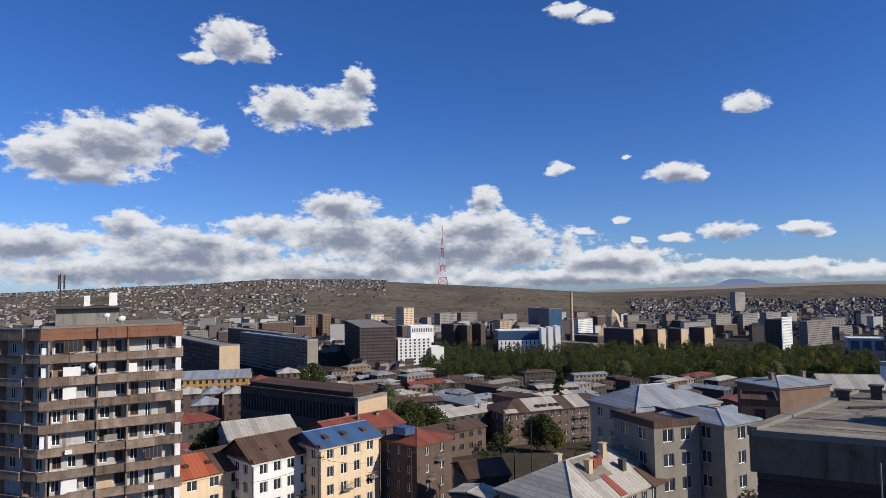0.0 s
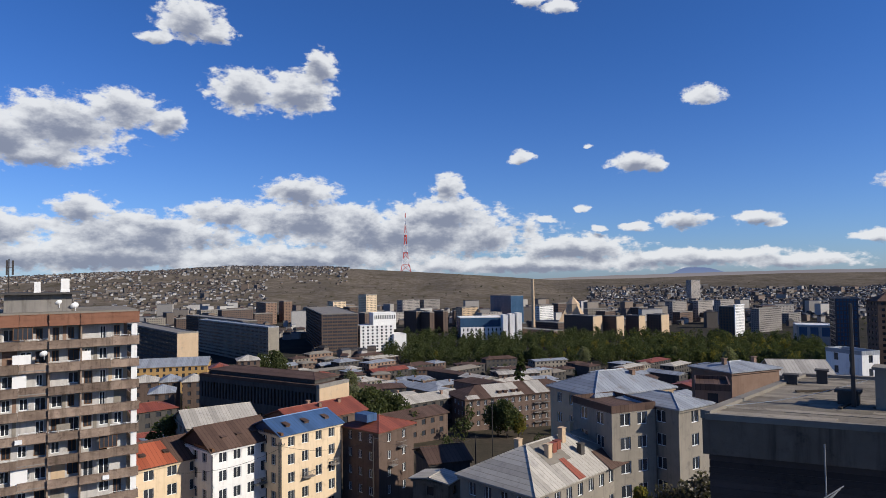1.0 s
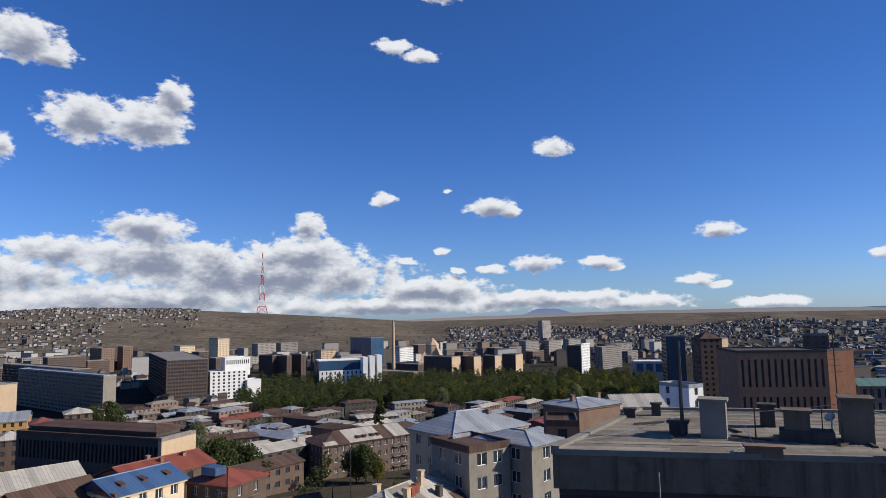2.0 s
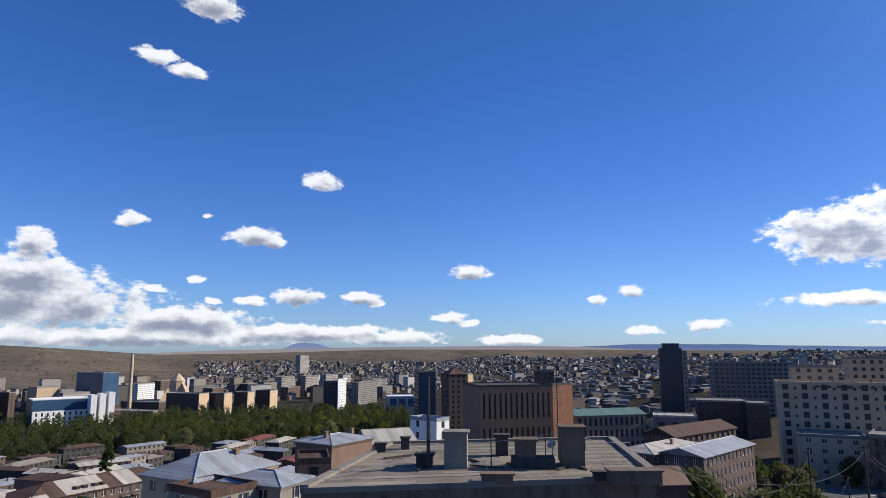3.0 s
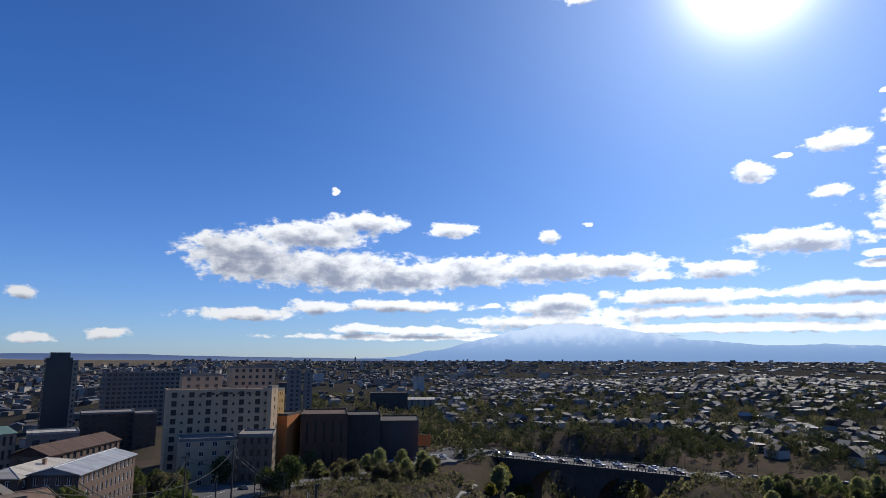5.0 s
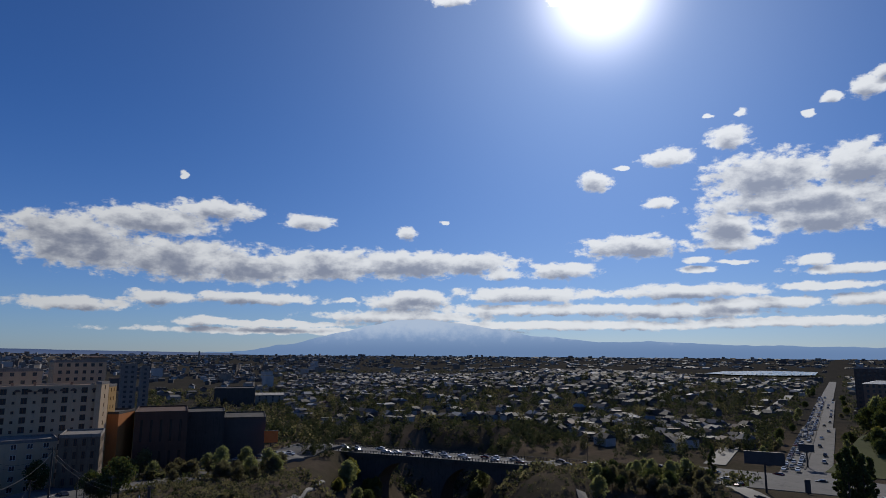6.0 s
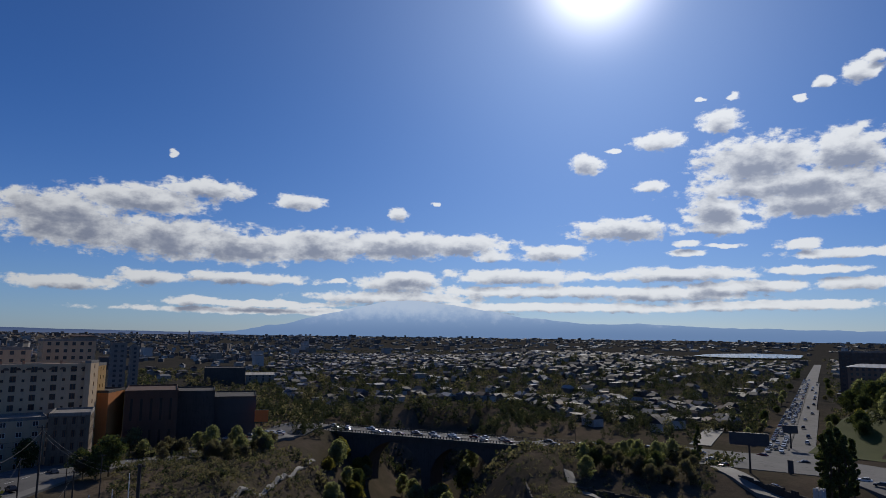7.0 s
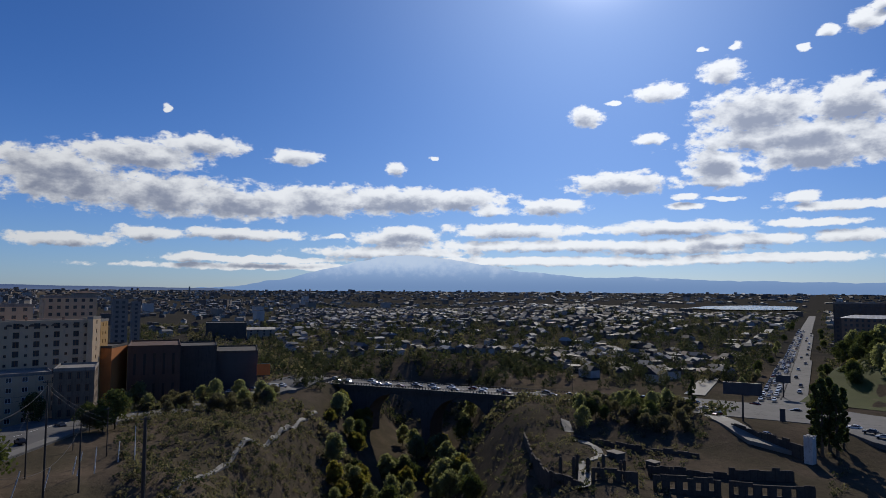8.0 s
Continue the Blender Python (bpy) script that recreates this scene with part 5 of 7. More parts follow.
# beige here paints the sunlight on the brown tower's end
building("tower_end", "end wall of the brown tower, coloured pale as sunlit", -38.92, 429, 20.0, up(429, -2.2), right=-39.35, D=3, wall=M_BEIGE, sides="", host=brown_t)
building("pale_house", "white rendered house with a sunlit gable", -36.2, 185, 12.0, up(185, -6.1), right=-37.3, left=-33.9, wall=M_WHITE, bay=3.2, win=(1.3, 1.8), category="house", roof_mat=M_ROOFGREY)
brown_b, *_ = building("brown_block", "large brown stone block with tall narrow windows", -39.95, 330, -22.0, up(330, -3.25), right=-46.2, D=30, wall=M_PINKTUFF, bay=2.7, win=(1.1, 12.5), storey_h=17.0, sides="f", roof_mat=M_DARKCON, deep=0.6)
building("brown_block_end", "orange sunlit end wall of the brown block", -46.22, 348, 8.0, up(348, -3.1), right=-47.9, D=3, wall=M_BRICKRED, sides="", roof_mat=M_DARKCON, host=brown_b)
building("roof_works", "brick plant room behind the brown block", -44.7, 420, -47, up(420, -1.9), right=-46.4, D=12, base=0, wall=M_TUFF, bay=3, win=(1.4, 1.8))
dark_t, *_ = building("dark_tower", "tall black office tower with a narrow crown", -55.15, 470, -52.0, up(470, -0.05), right=-56.9, D=20, wall=M_DARKGLASSY, bay=1.7, win=(1.2, 2.6), storey_h=3.4, glass=M_DARKGLASSY, roof_mat=M_DARKGLASSY)
building("dark_tower", "narrow crown of the black tower", -55.4, 474, -52.0, up(474, 0.35), right=-56.7, D=12, base=up(474, -0.1), wall=M_DARKGLASSY, sides="", roof_mat=M_DARKGLASSY, host=dark_t)
# the tower's lit right face, its sunlight painted as paler grey
building("dark_tower_side", "narrow right side of the black tower, greyed as sunlit", -56.92, 469, -52.0, up(470, -0.25), L=3.0, D=18, wall=M_GREYPL, bay=2.6, win=(1.0, 1.4), roof_mat=M_GREYPL, host=dark_t)
building("long_hall", "grey stone hall with tall windows and a green sheet roof", -48.1, 370, -22.0, up(370, -5.65), right=-53.8, D=18, wall=M_GREYPL, bay=3.2, win=(1.5, 4.2), storey_h=6.5, sides="f", roof="gable", roof_mat=M_GREENROOF, rise=3.0)
building("arch_hall", "grey hall with round-headed openings and a white canopy", -54.4, 390, -54.0, up(390, -5.5), right=-57.8, D=20, wall=M_CONCRETE, bay=7, win=(3.2, 7), storey_h=11, sides="f", roof_mat=M_ROOFWHITE)
building("step_block", "dark stepped office block with pale balcony ends", -57.8, 420, -56.0, up(420, -4.2), right=-61.6, D=26, wall=M_DARKCON, bay=3.4, win=(2.2, 1.6))
building("step_block", "dark stepped block with white balconies", -61.5, 405, -58.0, up(405, -4.3), right=-63.1, D=22, wall=M_DARKCON, bay=3.4, win=(2.2, 1.6))
building("long_apartments", "long dark apartment slab with rows of balconies", -59.2, 520, -50.0, up(520, -1.15), right=-64.7, D=16, wall=M_CONCRETE, bay=3.4, win=(2.4, 1.7), deep=0.7, vents=4)
bb, Lbb, Dbb, hbb = building("stone_block", "large beige stone apartment block with round-headed top windows", -63.8, 268, -60.0, up(268, -2.65), right=-71.9, D=16, wall=M_BEIGE, bay=2.9, pattern=((1.9, 2.1), (0.9, 1.0)), deep=0.4, storey_h=3.25, parts=True, category="apartment block", roof_mat=M_BEIGE, vents=3, frame=M_BROWNFRAME)
for i in range(11):
    g = Geo()
    x = 2.2 + i * (Lbb - 4.4) / 10
    ring = [(x + 1.0 * math.cos(a), -0.35, hbb - 1.5 + 0.9 * math.sin(a)) for a in [math.pi * k / 8 for k in range(9)]]
    for p, q in zip(ring, ring[1:]):
        g.face(p, q, (q[0], 0, q[2]), (p[0], 0, p[2]))
        g.face((x, -0.35, hbb - 1.5), p, q)
    if i > 2:
        part("arch_hood", g, M_TUFF, bb)
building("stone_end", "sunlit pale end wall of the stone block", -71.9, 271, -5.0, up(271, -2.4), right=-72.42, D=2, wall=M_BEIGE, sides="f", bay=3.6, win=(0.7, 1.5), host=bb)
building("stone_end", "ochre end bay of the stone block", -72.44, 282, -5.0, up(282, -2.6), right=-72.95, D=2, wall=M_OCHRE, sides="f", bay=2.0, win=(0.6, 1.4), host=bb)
building("stone_top", "beige upper storeys behind the stone block", -64.8, 318, -60.0, up(318, -1.4), right=-67.9, D=14, base=4, wall=M_BEIGE, bay=3.3, win=(1.5, 1.5), host=bb)
building("stone_top", "beige stair tower behind the stone block", -68.6, 345, -60.0, up(345, -0.75), right=-72.1, D=14, base=4, wall=M_BEIGE, bay=3.3, win=(1.5, 1.5), vents=2, host=bb)
building("stone_top", "beige crown of the stair tower", -70.6, 352, -60.0, up(352, -0.42), right=-72.1, D=9, base=25, wall=M_GREYPL, sides="", roof="hip", roof_mat=M_ROOFBROWN, rise=0.8, host=bb)
building("side_tower", "grey apartment tower beyond the stone block", -73.2, 480, -70.0, up(480, -1.0), right=-74.3, D=18, wall=M_CONCRETE, bay=3.2, win=(1.8, 1.6), group="far grey towers")
building("side_tower", "grey apartment tower beyond the stone block", -74.6, 540, -70.0, up(540, -1.2), right=-75.2, D=16, wall=M_CONCRETE, bay=3.2, win=(1.8, 1.6), group="far grey towers")
building("annex", "low beige annex below the stone block", -64.9, 246, -62.8, up(246, -6.5), right=-69.3, D=14, wall=M_BEIGE, bay=3.6, win=(1.6, 1.6), parts=True)
building("annex", "old four-storey stone house with arched windows", -69.4, 238, -76.0, up(238, -6.27), right=-72.15, D=16, wall=M_BROWNWALL, bay=2.2, win=(1.0, 2.2), storey_h=3.9, parts=True, frame=M_BROWNFRAME)
hall_b, *_ = building("orange_block", "dark brown cultural hall with an orange clad end", -74.4, 285, -77.0, up(285, -4.75), right=-78.3, D=30, wall=M_BROWNCLAD, sides="f", bay=3.0, win=(0.9, 8.5), storey_h=12.0, deep=0.5, roof_mat=M_BROWNCLAD)
building("orange_end", "orange clad end wall of the hall", -73.26, 281, -4.0, up(281, -4.7), right=-74.38, D=8, wall=M_ORANGE, sides="", roof_mat=M_DARKCON, host=hall_b)
building("black_hall", "long black hall with a sloping roof", -81.0, 318, -83.0, up(318, -5.35), right=-84.4, D=30, wall=M_DARKGLASSY, sides="", roof_mat=M_DARKCON)
building("black_hall", "dark hall behind with a low roof", -78.0, 305, -80.0, up(305, -4.85), right=-81.1, D=24, wall=M_DARKCON, sides="", roof_mat=M_DARKCON)
building("grey_box", "windowless grey hall on the far slope", -80.16, 640, -82.0, up(640, -2.95), right=-83.4, D=30, wall=M_DARKCON, sides="", roof_mat=M_DARKCON)
building("white_shed", "long white shed with a barrel end", -83.45, 640, -84.0, up(640, -3.5), right=-85.75, D=24, wall=M_GREYPL, sides="f", bay=5, win=(1.4, 2.4), roof="gable", roof_mat=M_ROOFWHITE, rise=1.6)
# brick houses in an L beside the road
h1r, Lh, Dh, hh = building("brick_house", "brown brick town house with a pale sheet roof and white windows", -54.25, 168, 6.0, up(168, -8.5), right=-58.0, D=10, wall=M_TUFF, roof="hip", roof_mat=M_ROOFWHITE, bay=2.6, win=(1.1, 1.7), parts=True, rise=1.4, category="house", vents=1)
building("brick_house", "long brick town house wing with a pale zinc roof", -58.08, 166, 7.7, up(166, -8.57), right=-61.8, D=11, wall=M_TUFF, roof="gable", roof_mat=M_ROOFGREY, bay=2.3, win=(1.1, 1.8), parts=True, rise=1.6, category="house")
building("brick_house", "brick town house behind with a rusted brown sheet roof", -56.0, 214, 2.0, up(214, -7.1), right=-60.6, D=11, wall=M_TUFF, roof="gable", roof_mat=M_ROOFBROWN, rise=2.4, category="house")
building("low_house", "low house with a dusty rose sheet roof", -53.6, 120, -30.0, up(120, -10.9), right=-56.8, D=8, wall=M_TUFF, roof="gable", roof_mat=M_PINKTUFF, rise=2.4, category="house", sides="")
# flats across the avenue
building("far_hall", "dark apartment block across the avenue", -131.5, 560, -135.0, up(560, -0.85), right=-138.5, D=16, wall=M_DARKCON, bay=3.4, win=(1.8, 1.6))
building("far_house", "rose brick house across the avenue", -132.0, 500, -135.0, up(500, -1.95), right=-138, D=14, wall=M_PINKTUFF, bay=3, win=(1.4, 1.7), roof="hip", roof_mat=M_ROOFGREY, rise=2)

p = drop(-78.8, 3000)
far_stack = thing("factory_chimney", "thin far factory chimney on the plain", "chimney", p.x, p.y, p.z)
g = Geo()
g.tube((0, 0, 0), (0, 0, up(3000, 0.12) - p.z), 5, 3.2, 8)
part("stack", g, M_CONCRETE, far_stack)


# ---- the flat roof close by ----
def near_roof():
    ring = [at(-25.2, 29.6), at(-54.6, 33.2), at(-51.0, 45.6), at(-32.3, 42.3)]
    z = H - 6.0
    root = thing("flat_roof_house", "grey apartment house with a flat felt roof in ribbed strips", "apartment house", ring[0].x, ring[0].y, -1.0)
    o = ring[0]
    loc = [(p.x - o.x, p.y - o.y) for p in ring]
    FOOT.append(((ring[0] + ring[2]) / 2, 13))
    top = z + 1.0
    g = Geo()
    c = Vector((sum(p[0] for p in loc) / 4, sum(p[1] for p in loc) / 4))
    g.prism([c + (Vector(p) - c) * 0.985 for p in loc], 0, top - 1.6)
    part("wall", g, M_DARKBRICK, root, "dark brick lower wall")
    rnd = random.Random(8)
    for k in range(40):
        g = Geo()
        zc = top - 1.86 - k * 0.27
        g.prism([c + (Vector(p) - c) * (0.988 + rnd.uniform(0, 0.003)) for p in loc], zc, zc + 0.235)
        part("brick_course", g, M_DARKBRICK, root)
    g = Geo()
    g.prism([c + (Vector(p) - c) * 1.012 for p in loc], top - 1.6, top - 0.12)
    part("wall", g, M_BROWNWALL, root, "stained concrete attic band")
    # felt strips laid side by side, each a little proud
    strips = 30
    a, b, cc, d = [Vector(p) for p in loc]
    rng = random.Random(3)
    for i in range(strips):
        f0, f1 = i / strips, (i + 0.9) / strips
        cut = sorted([0.0, 1.0] + [rng.uniform(0.1, 0.9) for _ in range(3)])
        for s0, s1 in zip(cut, cut[1:]):
            p = [a.lerp(d, f0).lerp(b.lerp(cc, f0), s0), a.lerp(d, f0).lerp(b.lerp(cc, f0), s1), a.lerp(d, f1).lerp(b.lerp(cc, f1), s1), a.lerp(d, f1).lerp(b.lerp(cc, f1), s0)]
            lift = rng.uniform(0.0, 0.05)
            g = Geo()
            g.face((*p[0], top + lift), (*p[1], top + lift), (*p[2], top + lift + 0.03), (*p[3], top + lift + 0.03))
            for q, w in ((p[0], p[1]), (p[1], p[2]), (p[2], p[3]), (p[3], p[0])):
                zq = top + lift + (0.03 if q in (p[2], p[3]) else 0)
                zw = top + lift + (0.03 if w in (p[2], p[3]) else 0)
                g.face((*q, zq), (*w, zw), (*w, top - 0.1), (*q, top - 0.1))
            part("felt_strip", g, M_SLATE_EACH, root)
    # low kerbs along the edges
    for p, q, hh, w in ((d, cc, 0.22, 0.35), (a, d, 0.2, 0.4), (b, cc, 0.22, 0.45), (a, b, 0.1, 0.25)):
        t = (q - p).normalized()
        n = Vector((-t.y, t.x)) * w / 2
        g = Geo()
        g.prism([p - n, q - n, q + n, p + n], top - 0.15, top + hh)
        part("kerb", g, M_SLATE, root)

    def spot(az, el):
        p = at(az, (H - z) / math.tan(radians(-el)))
        return p.x - o.x, p.y - o.y
    zt = z + 1.0

    def stack(az, el, w, dpt, hgt, cap=True, mat=M_GREYPL):
        x, y = spot(az, el)
        m = pose(x, y, zt, 0, 0, -42)
        g = Geo()
        g.box(-w / 2, -dpt / 2, -0.1, w / 2, dpt / 2, hgt, m)
        if cap:
            g.box(-w / 2 - 0.1, -dpt / 2 - 0.1, hgt, w / 2 + 0.1, dpt / 2 + 0.1, hgt + 0.12, m)
        part("chimney", g, mat, root, "rendered brick chimney stack")
    stack(-38.0, -10.0, 1.15, 1.0, 1.75)
    stack(-47.8, -9.7, 1.2, 1.2, 1.95, mat=M_BROWNWALL)
    stack(-43.9, -9.9, 1.05, 0.9, 1.35, mat=M_BROWNWALL)
    stack(-41.9, -9.0, 0.7, 0.6, 1.1, mat=M_DARKCON)
    stack(-35.3, -9.9, 0.8, 0.8, 0.6, mat=M_DARKCON)
    stack(-44.5, -9.9, 2.2, 1.2, 0.55, cap=False, mat=M_DARKCON)
    for az, el, hgt, r in ((-35.6, -10.1, 4.6, 0.10), (-46.7, -9.3, 5.0, 0.035), (-41.0, -10.0, 1.5, 0.04), (-45.6, -9.8, 1.5, 0.03), (-48.9, -8.4, 2.0, 0.03), (-37.0, -8.6, 1.2, 0.03)):
        x, y = spot(az, el)
        g = Geo()
        g.tube((x, y, zt - 0.05), (x, y, zt + hgt), r, r * 0.8)
        if hgt > 4.9:
            for k in range(4):
                g.box(x - 0.45 + 0.07 * k, y - 0.015, zt + 3.0 + 0.3 * k, x + 0.45 - 0.07 * k, y + 0.015, zt + 3.03 + 0.3 * k)
        part("antenna_pole", g, M_IRON, root)
    for az, el, w, dpt, hgt, mat in ((-52.8, -10.7, 2.3, 0.8, 0.5, M_BROWNWALL), (-50.4, -10.6, 1.0, 0.4, 0.3, M_DARKCON), (-41.5, -11.1, 1.4, 0.5, 0.35, M_PINKTUFF), (-31.5, -8.7, 0.6, 0.5, 0.5, M_DARKCON), (-33.6, -8.5, 0.5, 0.5, 0.7, M_DARKCON)):
        px, py = spot(az, el)
        g = Geo()
        m = pose(px, py, zt, 0, 0, -35)
        g.box(-w / 2, -dpt / 2, -0.05, w / 2, dpt / 2, hgt, m)
        g.box(-w / 2 - 0.08, -dpt / 2 - 0.08, hgt, w / 2 + 0.08, dpt / 2 + 0.08, hgt + 0.08, m)
        part("vent_curb", g, mat, root, "low masonry vent curb")
    for k in range(7):
        px, py = spot(-33 - 2.7 * k + 0.8 * math.sin(k * 2.3), -9.2 - 0.9 * abs(math.sin(k * 1.7)))
        g = Geo()
        g.box(-0.9, -0.07, 0.02, 0.9, 0.07, 0.1, pose(px, py, zt + 0.05, 0, 0, 40 * k))
        part("loose_plank", g, M_BARK, root, "loose weathered plank")
    # television aerial on a bracket below the eaves
    p = at(-33.6, 28.4)
    x, y = p.x - o.x, p.y - o.y
    g = Geo()
    g.tube((x, y, zt - 3.6), (x, y, zt - 0.5), 0.03, n=5)
    g.tube((x, y, zt - 3.2), (x + 0.5, y + 1.6, zt - 3.2), 0.03, n=5)
    for k in range(4):
        a = Vector((x - 0.3, y - 0.1, zt - 2.35 - 0.12 * k))
        g.tube(a - Vector((0.5 - 0.1 * k, 0.3, 0.25)), a + Vector((1.0 - 0.15 * k, 0.1, 0.28)), 0.022, n=4)
    part("television_aerial", g, M_STEEL, root, "grey metal television aerial")
    x, y = spot(-46.2, -9.7)
    dish((x, y, zt), 0.5, root, 160.0, 1.0)
    for (az0, e0), (az1, e1), h0, h1 in (((-26.0, -11.0), (-36.5, -9.6), 0.15, 1.0), ((-35.6, -9.9), (-46.7, -9.3), 1.2, 1.5), ((-46.7, -9.3), (-52.5, -8.2), 1.6, 0.4), ((-39, -11.2), (-44, -9.0), 0.12, 0.12), ((-41.2, -11.0), (-40.3, -9.6), 0.1, 0.4)):
        p, q = Vector(spot(az0, e0)), Vector(spot(az1, e1))
        g = Geo()
        pts = [(*p.lerp(q, k / 10), zt + h0 + (h1 - h0) * k / 10 - 0.35 * math.sin(math.pi * k / 10) * min(h0 + h1, 0.6)) for k in range(11)]
        g.pipe(pts, 0.018)
        part("cable", g, M_STEEL, root)


M_SLATE_EACH = surface("roof_felt_strips", (0.15, 0.125, 0.095), (0.31, 0.27, 0.21), 0.9, 2.4, 0.35, 0.3, stain=(0.09, 0.075, 0.058), each=0.28)
near_roof()


# ---- television mast on the hill ----
def tv_mast():
    p = drop(0.0, 3300)
    root = thing("television_mast", "tall red and white lattice television mast on the hill", "mast", p.x, p.y, p.z - 2)
    tall = up(3300, 5.7) - p.z
    levels = [(0.0, 26), (0.12, 18), (0.22, 13), (0.33, 9.5), (0.46, 7), (0.60, 4.6), (0.66, 4.4), (0.80, 2.6), (0.92, 1.6), (1.0, 0.8)]
    for i, ((a, wa), (b, wb)) in enumerate(zip(levels, levels[1:])):
        g = Geo()
        za, zb = a * tall, b * tall
        ca = [(sx * wa, sy * wa, za) for sx, sy in ((-1, -1), (1, -1), (1, 1), (-1, 1))]
        cb = [(sx * wb, sy * wb, zb) for sx, sy in ((-1, -1), (1, -1), (1, 1), (-1, 1))]
        r = 2.3 if i < 5 else 1.6
        for k in range(4):
            g.tube(ca[k], cb[k], r, n=4)
            g.tube(ca[k], cb[(k + 1) % 4], r * 0.6, n=4)
            g.tube(cb[k], cb[(k + 1) % 4], r * 0.6, n=4)
        if i > 6:
            g.tube((0, 0, za), (0, 0, zb), 1.3, n=6)
        part("lattice_section", g, M_MASTRED if i % 2 == 0 else M_MASTWHITE, root, "red lattice section" if i % 2 == 0 else "white lattice section")
    g = Geo()
    g.tube((0, 0, 0.60 * tall), (0, 0, 0.63 * tall), 8, 8, 8)
    part("platform", g, M_MASTRED, root)


tv_mast()

# ---- roads, bridge and gorge ----
side_road = [at(-50, 148), at(-58, 172), at(-66.0, 206), at(-71.0, 231), at(-76.5, 262), at(-82, 292), at(-86, 322), at(-89, 349)]
ribbon("road", side_road, 24.0, M_ASPHALT, 0.5, "grey asphalt road curving above the gorge")
ribbon("pavement", [at(-50, 134), at(-58, 156), at(-66.2, 186), at(-70.8, 211), at(-76, 240)], 3.6, M_PAVE, 0.65, "pale pavement beside the road")
road = bpy.data.objects["road"]
for (a, b) in zip(side_road[1:5], side_road[2:6]):
    n_d = int((b - a).length / 6)
    t_d = (b - a).normalized()
    s_d = Vector((-t_d.y, t_d.x))
    for i in range(n_d):
        p, q = a + t_d * (i * 6), a + t_d * (i * 6 + 3.2)
        zz = max(ground(*(p + s_d * s)) for s in (-6.5, -3, 0, 3, 6.5)) + 0.62
        g = Geo()
        g.face((*(p - s_d * 0.12), zz), (*(q - s_d * 0.12), zz), (*(q + s_d * 0.12), zz), (*(p + s_d * 0.12), zz))
        part("lane_mark", g, M_MARK, road)
JUNC = at(-124.5, 285)
BR0, BR1 = at(-88.9, 349), at(-118.5, 292)
ribbon("junction", [BR1 + (BR1 - JUNC) * 0.12, JUNC, at(-131, 285), at(-140, 262)], 36, M_ASPHALT, 0.3, "broad asphalt junction at the end of the bridge", skirt=0.8)
AV0, AV1 = at(-127.7, 300), at(-130.1, 1450)
AV_N = Vector((-(AV1 - AV0).y, (AV1 - AV0).x)).normalized()
ribbon("avenue", [AV0, AV0.lerp(AV1, 0.18)], 19, M_ASPHALT, 0.35, "wide straight avenue full of cars")
ribbon("avenue", [AV0.lerp(AV1, 0.18), AV0.lerp(AV1, 0.42)], 16, M_ASPHALT, 0.3, "straight avenue running between trees")
ribbon("avenue", [AV0.lerp(AV1, 0.42), AV0.lerp(AV1, 0.7), AV1], 12, M_ASPHALT, 0.25, "far end of the straight avenue")
ribbon("median", [AV0.lerp(AV1, 0.02) + AV_N * 0.6, AV0.lerp(AV1, 0.42) + AV_N * 0.6], 0.6, M_DARKCON, 0.75, "low dark barrier along the middle of the avenue")
ribbon("lane", [at(-121.5, 318), at(-123.4, 420), at(-126.0, 640), at(-127.2, 820)], 9, M_PAVE, 0.3, "pale side lane running from the junction")
ribbon("slip_road", [at(-122.5, 275), at(-123.3, 250), at(-126, 228), at(-129.5, 222)], 7, M_PAVE, 0.4, "narrow slip road below the junction")
ribbon("lower_road", [at(-140, 226), at(-134.5, 238), at(-131.0, 262)], 9, M_ASPHALT, 0.4, "road coming down past the poplars")
ribbon("parking", [at(-81.5, 314), at(-87.0, 322)], 26, M_PAVE, 0.5, "open car park on the rim of the gorge")
ribbon("path", [at(-76.8, 132), at(-78.0, 141), at(-80.5, 165), at(-82.5, 181), at(-84.5, 200), at(-86.5, 223), at(-88.4, 256), at(-89.4, 272)], 1.0, M_PAVE, 0.4, "pale footpath down the slope", step_m=3.0, skirt=0.5)


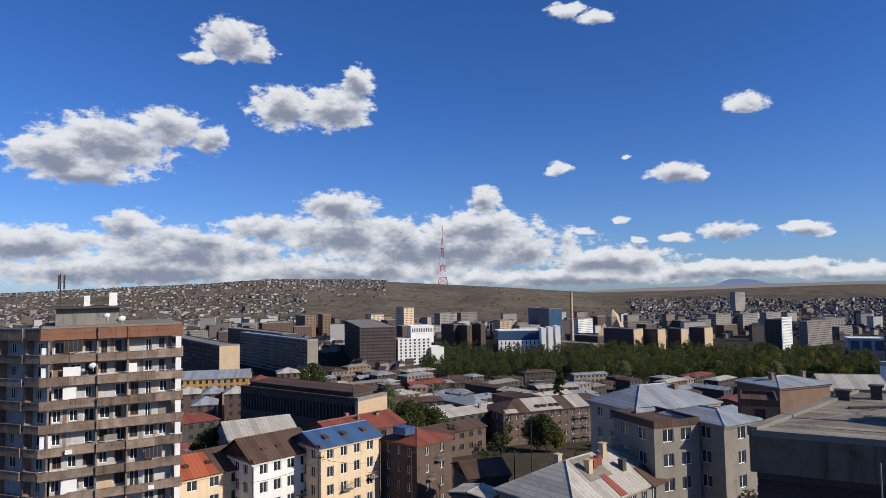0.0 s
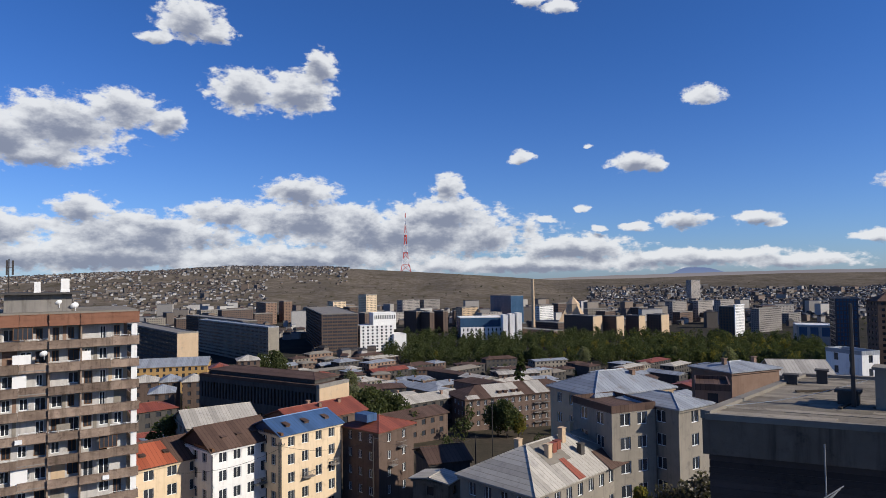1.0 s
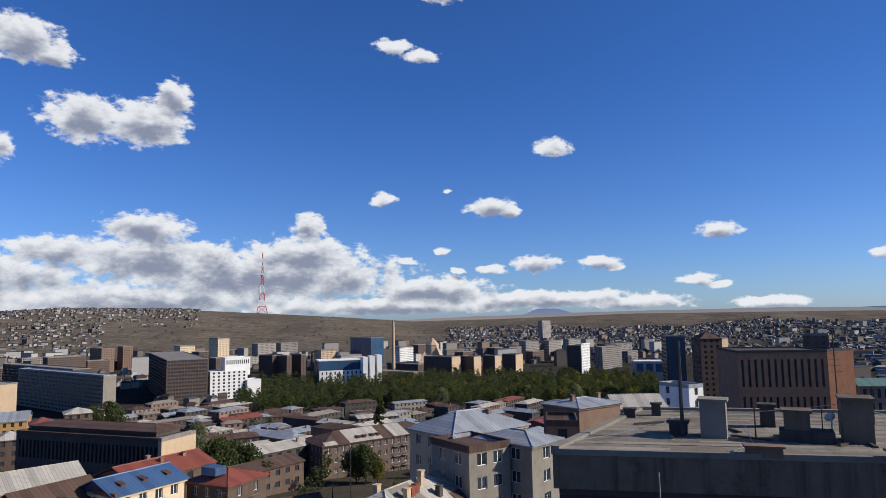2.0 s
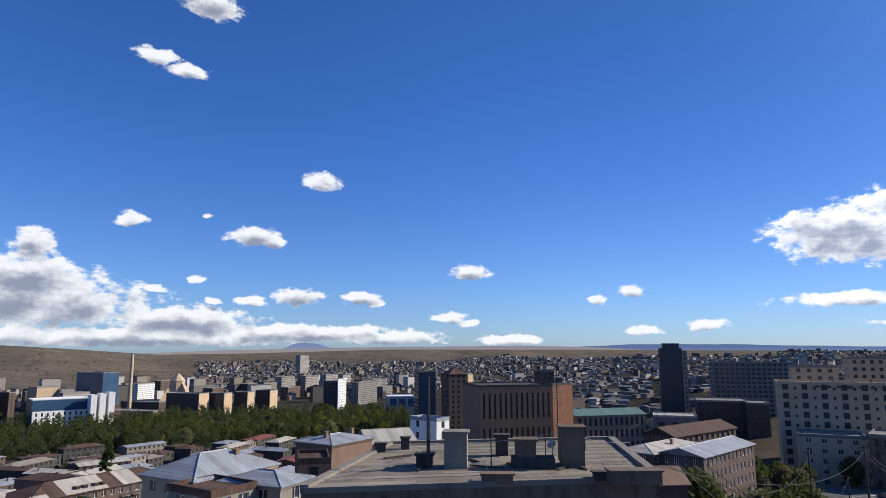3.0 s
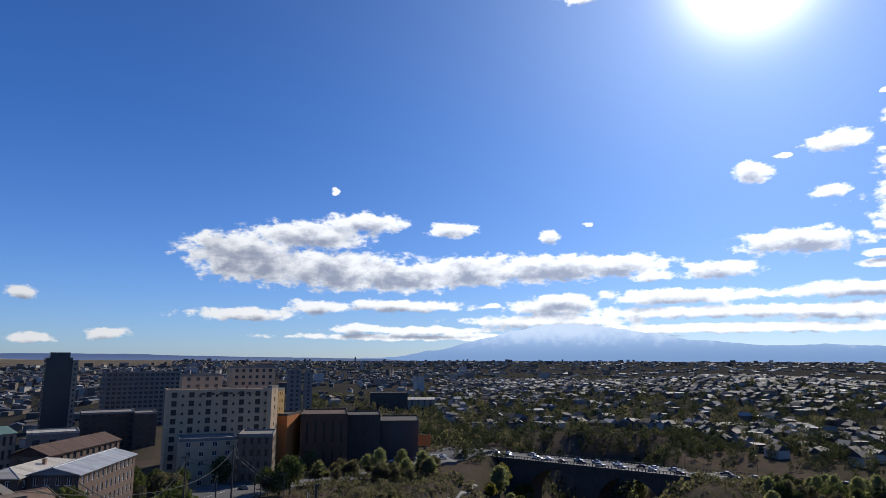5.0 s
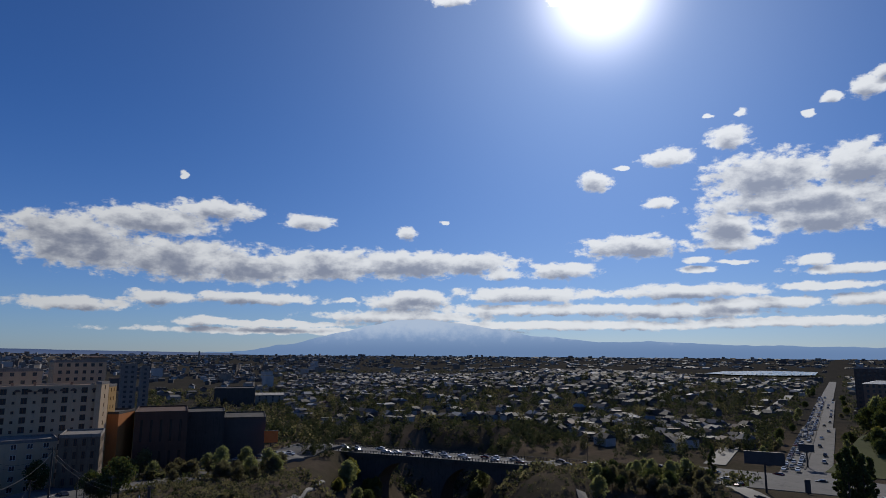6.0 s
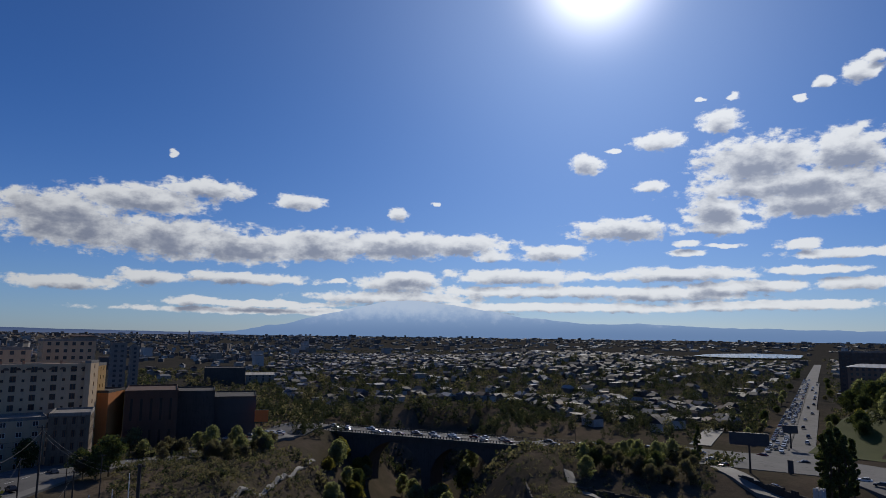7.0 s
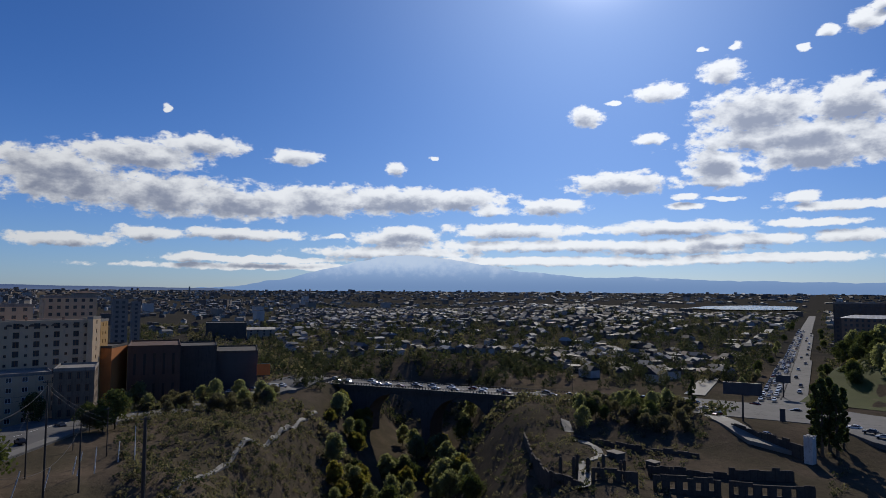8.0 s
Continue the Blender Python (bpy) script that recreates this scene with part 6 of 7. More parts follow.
def bridge():
    p = BR0
    t = (BR1 - BR0).normalized()
    length = (BR1 - BR0).length
    yaw = math.degrees(math.atan2(t.y, t.x))
    z = -6.6
    root = thing("viaduct", "long dark concrete viaduct with arches over the gorge", "bridge", p.x, p.y, z, yaw)
    g = Geo()
    g.box(-4, -8.5, -1.6, length + 4, 8.5, -0.02)
    part("deck", g, M_DARKCON, root)
    g = Geo()
    g.box(-4, -7.2, -0.015, length + 4, 7.2, 0.05)
    part("roadway", g, M_ASPHALT, root)
    for y in (-8.2, 8.2):
        for yy, w in ((y, 1.6),):
            g = Geo()
            g.box(-4, yy - w / 2, 0.0, length + 4, yy + w / 2, 0.18)
            part("kerb", g, M_PAVE, root)
        g = Geo()
        g.box(-4, y - 0.12, 1.05, length + 4, y + 0.12, 1.2)
        for i in range(int(length / 1.5)):
            g.box(i * 1.5, y - 0.1, 0.15, i * 1.5 + 0.35, y + 0.1, 1.05)
        part("balustrade", g, M_DARKCON, root)
    for i in range(int(length / 8)):
        g = Geo()
        g.box(2 + i * 8, -0.08, 0.055, 5.5 + i * 8, 0.08, 0.062)
        part("lane_mark", g, M_MARK, root)
    # arches between piers
    spans = 5
    w = length / spans
    for k in range(spans + 1):
        g = Geo()
        g.box(k * w - 2.2, -7.5, -45, k * w + 2.2, 7.5, -1.6)
        part("pier", g, M_DARKCON, root)
    for k in range(spans):
        g = Geo()
        if k in (0, 4):
            g.box(k * w + 2.2, -7.3, -40, (k + 1) * w - 2.2, 7.3, -1.62)
            part("spandrel_wall", g, M_DARKCON, root)
            continue
        cx, half = (k + 0.5) * w, w / 2 - 2.2
        pts = [(cx + half * math.cos(a), -3.2 - 15 + 15 * math.sin(a)) for a in [math.pi * i / 16 for i in range(17)]]
        for (x0, z0), (x1, z1) in zip(pts, pts[1:]):
            for y in (-7.4, 7.4):
                g.face((x0, y, z0), (x1, y, z1), (x1, y, -1.6), (x0, y, -1.6))
            g.face((x0, -7.4, z0), (x1, -7.4, z1), (x1, 7.4, z1), (x0, 7.4, z0))
        part("arch", g, M_DARKCON, root)


bridge()


# ---- cars ----
def car_kit():
    body, glass, wheel = Geo(), Geo(), Geo()
    prof = [(-2.15, 0.35), (-2.2, 0.75), (-1.95, 0.95), (-1.2, 1.0), (1.0, 0.95), (2.0, 0.8), (2.2, 0.6), (2.15, 0.35)]
    for (x0, z0), (x1, z1) in zip(prof, prof[1:] + prof[:1]):
        body.face((x0, -0.87, z0), (x1, -0.87, z1), (x1, 0.87, z1), (x0, 0.87, z0))
    for y in (-0.87, 0.87):
        body.face(*[(x, y, z) for x, z in prof])
    cab = [(-1.75, 0.96), (-1.2, 1.42), (0.25, 1.46), (1.05, 0.94)]
    for (x0, z0), (x1, z1) in zip(cab, cab[1:]):
        geo = body if z0 > 1.2 and z1 > 1.2 else glass
        s0, s1 = (0.80 if z0 < 1.2 else 0.64), (0.80 if z1 < 1.2 else 0.64)
        geo.face((x0, -s0, z0), (x1, -s1, z1), (x1, s1, z1), (x0, s0, z0))
    for s in (-1, 1):
        glass.face((-1.75, s * 0.8, 0.96), (1.05, s * 0.8, 0.94), (0.25, s * 0.64, 1.46), (-1.2, s * 0.64, 1.42))
    wheel.tube((0, -0.1, 0), (0, 0.1, 0), 0.32, n=10)
    return body.mesh("body", M_CAR), glass.mesh("windscreen", M_GLASS), wheel.mesh("wheel", M_TYRE)


CAR = car_kit()


def car(x, y, z, yaw, group):
    root = thing("car", "small parked-looking saloon car on the asphalt", "car", x, y, z, yaw, group)
    part("body", CAR[0], None, root)
    part("windscreen", CAR[1], None, root)
    for sx in (-1.35, 1.35):
        for sy in (-0.8, 0.8):
            part("wheel", CAR[2], None, root, m=pose(sx, sy, 0.32))


def traffic():
    rng = random.Random(11)
    t = (BR1 - BR0).normalized()
    yaw = math.degrees(math.atan2(t.y, t.x))
    n = Vector((-t.y, t.x))
    for i in range(34):
        k = (i + rng.uniform(0.0, 0.8)) / 34
        lane = rng.choice((-5.2, -2.2, 2.2, 5.2))
        p = BR0.lerp(BR1, k) + n * lane
        car(p.x, p.y, -6.55, yaw + (180 if lane > 0 else 0), "cars on the viaduct")
    t = (AV1 - AV0).normalized()
    n = Vector((-t.y, t.x))
    yaw = math.degrees(math.atan2(t.y, t.x))
    for i in range(70):
        k = 15 + i * 7.5 + rng.uniform(-2, 2)
        for lane in rng.sample((8.0, 5.4, 2.8) if i < 22 else (6.6, 4.2, 2.0), 2 if i < 30 else 1):
            p = AV0 + t * k + n * lane
            car(p.x, p.y, ground(p.x, p.y) + 0.75, yaw + 180, "cars queuing on the avenue")
    for i in range(14):
        p = AV0 + t * (40 + i * 34 + rng.uniform(-9, 9)) + n * rng.choice((-3.0, -6.0))
        car(p.x, p.y, ground(p.x, p.y) + 0.75, yaw, "cars leaving on the avenue")
    for az, d, yy in ((-121.5, 292, 40), (-122.3, 280, 30), (-123.0, 274, 100), (-123.2, 262, 110), (-126.0, 300, 20), (-118.5, 293, 30), (-117.4, 296, 30), (-119.6, 289, 30), (-126.6, 232, 30), (-128.8, 292, 60), (-133.6, 246, 40), (-134.4, 241, 40), (-132.6, 255, 40), (-67.5, 201, 40), (-70.0, 222, 40)):
        p = at(az, d)
        car(p.x, p.y, ground(p.x, p.y) + 0.55, yy, "cars at the junction")
    for i in range(16):
        az, d = -82.3 - (i % 8) * 0.6, 309 + (i // 8) * 11 + (i % 8) * 1.1
        p = at(az, d)
        car(p.x, p.y, max(ground(p.x, p.y), ground(*at(az, d + 10))) + 0.9, -95 + rng.uniform(-6, 6), "cars in the car park")


traffic()


# ---- trees ----
def leaf_blob(geo, c, r, n, rng, size):
    for _ in range(n):
        while True:
            q = Vector((rng.uniform(-1, 1), rng.uniform(-1, 1), rng.uniform(-1, 1)))
            if 0.25 < q.length < 1:
                break
        p = c + q * r
        a = Vector((rng.gauss(0, 1), rng.gauss(0, 1), rng.gauss(0, 1))).normalized() * size * rng.uniform(0.6, 1.3)
        b = a.cross(Vector((rng.gauss(0, 1), rng.gauss(0, 1), rng.gauss(0, 1)))).normalized() * a.length * 0.7
        geo.face(p - a, p + b, p + a * 0.9, p - b)


def tree_kit(name, tall, width, leaf_mat, seed, leaves, size, slim=False):
    rng = random.Random(seed)
    wood, crown = Geo(), Geo()
    fork = tall * (0.12 if slim else 0.3)
    wood.tube((0, 0, -0.6), (0, 0, fork), tall * 0.025, tall * 0.018, 7)
    wood.tube((0, 0, fork), (rng.uniform(-0.3, 0.3), rng.uniform(-0.3, 0.3), tall * 0.85), tall * 0.018, tall * 0.004, 6)
    blobs = 38
    for k in range(blobs):
        a = rng.uniform(0, 2 * math.pi)
        f = (k + 0.5) / blobs
        z = fork + (tall - fork) * (f if slim else f ** 0.8)
        spread = width / 2 * (math.sin(math.pi * min(0.97, 0.18 + f * 0.8)) ** (0.6 if slim else 0.75)) * rng.uniform(0.35, 1.0)
        c = Vector((spread * math.cos(a), spread * math.sin(a), z))
        if k % 3 == 0:
            wood.tube((0, 0, max(fork * 0.9, z - tall * 0.18)), c, tall * 0.008, tall * 0.003, 4)
        leaf_blob(crown, c, width * rng.uniform(0.15, 0.30) * (0.9 if slim else 1), leaves // blobs, rng, size)
    return wood.mesh("trunk", M_BARK), crown.mesh("crown", leaf_mat)


KITS = {
    "green": [tree_kit("a", 11, 8, M_LEAF, 1, 2300, 0.38), tree_kit("b", 9, 8, M_LEAF, 2, 2300, 0.38)],
    "pale": [tree_kit("c", 12, 7, M_LEAFPALE, 3, 2300, 0.38)],
    "gold": [tree_kit("d", 8, 6, M_LEAFGOLD, 4, 2300, 0.38)],
    "brown": [tree_kit("e", 8, 7, M_LEAFBROWN, 5, 2000, 0.34)],
    "tallbrown": [tree_kit("g", 19, 7.0, M_LEAFBROWN, 7, 3000, 0.26), tree_kit("h", 16, 6.0, M_LEAFBROWN, 8, 2600, 0.26)],
    "tallgold": [tree_kit("i", 16, 3.4, M_LEAFGOLD, 9, 3200, 0.26, True)],
    "poplar": [tree_kit("f", 18, 3.4, M_LEAF, 6, 2600, 0.36, True)],
}
TREE_WORDS = {"green": "leafy green broad-crowned tree", "pale": "pale silvery-leaved willow-like tree", "gold": "tree with yellowing autumn leaves", "brown": "thin brown-leaved autumn tree", "poplar": "tall slim dark poplar", "tallbrown": "tall thin brown-leaved autumn tree", "tallgold": "tall slim yellow-leaved tree"}


def tree(kind, az, d, scale, rng, group, sink=0.0):
    p = drop(az, d)
    kit = rng.choice(KITS[kind])
    root = thing("tree", TREE_WORDS[kind] + ", " + group, "tree", p.x, p.y, p.z - sink, rng.uniform(0, 360), group)
    root.scale = (scale * rng.uniform(0.9, 1.1), scale * rng.uniform(0.9, 1.1), scale)
    part("trunk", kit[0], None, root)
    part("crown", kit[1], None, root)


def free(p, gap=2.0):
    return all((p - c).length > r * 0.85 + gap for c, r in FOOT)


def grove(name, label, mat, count, azs, ds, talls, rng):
    """Many trees too far to pick apart, as one mesh of leaf clumps over short trunks."""
    geo = Geo()
    for _ in range(count):
        az, d = rng.uniform(*azs), rng.uniform(*ds)
        p = at(az, d)
        if not free(p, 1.5) or gorge_gap(p.x, p.y) < 20:
            continue
        if az < -105 and abs((p - AV0).dot(Vector((-(AV1 - AV0).y, (AV1 - AV0).x)).normalized())) < 18:
            continue
        t, z = rng.uniform(*talls), ground(p.x, p.y)
        for k in range(9):
            a, f = rng.uniform(0, 6.28), (k + 0.5) / 9
            w = t * 0.36 * math.sin(math.pi * (0.2 + 0.75 * f)) * rng.uniform(0.3, 1)
            leaf_blob(geo, Vector((p.x + w * math.cos(a), p.y + w * math.sin(a), z + t * (0.12 + 0.78 * f))), t * rng.uniform(0.14, 0.22), 28, rng, t * 0.05)
    part(name, geo, mat, kind="stuff", label=label)


def plant():
    rng = random.Random(21)
    # gorge floor and flanks
    for i in range(80):
        az, d = rng.uniform(-90.5, -103), rng.uniform(190, 325)
        tree(rng.choice(("green", "pale", "pale", "pale", "gold", "gold")), az, d, rng.uniform(0.6, 1.1), rng, "trees in the gorge")
    for i in range(40):
        az, d = rng.uniform(-112, -121.3), rng.uniform(226, 270)
        tree(rng.choice(("brown", "pale", "brown", "green")), az, d, rng.uniform(0.45, 0.75), rng, "trees by the junction")
    for i in range(34):
        az, d = rng.uniform(-73.5, -86), rng.uniform(246, 288)
        if free(at(az, d), 1):
            tree(rng.choice(("brown", "brown", "brown", "pale")), az, d, rng.uniform(0.5, 0.9), rng, "trees above the gorge")
    for i in range(18):
        az, d = rng.uniform(-60, -74), rng.uniform(208, 244)
        if free(at(az, d), 1) and abs(d - (204 + (-66.5 - az) * 6.2)) > 11:
            tree(rng.choice(("green", "brown", "green")), az, d, rng.uniform(0.6, 0.95), rng, "street trees")
    for az, d, s in ((-130.1, 226, 1.1), (-130.5, 222, 1.25), (-131.0, 227, 1.2), (-131.5, 223, 1.15), (-121.3, 262, 0.8), (-131.9, 230, 1.0)):
        tree("poplar", az, d, s, rng, "poplars by the road")
    for i in range(22):
        side, k = (1, rng.uniform(30, 620)) if i % 3 else (-1, rng.uniform(90, 620))
        p = AV0 + (AV1 - AV0).normalized() * k + AV_N * side * rng.uniform(13, 18)
        tree(rng.choice(("green", "brown", "pale", "green")), -math.degrees(math.atan2(p.x, p.y)), p.length, rng.uniform(0.4, 0.7), rng, "trees lining the avenue")
    for i in range(52):
        az, d = rng.uniform(-131.7, -140), rng.uniform(345, 495)
        tree(rng.choice(("green", "green", "gold", "pale")), az, d, rng.uniform(0.8, 1.35), rng, "trees on the grassy bank")
    for i in range(16):
        az, d = rng.uniform(-57.5, -66), rng.uniform(138, 158)
        tree(rng.choice(("brown", "green", "brown")), az, d, rng.uniform(1.0, 1.45), rng, "trees below the brick houses")
    # park
    for i in range(12):
        az, d = rng.uniform(1, -34), rng.uniform(530, 580)
        if free(at(az, d), 1):
            tree(rng.choice(("green", "green", "green", "green", "gold", "pale")), az, d, rng.uniform(1.0, 1.5), rng, "trees of the park")
    grove("park_trees", "dense dark green and yellowing canopy of the park", M_LEAF, 900, (2, -34), (545, 790), (8, 15), rng)
    grove("park_autumn_trees", "yellow and pale crowns among the park trees", M_LEAFGOLD, 90, (-12, -34), (560, 760), (8, 13), rng)
    grove("town_trees", "dark green trees between the town houses", M_LEAF, 240, (34, -34), (140, 520), (5, 9), rng)
    grove("viaduct_trees", "dark trees and bushes behind the viaduct", M_LEAFDARK, 260, (-87, -121), (318, 430), (4, 8), rng)
    grove("suburb_trees", "dark green trees between the suburb houses", M_LEAFDARK, 420, (-84, -129), (360, 800), (5, 10), rng)
    grove("suburb_autumn_trees", "brownish trees between the suburb houses", M_LEAFBROWN, 200, (-76, -128), (330, 800), (5, 9), rng)
    # town trees
    for az, d, s, k in ((18.0, 172, 1.3, "green"), (16.6, 168, 1.2, "green"), (19.5, 165, 1.2, "green"), (15.2, 172, 1.1, "gold"), (3.4, 195, 1.3, "green"), (2.0, 200, 1.2, "green"), (0.9, 196, 1.1, "green"), (4.6, 210, 1.2, "pale"), (-8.8, 196, 0.95, "green"), (-9.8, 198, 0.8, "gold"), (-8.0, 200, 1.0, "green"), (12.5, 470, 2.0, "green"), (11.2, 475, 1.9, "green"), (13.6, 475, 1.7, "green"), (-10.0, 300, 1.3, "poplar"), (-23.6, 82, 1.0, "tallbrown"), (-25.0, 80, 0.95, "tallbrown"), (-22.2, 83, 0.8, "tallbrown"), (-19.9, 80, 1.0, "tallgold"), (-18.6, 100, 0.7, "tallbrown"), (5.0, 330, 1.2, "pale"), (17.5, 105, 0.6, "gold"), (12.0, 104, 0.6, "brown"), (3.5, 104, 0.5, "brown")):
        tree(k, az, d, s, rng, "street trees of the town")


plant()


# ---- the mass of low houses ----
def low_town():
    rng = random.Random(33)
    made = 0
    # separate houses of the near town
    for i in range(3200):
        az = rng.uniform(36, -34)
        d = 135 + 440 * rng.random() ** 0.8
        p = at(az, d)
        L, D = rng.uniform(12, 34), rng.uniform(9, 13)
        if az < 2 and d > 520 or -15.6 < az < 0.5 and d < 245 or 4 < az < 18.5 and d < 240 or -31 < az < -14 and d < 140:
            continue
        if not all((p - c).length > r * 0.9 + max(L, D) * 0.5 for c, r in FOOT):
            continue
        h = rng.uniform(4.5, 9.5)
        z = ground(p.x, p.y)
        wall = rng.choice((M_TUFF, M_TUFF, M_DARKCON, M_GREYPL, M_DARKCON, M_DARKCON, M_PINKTUFF))
        mat, word = rng.choice(((M_ROOFGREY, "zinc"), (M_ROOFWHITE, "pale"), (M_ROOFBROWN, "rusted brown"), (M_ROOFGREY, "zinc"), (M_ROOFBROWN, "rusted brown"), (M_ROOFRED, "red"), (M_ROOFGREY, "zinc"), (M_ROOFWHITE, "pale"), (M_SLATE, "grey felt"), (M_ROOFBROWN, "rusted brown")))
        building("town_house", "low town house with a " + word + " sheet roof", az, d, rng.choice((38, 38, 36, 128, 12)) + rng.uniform(-4, 4), z + h, L=L, D=D, wall=wall, roof=rng.choice(("gable", "hip", "hip")), roof_mat=mat, rise=rng.uniform(1.0, 1.9), category="house", group="low town houses", seed=i, cornice=False, vents=1)
        made += 1
        if made > 300:
            break
    wall, roof = Geo(), Geo()

    def hut(p, L, D, h, yaw, flat):
        z = ground(p.x, p.y)
        m = pose(p.x, p.y, z, 0, 0, yaw)
        wall.box(-L / 2, -D / 2, -2.5, L / 2, D / 2, h, m)
        if flat:
            roof.box(-L / 2 - 0.3, -D / 2 - 0.3, h, L / 2 + 0.3, D / 2 + 0.3, h + 0.4, m)
            return
        i, k = len(roof.v), rng.uniform(1.2, 2.4)
        roof.v.extend(tuple(m @ Vector(q)) for q in ((-L / 2 - 0.4, -D / 2 - 0.4, h), (L / 2 + 0.4, -D / 2 - 0.4, h), (L / 2 + 0.4, D / 2 + 0.4, h), (-L / 2 - 0.4, D / 2 + 0.4, h), (-L / 2 + 1, 0, h + k), (L / 2 - 1, 0, h + k)))
        for q in ((0, 1, 5, 4), (2, 3, 4, 5), (1, 2, 5), (3, 0, 4)):
            roof.f.append(tuple(i + w for w in q))

    def fill(n, az0, az1, d0, d1, lo, hi, tall, flat, power=0.6, wide=False):
        for _ in range(n):
            az, d = rng.uniform(az0, az1), d0 + (d1 - d0) * rng.random() ** power
            p = at(az, d)
            if -129.6 < az < -120.6 and 1500 < d < 2300:
                continue
            if d < 1000 and not free(p, 5) or gorge_gap(p.x, p.y) < 70 and d < 560:
                continue
            if az < -105 and (abs((p - AV0).dot(Vector((-(AV1 - AV0).y, (AV1 - AV0).x)).normalized())) < 24):
                continue
            if rng.random() > 0.35 + 0.9 * (0.5 + noise.noise((p.x * 0.006, p.y * 0.006, 1))):
                continue
            big = rng.random() < tall
            L, D = (rng.uniform(14, 32), rng.uniform(9, 12)) if big else (rng.uniform(6, 12), rng.uniform(5, 8)) if not wide else (rng.uniform(9, 30), rng.uniform(7, 14))
            hut(p, L, D, rng.uniform(lo, hi) * (3.2 if big else 1), rng.choice((38, 128, 20, 0)) + rng.uniform(-8, 8), big or rng.random() < flat)
    fill(500, 36, 3, 560, 900, 5, 8, 0.0, 0.2)
    fill(900, 36, -34, 900, 1350, 5, 9, 0.16, 0.3)
    fill(2400, 38, 5, 2250, 3280, 3.5, 6.5, 0.0, 0.3)
    fill(1500, 38, 12, 1250, 2300, 3.2, 5.5, 0.03, 0.3)
    fill(6200, -16, -50, 1150, 2800, 3.0, 5, 0.012, 0.3)
    fill(1900, -47, -68, 480, 3000, 3.5, 5.5, 0.05, 0.6, 0.6, True)
    fill(1200, -42, -68, 1500, 3000, 3.5, 6, 0.05, 0.6, 0.6, True)
    fill(1600, -64, -92, 1500, 4500, 3.5, 6, 0.05, 0.6, 0.6, True)
    fill(500, -66, -88, 650, 2000, 4, 6, 0.03, 0.4)
    fill(2300, -86, -118, 420, 1500, 2.6, 4.2, 0.0, 0.2)
    fill(950, -100, -120, 600, 1250, 2.8, 4.6, 0.0, 0.2)
    fill(1300, -112, -141, 420, 1700, 2.6, 4.2, 0.01, 0.25)
    fill(1900, -86, -142, 1400, 4700, 3, 5, 0.08, 0.6, 0.6, True)
    fill(240, -90, -124, 350, 470, 2.6, 4.2, 0.0, 0.2)
    part("low_houses", wall, M_TOWNWALL, kind="stuff", label="mass of small stone and plaster houses across the town")
    part("low_house_roofs", roof, M_TOWNROOF, kind="stuff", label="pale and rusty sheet roofs of the mass of small houses")


low_town()


def scrub():
    """Clumps of bushes and small trees between the houses."""
    rng = random.Random(44)
    for name, mat, label, count in (("far_bushes", M_LEAFDARK, "dark green bushes and small trees between the houses", 6800), ("far_autumn_bushes", M_LEAFBROWN, "brown and yellowing bushes between the houses", 5200)):
        geo = Geo()
        for _ in range(count):
            zone = rng.random()
            if zone < (0.62 if mat == M_LEAFDARK else 0.30):
                az, d = rng.uniform(-84, -141), 370 + 1500 * rng.random() ** 1.5
            elif zone < (0.68 if mat == M_LEAFDARK else 0.40):
                az, d = rng.uniform(-74, -90), rng.uniform(330, 900)
            elif zone < 0.86:
                az, d = (rng.uniform(-74, -93), rng.uniform(128, 265)) if rng.random() < 0.6 else (rng.uniform(-99, -132), rng.uniform(130, 285))
            else:
                az, d = rng.uniform(36, -60), rng.uniform(560, 3000)
            p = at(az, d)
            if d < 1000 and not free(p, 2):
                continue
            if az < -105 and d < 1700 and abs((p - AV0).dot(Vector((-(AV1 - AV0).y, (AV1 - AV0).x)).normalized())) < 17:
                continue
            near = d < 260
            h = rng.uniform(0.5, 1.9) if near else rng.uniform(1.8, 5.0)
            z = ground(p.x, p.y)
            for k in range(3):
                c = Vector((p.x + rng.uniform(-h, h) * 0.6, p.y + rng.uniform(-h, h) * 0.6, z + h * rng.uniform(0.25, 0.7)))
                leaf_blob(geo, c, h * 0.55, 10, rng, h * 0.2)
        part(name, geo, mat, kind="stuff", label=label)


scrub()


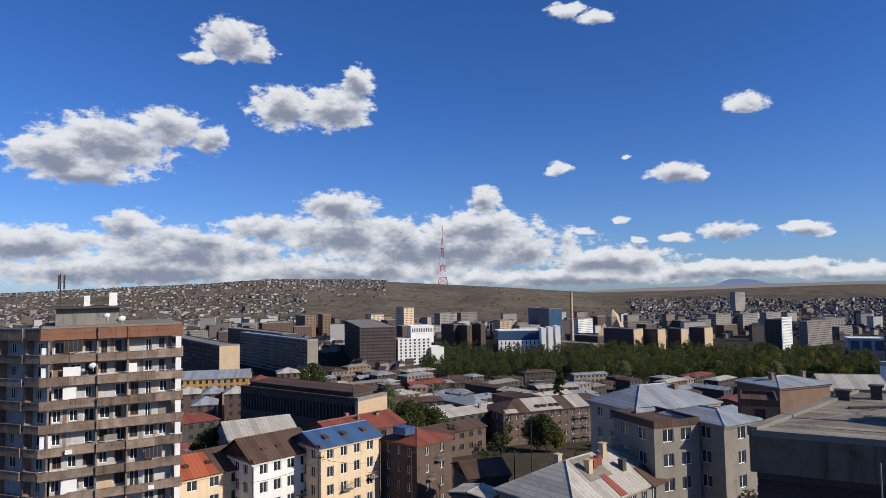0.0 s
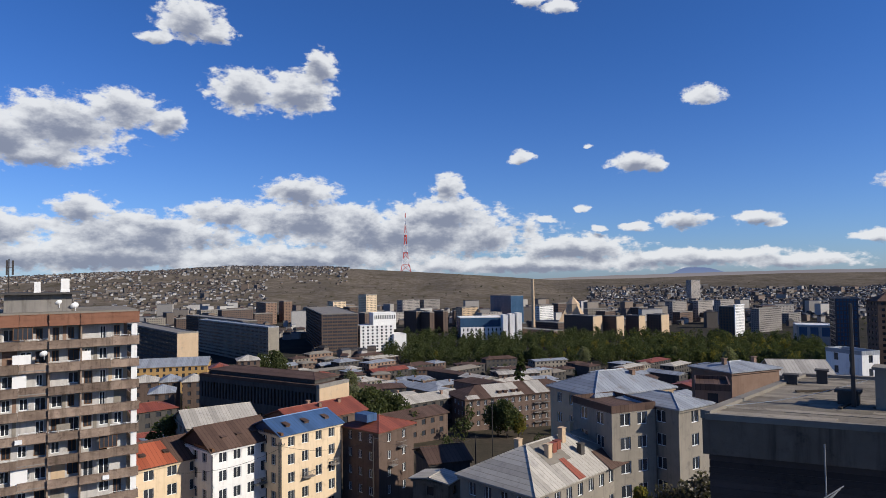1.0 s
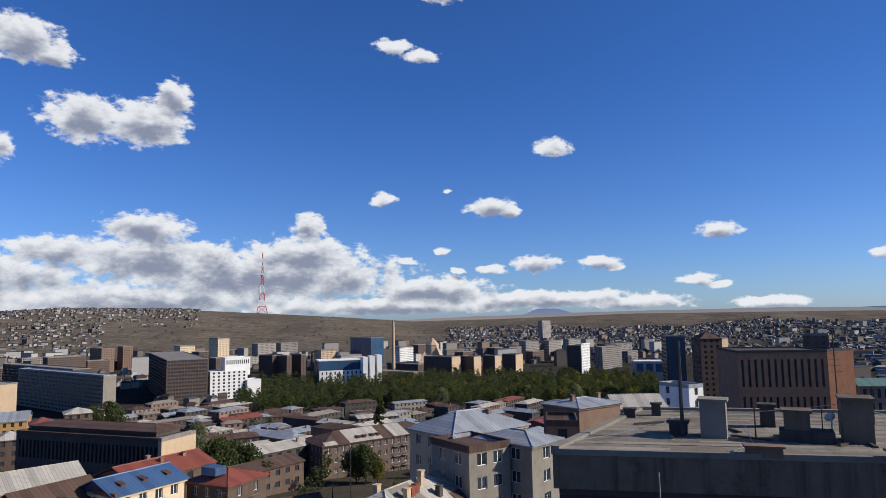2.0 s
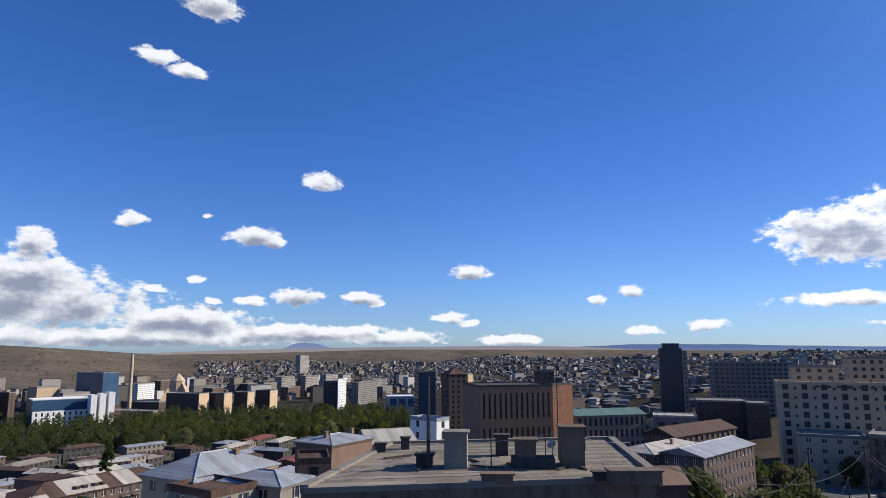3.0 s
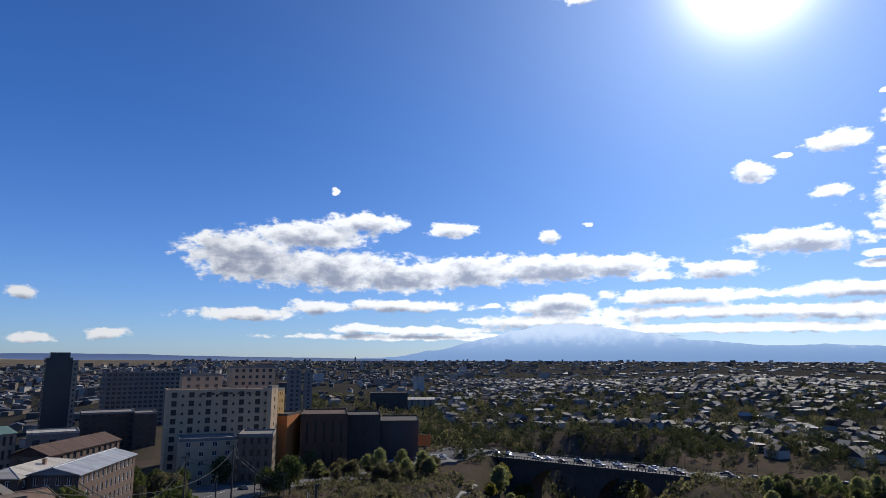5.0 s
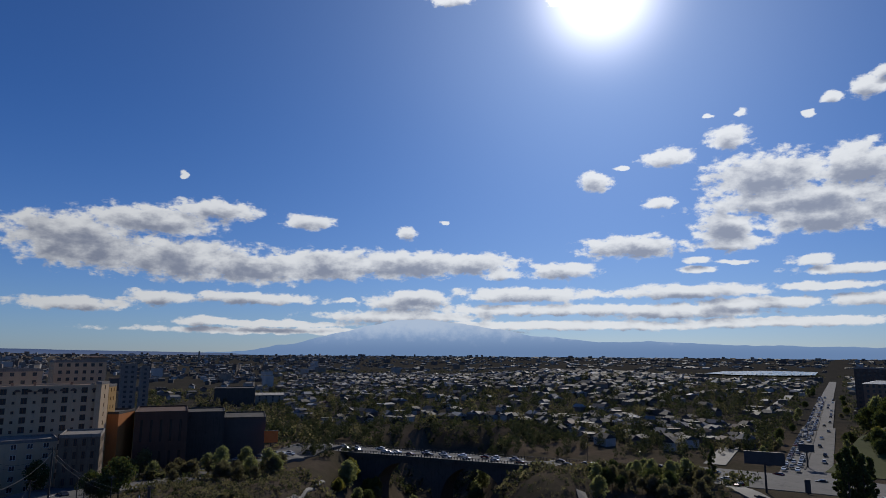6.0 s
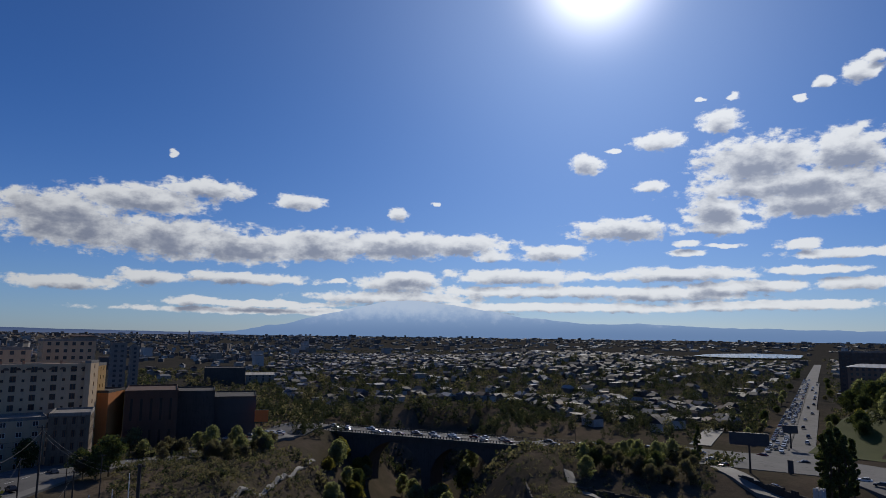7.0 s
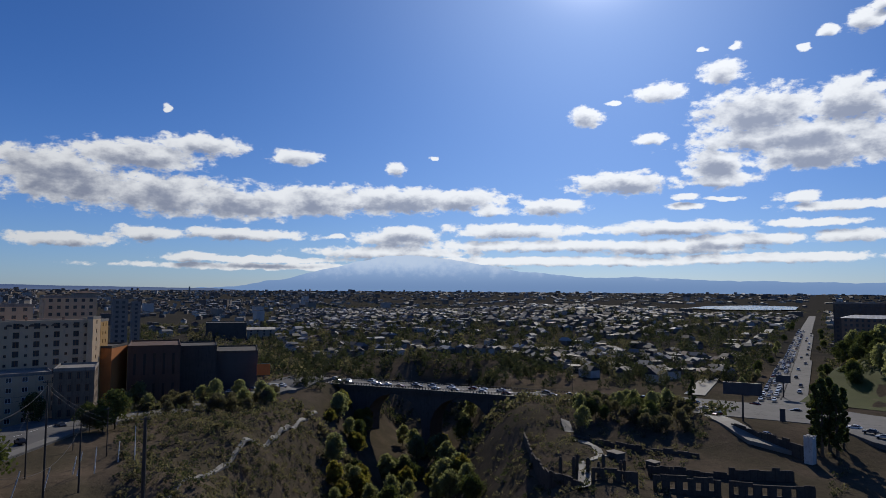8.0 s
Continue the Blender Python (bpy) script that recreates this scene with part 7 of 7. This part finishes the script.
# ---- ruins and walls on the spur ----
def ruin_wall(line, tall, holes, label, name="ruined_wall"):
    a, b = line
    za = min(ground(*a), ground(*b))
    u = (b - a).normalized()
    yaw = math.degrees(math.atan2(u.y, u.x))
    L = (b - a).length
    root = thing(name, label, "ruined wall", a.x, a.y, za, yaw)
    g, rng = Geo(), random.Random(int(L * 7))
    op = []
    if holes:
        n = int(L / holes)
        op = [(holes * (i + 0.3), holes * (i + 0.3) + 1.2, 1.0, min(tall - 0.6, 2.8)) for i in range(n)]
    facade(g, (0, 0, 0), (1, 0, 0), (0, -1, 0), L, -2, tall, op, 0.5)
    facade(g, (0, 0.5, 0), (1, 0, 0), (0, 1, 0), L, -2, tall, op, 0.0)
    g.face((0, 0, tall), (L, 0, tall), (L, 0.5, tall), (0, 0.5, tall))
    g.face((0, 0, -2), (0, 0.5, -2), (0, 0.5, tall), (0, 0, tall))
    g.face((L, 0, -2), (L, 0.5, -2), (L, 0.5, tall), (L, 0, tall))
    part("masonry", g, M_RUIN, root)
    x = 0.0
    while x < L - 1.5:
        w = rng.uniform(1.0, 3.5)
        if rng.random() < 0.6:
            h = Geo()
            h.box(x, 0.02, tall - 0.05, min(L, x + w), 0.48, tall + rng.uniform(0.15, 0.8))
            part("broken_course", h, M_RUIN, root)
        x += w + 0.1


def spur():
    for (a0, d0), (a1, d1), tall, holes in (((-107.4, 222), (-108.2, 189), 3.0, 0), ((-108.2, 189), (-109.6, 170), 3.4, 0), ((-109.6, 170), (-112.4, 162), 3.8, 0), ((-113.2, 166), (-117.0, 166), 3.6, 3.0), ((-118.2, 168), (-123.4, 171), 3.6, 3.0), ((-124.0, 170), (-130.0, 176), 3.4, 3.2), ((-117.8, 186), (-124.0, 186), 2.6, 0), ((-124.0, 186), (-128.6, 192), 2.6, 0), ((-111.5, 222), (-118.0, 208), 1.6, 0), ((-118.0, 208), (-121.8, 206), 1.4, 0), ((-124.2, 240), (-129.4, 216), 4.2, 0)):
        ruin_wall((at(a0, d0), at(a1, d1)), tall, holes, "broken stone wall of a ruined yard in a shaded tone")
    rng = random.Random(9)
    for az, d, hh in ((-109.9, 174, 3.4), (-110.6, 173, 4.6), (-111.7, 172, 4.2), (-112.0, 175, 4.4), (-113.8, 170, 3.2), (-114.2, 172, 4.6), (-115.6, 171, 4.0), (-115.9, 172, 4.4), (-112.9, 174, 3.6)):
        p = drop(az, d)
        root = thing("stone_pillar", "free-standing broken stone pillar among the ruins", "pillar", p.x, p.y, p.z, rng.uniform(0, 90), "pillars of the ruin")
        g = Geo()
        g.box(-0.35, -0.35, -0.5, 0.35, 0.35, hh)
        g.box(-0.22, -0.25, hh, 0.25, 0.2, hh + rng.uniform(0.2, 0.7))
        part("shaft", g, M_RUIN, root)
    for az, d, w, l, hh in ((-115.2, 196, 3.0, 4.2, 2.4), (-118.2, 194, 2.2, 3.2, 2.0)):
        p = drop(az, d)
        root = thing("shed", "small dark shed with a pale lean-to roof", "shed", p.x, p.y, p.z, 20)
        g = Geo()
        g.box(-l / 2, -w / 2, -0.4, l / 2, w / 2, hh)
        part("wall", g, M_DARKCON, root)
        g = Geo()
        g.box(-l / 2 - 0.2, -w / 2 - 0.2, hh, l / 2 + 0.2, w / 2 + 0.2, hh + 0.12)
        part("roof", g, M_SLATE, root)
    ribbon("track", [at(-111.0, 236), at(-111.6, 222), at(-113.6, 208), at(-114.2, 196), at(-112.6, 186), at(-112.6, 160)], 3.2, M_PAVE, 0.3, "pale earth track across the ruined yard")
    p = drop(-129.7, 214)
    hut = thing("gate_turret", "white plastered gate turret with a slit window", "turret", p.x, p.y, p.z, 25)
    g = Geo()
    facade(g, (-1.2, -1.2, 0), (1, 0, 0), (0, -1, 0), 2.4, -2, 7.4, [(0.95, 1.45, 3.0, 5.2)], 0.3)
    g.box(-1.2, -0.9, -2, 1.2, 1.2, 7.4)
    part("shaft", g, M_DULLWHITE, hut)
    for x in (-1.2, -0.3, 0.6):
        for y in (-1.2, 0.6):
            g = Geo()
            g.box(x, y, 7.4, x + 0.6, y + 0.6, 8.0)
            part("merlon", g, M_DULLWHITE, hut)


spur()
ribbon("lawn", [at(-132.6, 315), at(-134.5, 370), at(-138, 440)], 40, M_GRASS, 0.15, "green grassy bank beside the avenue", step_m=4.0, skirt=0.6)


# ---- poles, boards and lamps ----
def pole(az, d, tall, r, label, lean=0.0, arms=1, mat=None, name="utility_pole", group="utility poles"):
    p = drop(az, d)
    root = thing(name, label, "pole", p.x, p.y, p.z, az, group)
    g = Geo()
    g.tube((0, 0, -1), (lean * tall, 0, tall), r, r * 0.7, 8)
    part("shaft", g, mat or M_IRON, root)
    for k in range(arms):
        g = Geo()
        g.box(lean * tall - 0.9, -0.06, tall - 0.5 - k * 0.6, lean * tall + 0.9, 0.06, tall - 0.38 - k * 0.6)
        for s in (-0.8, -0.4, 0.4, 0.8):
            g.tube((lean * tall + s, 0, tall - 0.38 - k * 0.6), (lean * tall + s, 0, tall - 0.15 - k * 0.6), 0.05, n=5)
        part("crossarm", g, mat or M_IRON, root)
    return p


WOOD = "dark timber utility pole with a crossarm"
for az, d, tall, r in ((-75.9, 130, 20, 0.42), (-71.4, 150, 14, 0.2), (-67.9, 165, 14, 0.17), (-69.1, 150, 23, 0.22), (-65.5, 150, 21, 0.22), (-73.2, 178, 12, 0.15), (-62.5, 160, 14, 0.15), (-70.9, 190, 11, 0.14)):
    pole(az, d, tall, r, WOOD)
for az, d, tall, lean in ((-69.0, 152, 5, 0.25), (-71.2, 160, 5, 0.2), (-72.4, 162, 6, 0.05), (-74.0, 172, 5, 0.06), (-75.2, 168, 9, 0.0), (-66.9, 150, 6, 0.3), (-70.9, 164, 4, 0.2)):
    pole(az, d, tall, 0.14, "pale leaning concrete post on the slope", lean, 0, M_WHITE, "concrete_post", "leaning posts")
for az, d, tall in ((3.0, 104, 17), (11.0, 108, 16), (-1.6, 112, 12), (-6.0, 118, 14), (-7.5, 150, 16), (-4.4, 120, 13)):
    pole(az, d, tall, 0.14, "dark street pole beside the houses", 0.0, 1, M_IRON, "street_pole", "street poles")
t_br = (BR1 - BR0).normalized()
n_br = Vector((-t_br.y, t_br.x))
for k in range(7):
    p = BR0.lerp(BR1, (k + 0.5) / 7) + n_br * (7.8 if k % 2 else -7.8)
    root = thing("street_lamp", "thin dark street lamp on the viaduct", "street lamp", p.x, p.y, -6.6, 0, "lamps of the viaduct")
    g = Geo()
    g.tube((0, 0, 0), (0, 0, 8.5), 0.11, 0.07, 6)
    part("shaft", g, M_IRON, root)
    g = Geo()
    g.box(-0.15, -0.15, 8.4, 1.2, 0.15, 8.55)
    part("lamp_head", g, M_IRON, root)


def board(az, d, w, h, foot, mat, label, yaw):
    p = drop(az, d)
    root = thing("billboard", label, "billboard", p.x, p.y, p.z, yaw)
    g = Geo()
    g.tube((0, 0, -1), (0, 0, foot), 0.35, 0.3, 8)
    part("post", g, M_IRON, root)
    g = Geo()
    g.box(-w / 2, -0.25, foot, w / 2, 0.25, foot + h)
    part("panel", g, mat, root)
    g = Geo()
    for x0, z0, x1, z1 in ((-w / 2 - 0.1, foot - 0.12, w / 2 + 0.1, foot), (-w / 2 - 0.1, foot + h, w / 2 + 0.1, foot + h + 0.12)):
        g.box(x0, -0.3, z0, x1, 0.3, z1)
    part("rim", g, M_IRON, root)


board(-84.9, 306, 5.9, 5.0, 8.2, M_BILLBOARD, "orange poster on a large roadside billboard", -86)
board(-125.1, 252, 12.5, 4.0, 9.0, M_BOARDBACK, "grey back of a wide roadside billboard", -125)
board(-128.0, 330, 6.0, 3.0, 7.0, M_BOARDBACK, "grey back of a roadside billboard above the avenue", -128)
board(-127.9, 262, 1.8, 4.2, 0.6, M_BOARDBACK, "dark upright advertising pillar at the junction", -128)


def wire(a, b, sag, name="overhead_wire"):
    g = Geo()
    pts = [a.lerp(b, k / 14) - Vector((0, 0, sag * 4 * (k / 14) * (1 - k / 14))) for k in range(15)]
    g.pipe(pts, 0.03)
    part(name, g, M_IRON, label="sagging black overhead wire", kind="structure")


def high(az, d, z):
    p = drop(az, d)
    return Vector((p.x, p.y, p.z + z))


for h in (19.6, 18.8):
    wire(high(-75.9, 130, h), high(-69.1, 150, h + 2.6), 2.5)
    wire(high(-69.1, 150, h + 2.6), high(-65.5, 150, h + 1), 1.5)
    wire(high(-65.5, 150, h + 1), high(-57.0, 150, 13), 2.5)
    wire(high(-71.4, 150, 13.6), high(-67.9, 165, 13.6), 1.2)
roof_edge = at(-54.3, 34)
for k, (az, d, h) in enumerate(((-69.1, 150, 22.0), (-65.5, 150, 20.0), (-62.5, 160, 13.5), (-67.9, 165, 13.5), (-71.4, 150, 13.5))):
    wire(Vector((roof_edge.x + k * 0.5, roof_edge.y - k * 0.4, H - 5.6)), high(az, d, h), 3.0 + 0.6 * k)
wire(high(11.0, 108, 15.5), high(3.0, 104, 16.5), 1.2)
wire(high(3.0, 104, 16.5), high(-6.0, 118, 13.5), 1.5)
wire(high(11.0, 108, 15.0), high(19.5, 112, 12), 1.2)

# ---- lake and smoke-grey far things ----
g = Geo()
ring = [at(-121.2, 1800), at(-123.5, 1700), at(-127.0, 1720), at(-129.0, 1800), at(-129.2, 2150), at(-126, 2250), at(-122.5, 2050)]
water = max(ground(p.x, p.y) for p in ring) + 0.3
g.face(*[(p.x, p.y, water) for p in ring])
part("lake", g, M_WATER, kind="structure", label="still pale lake on the plain")
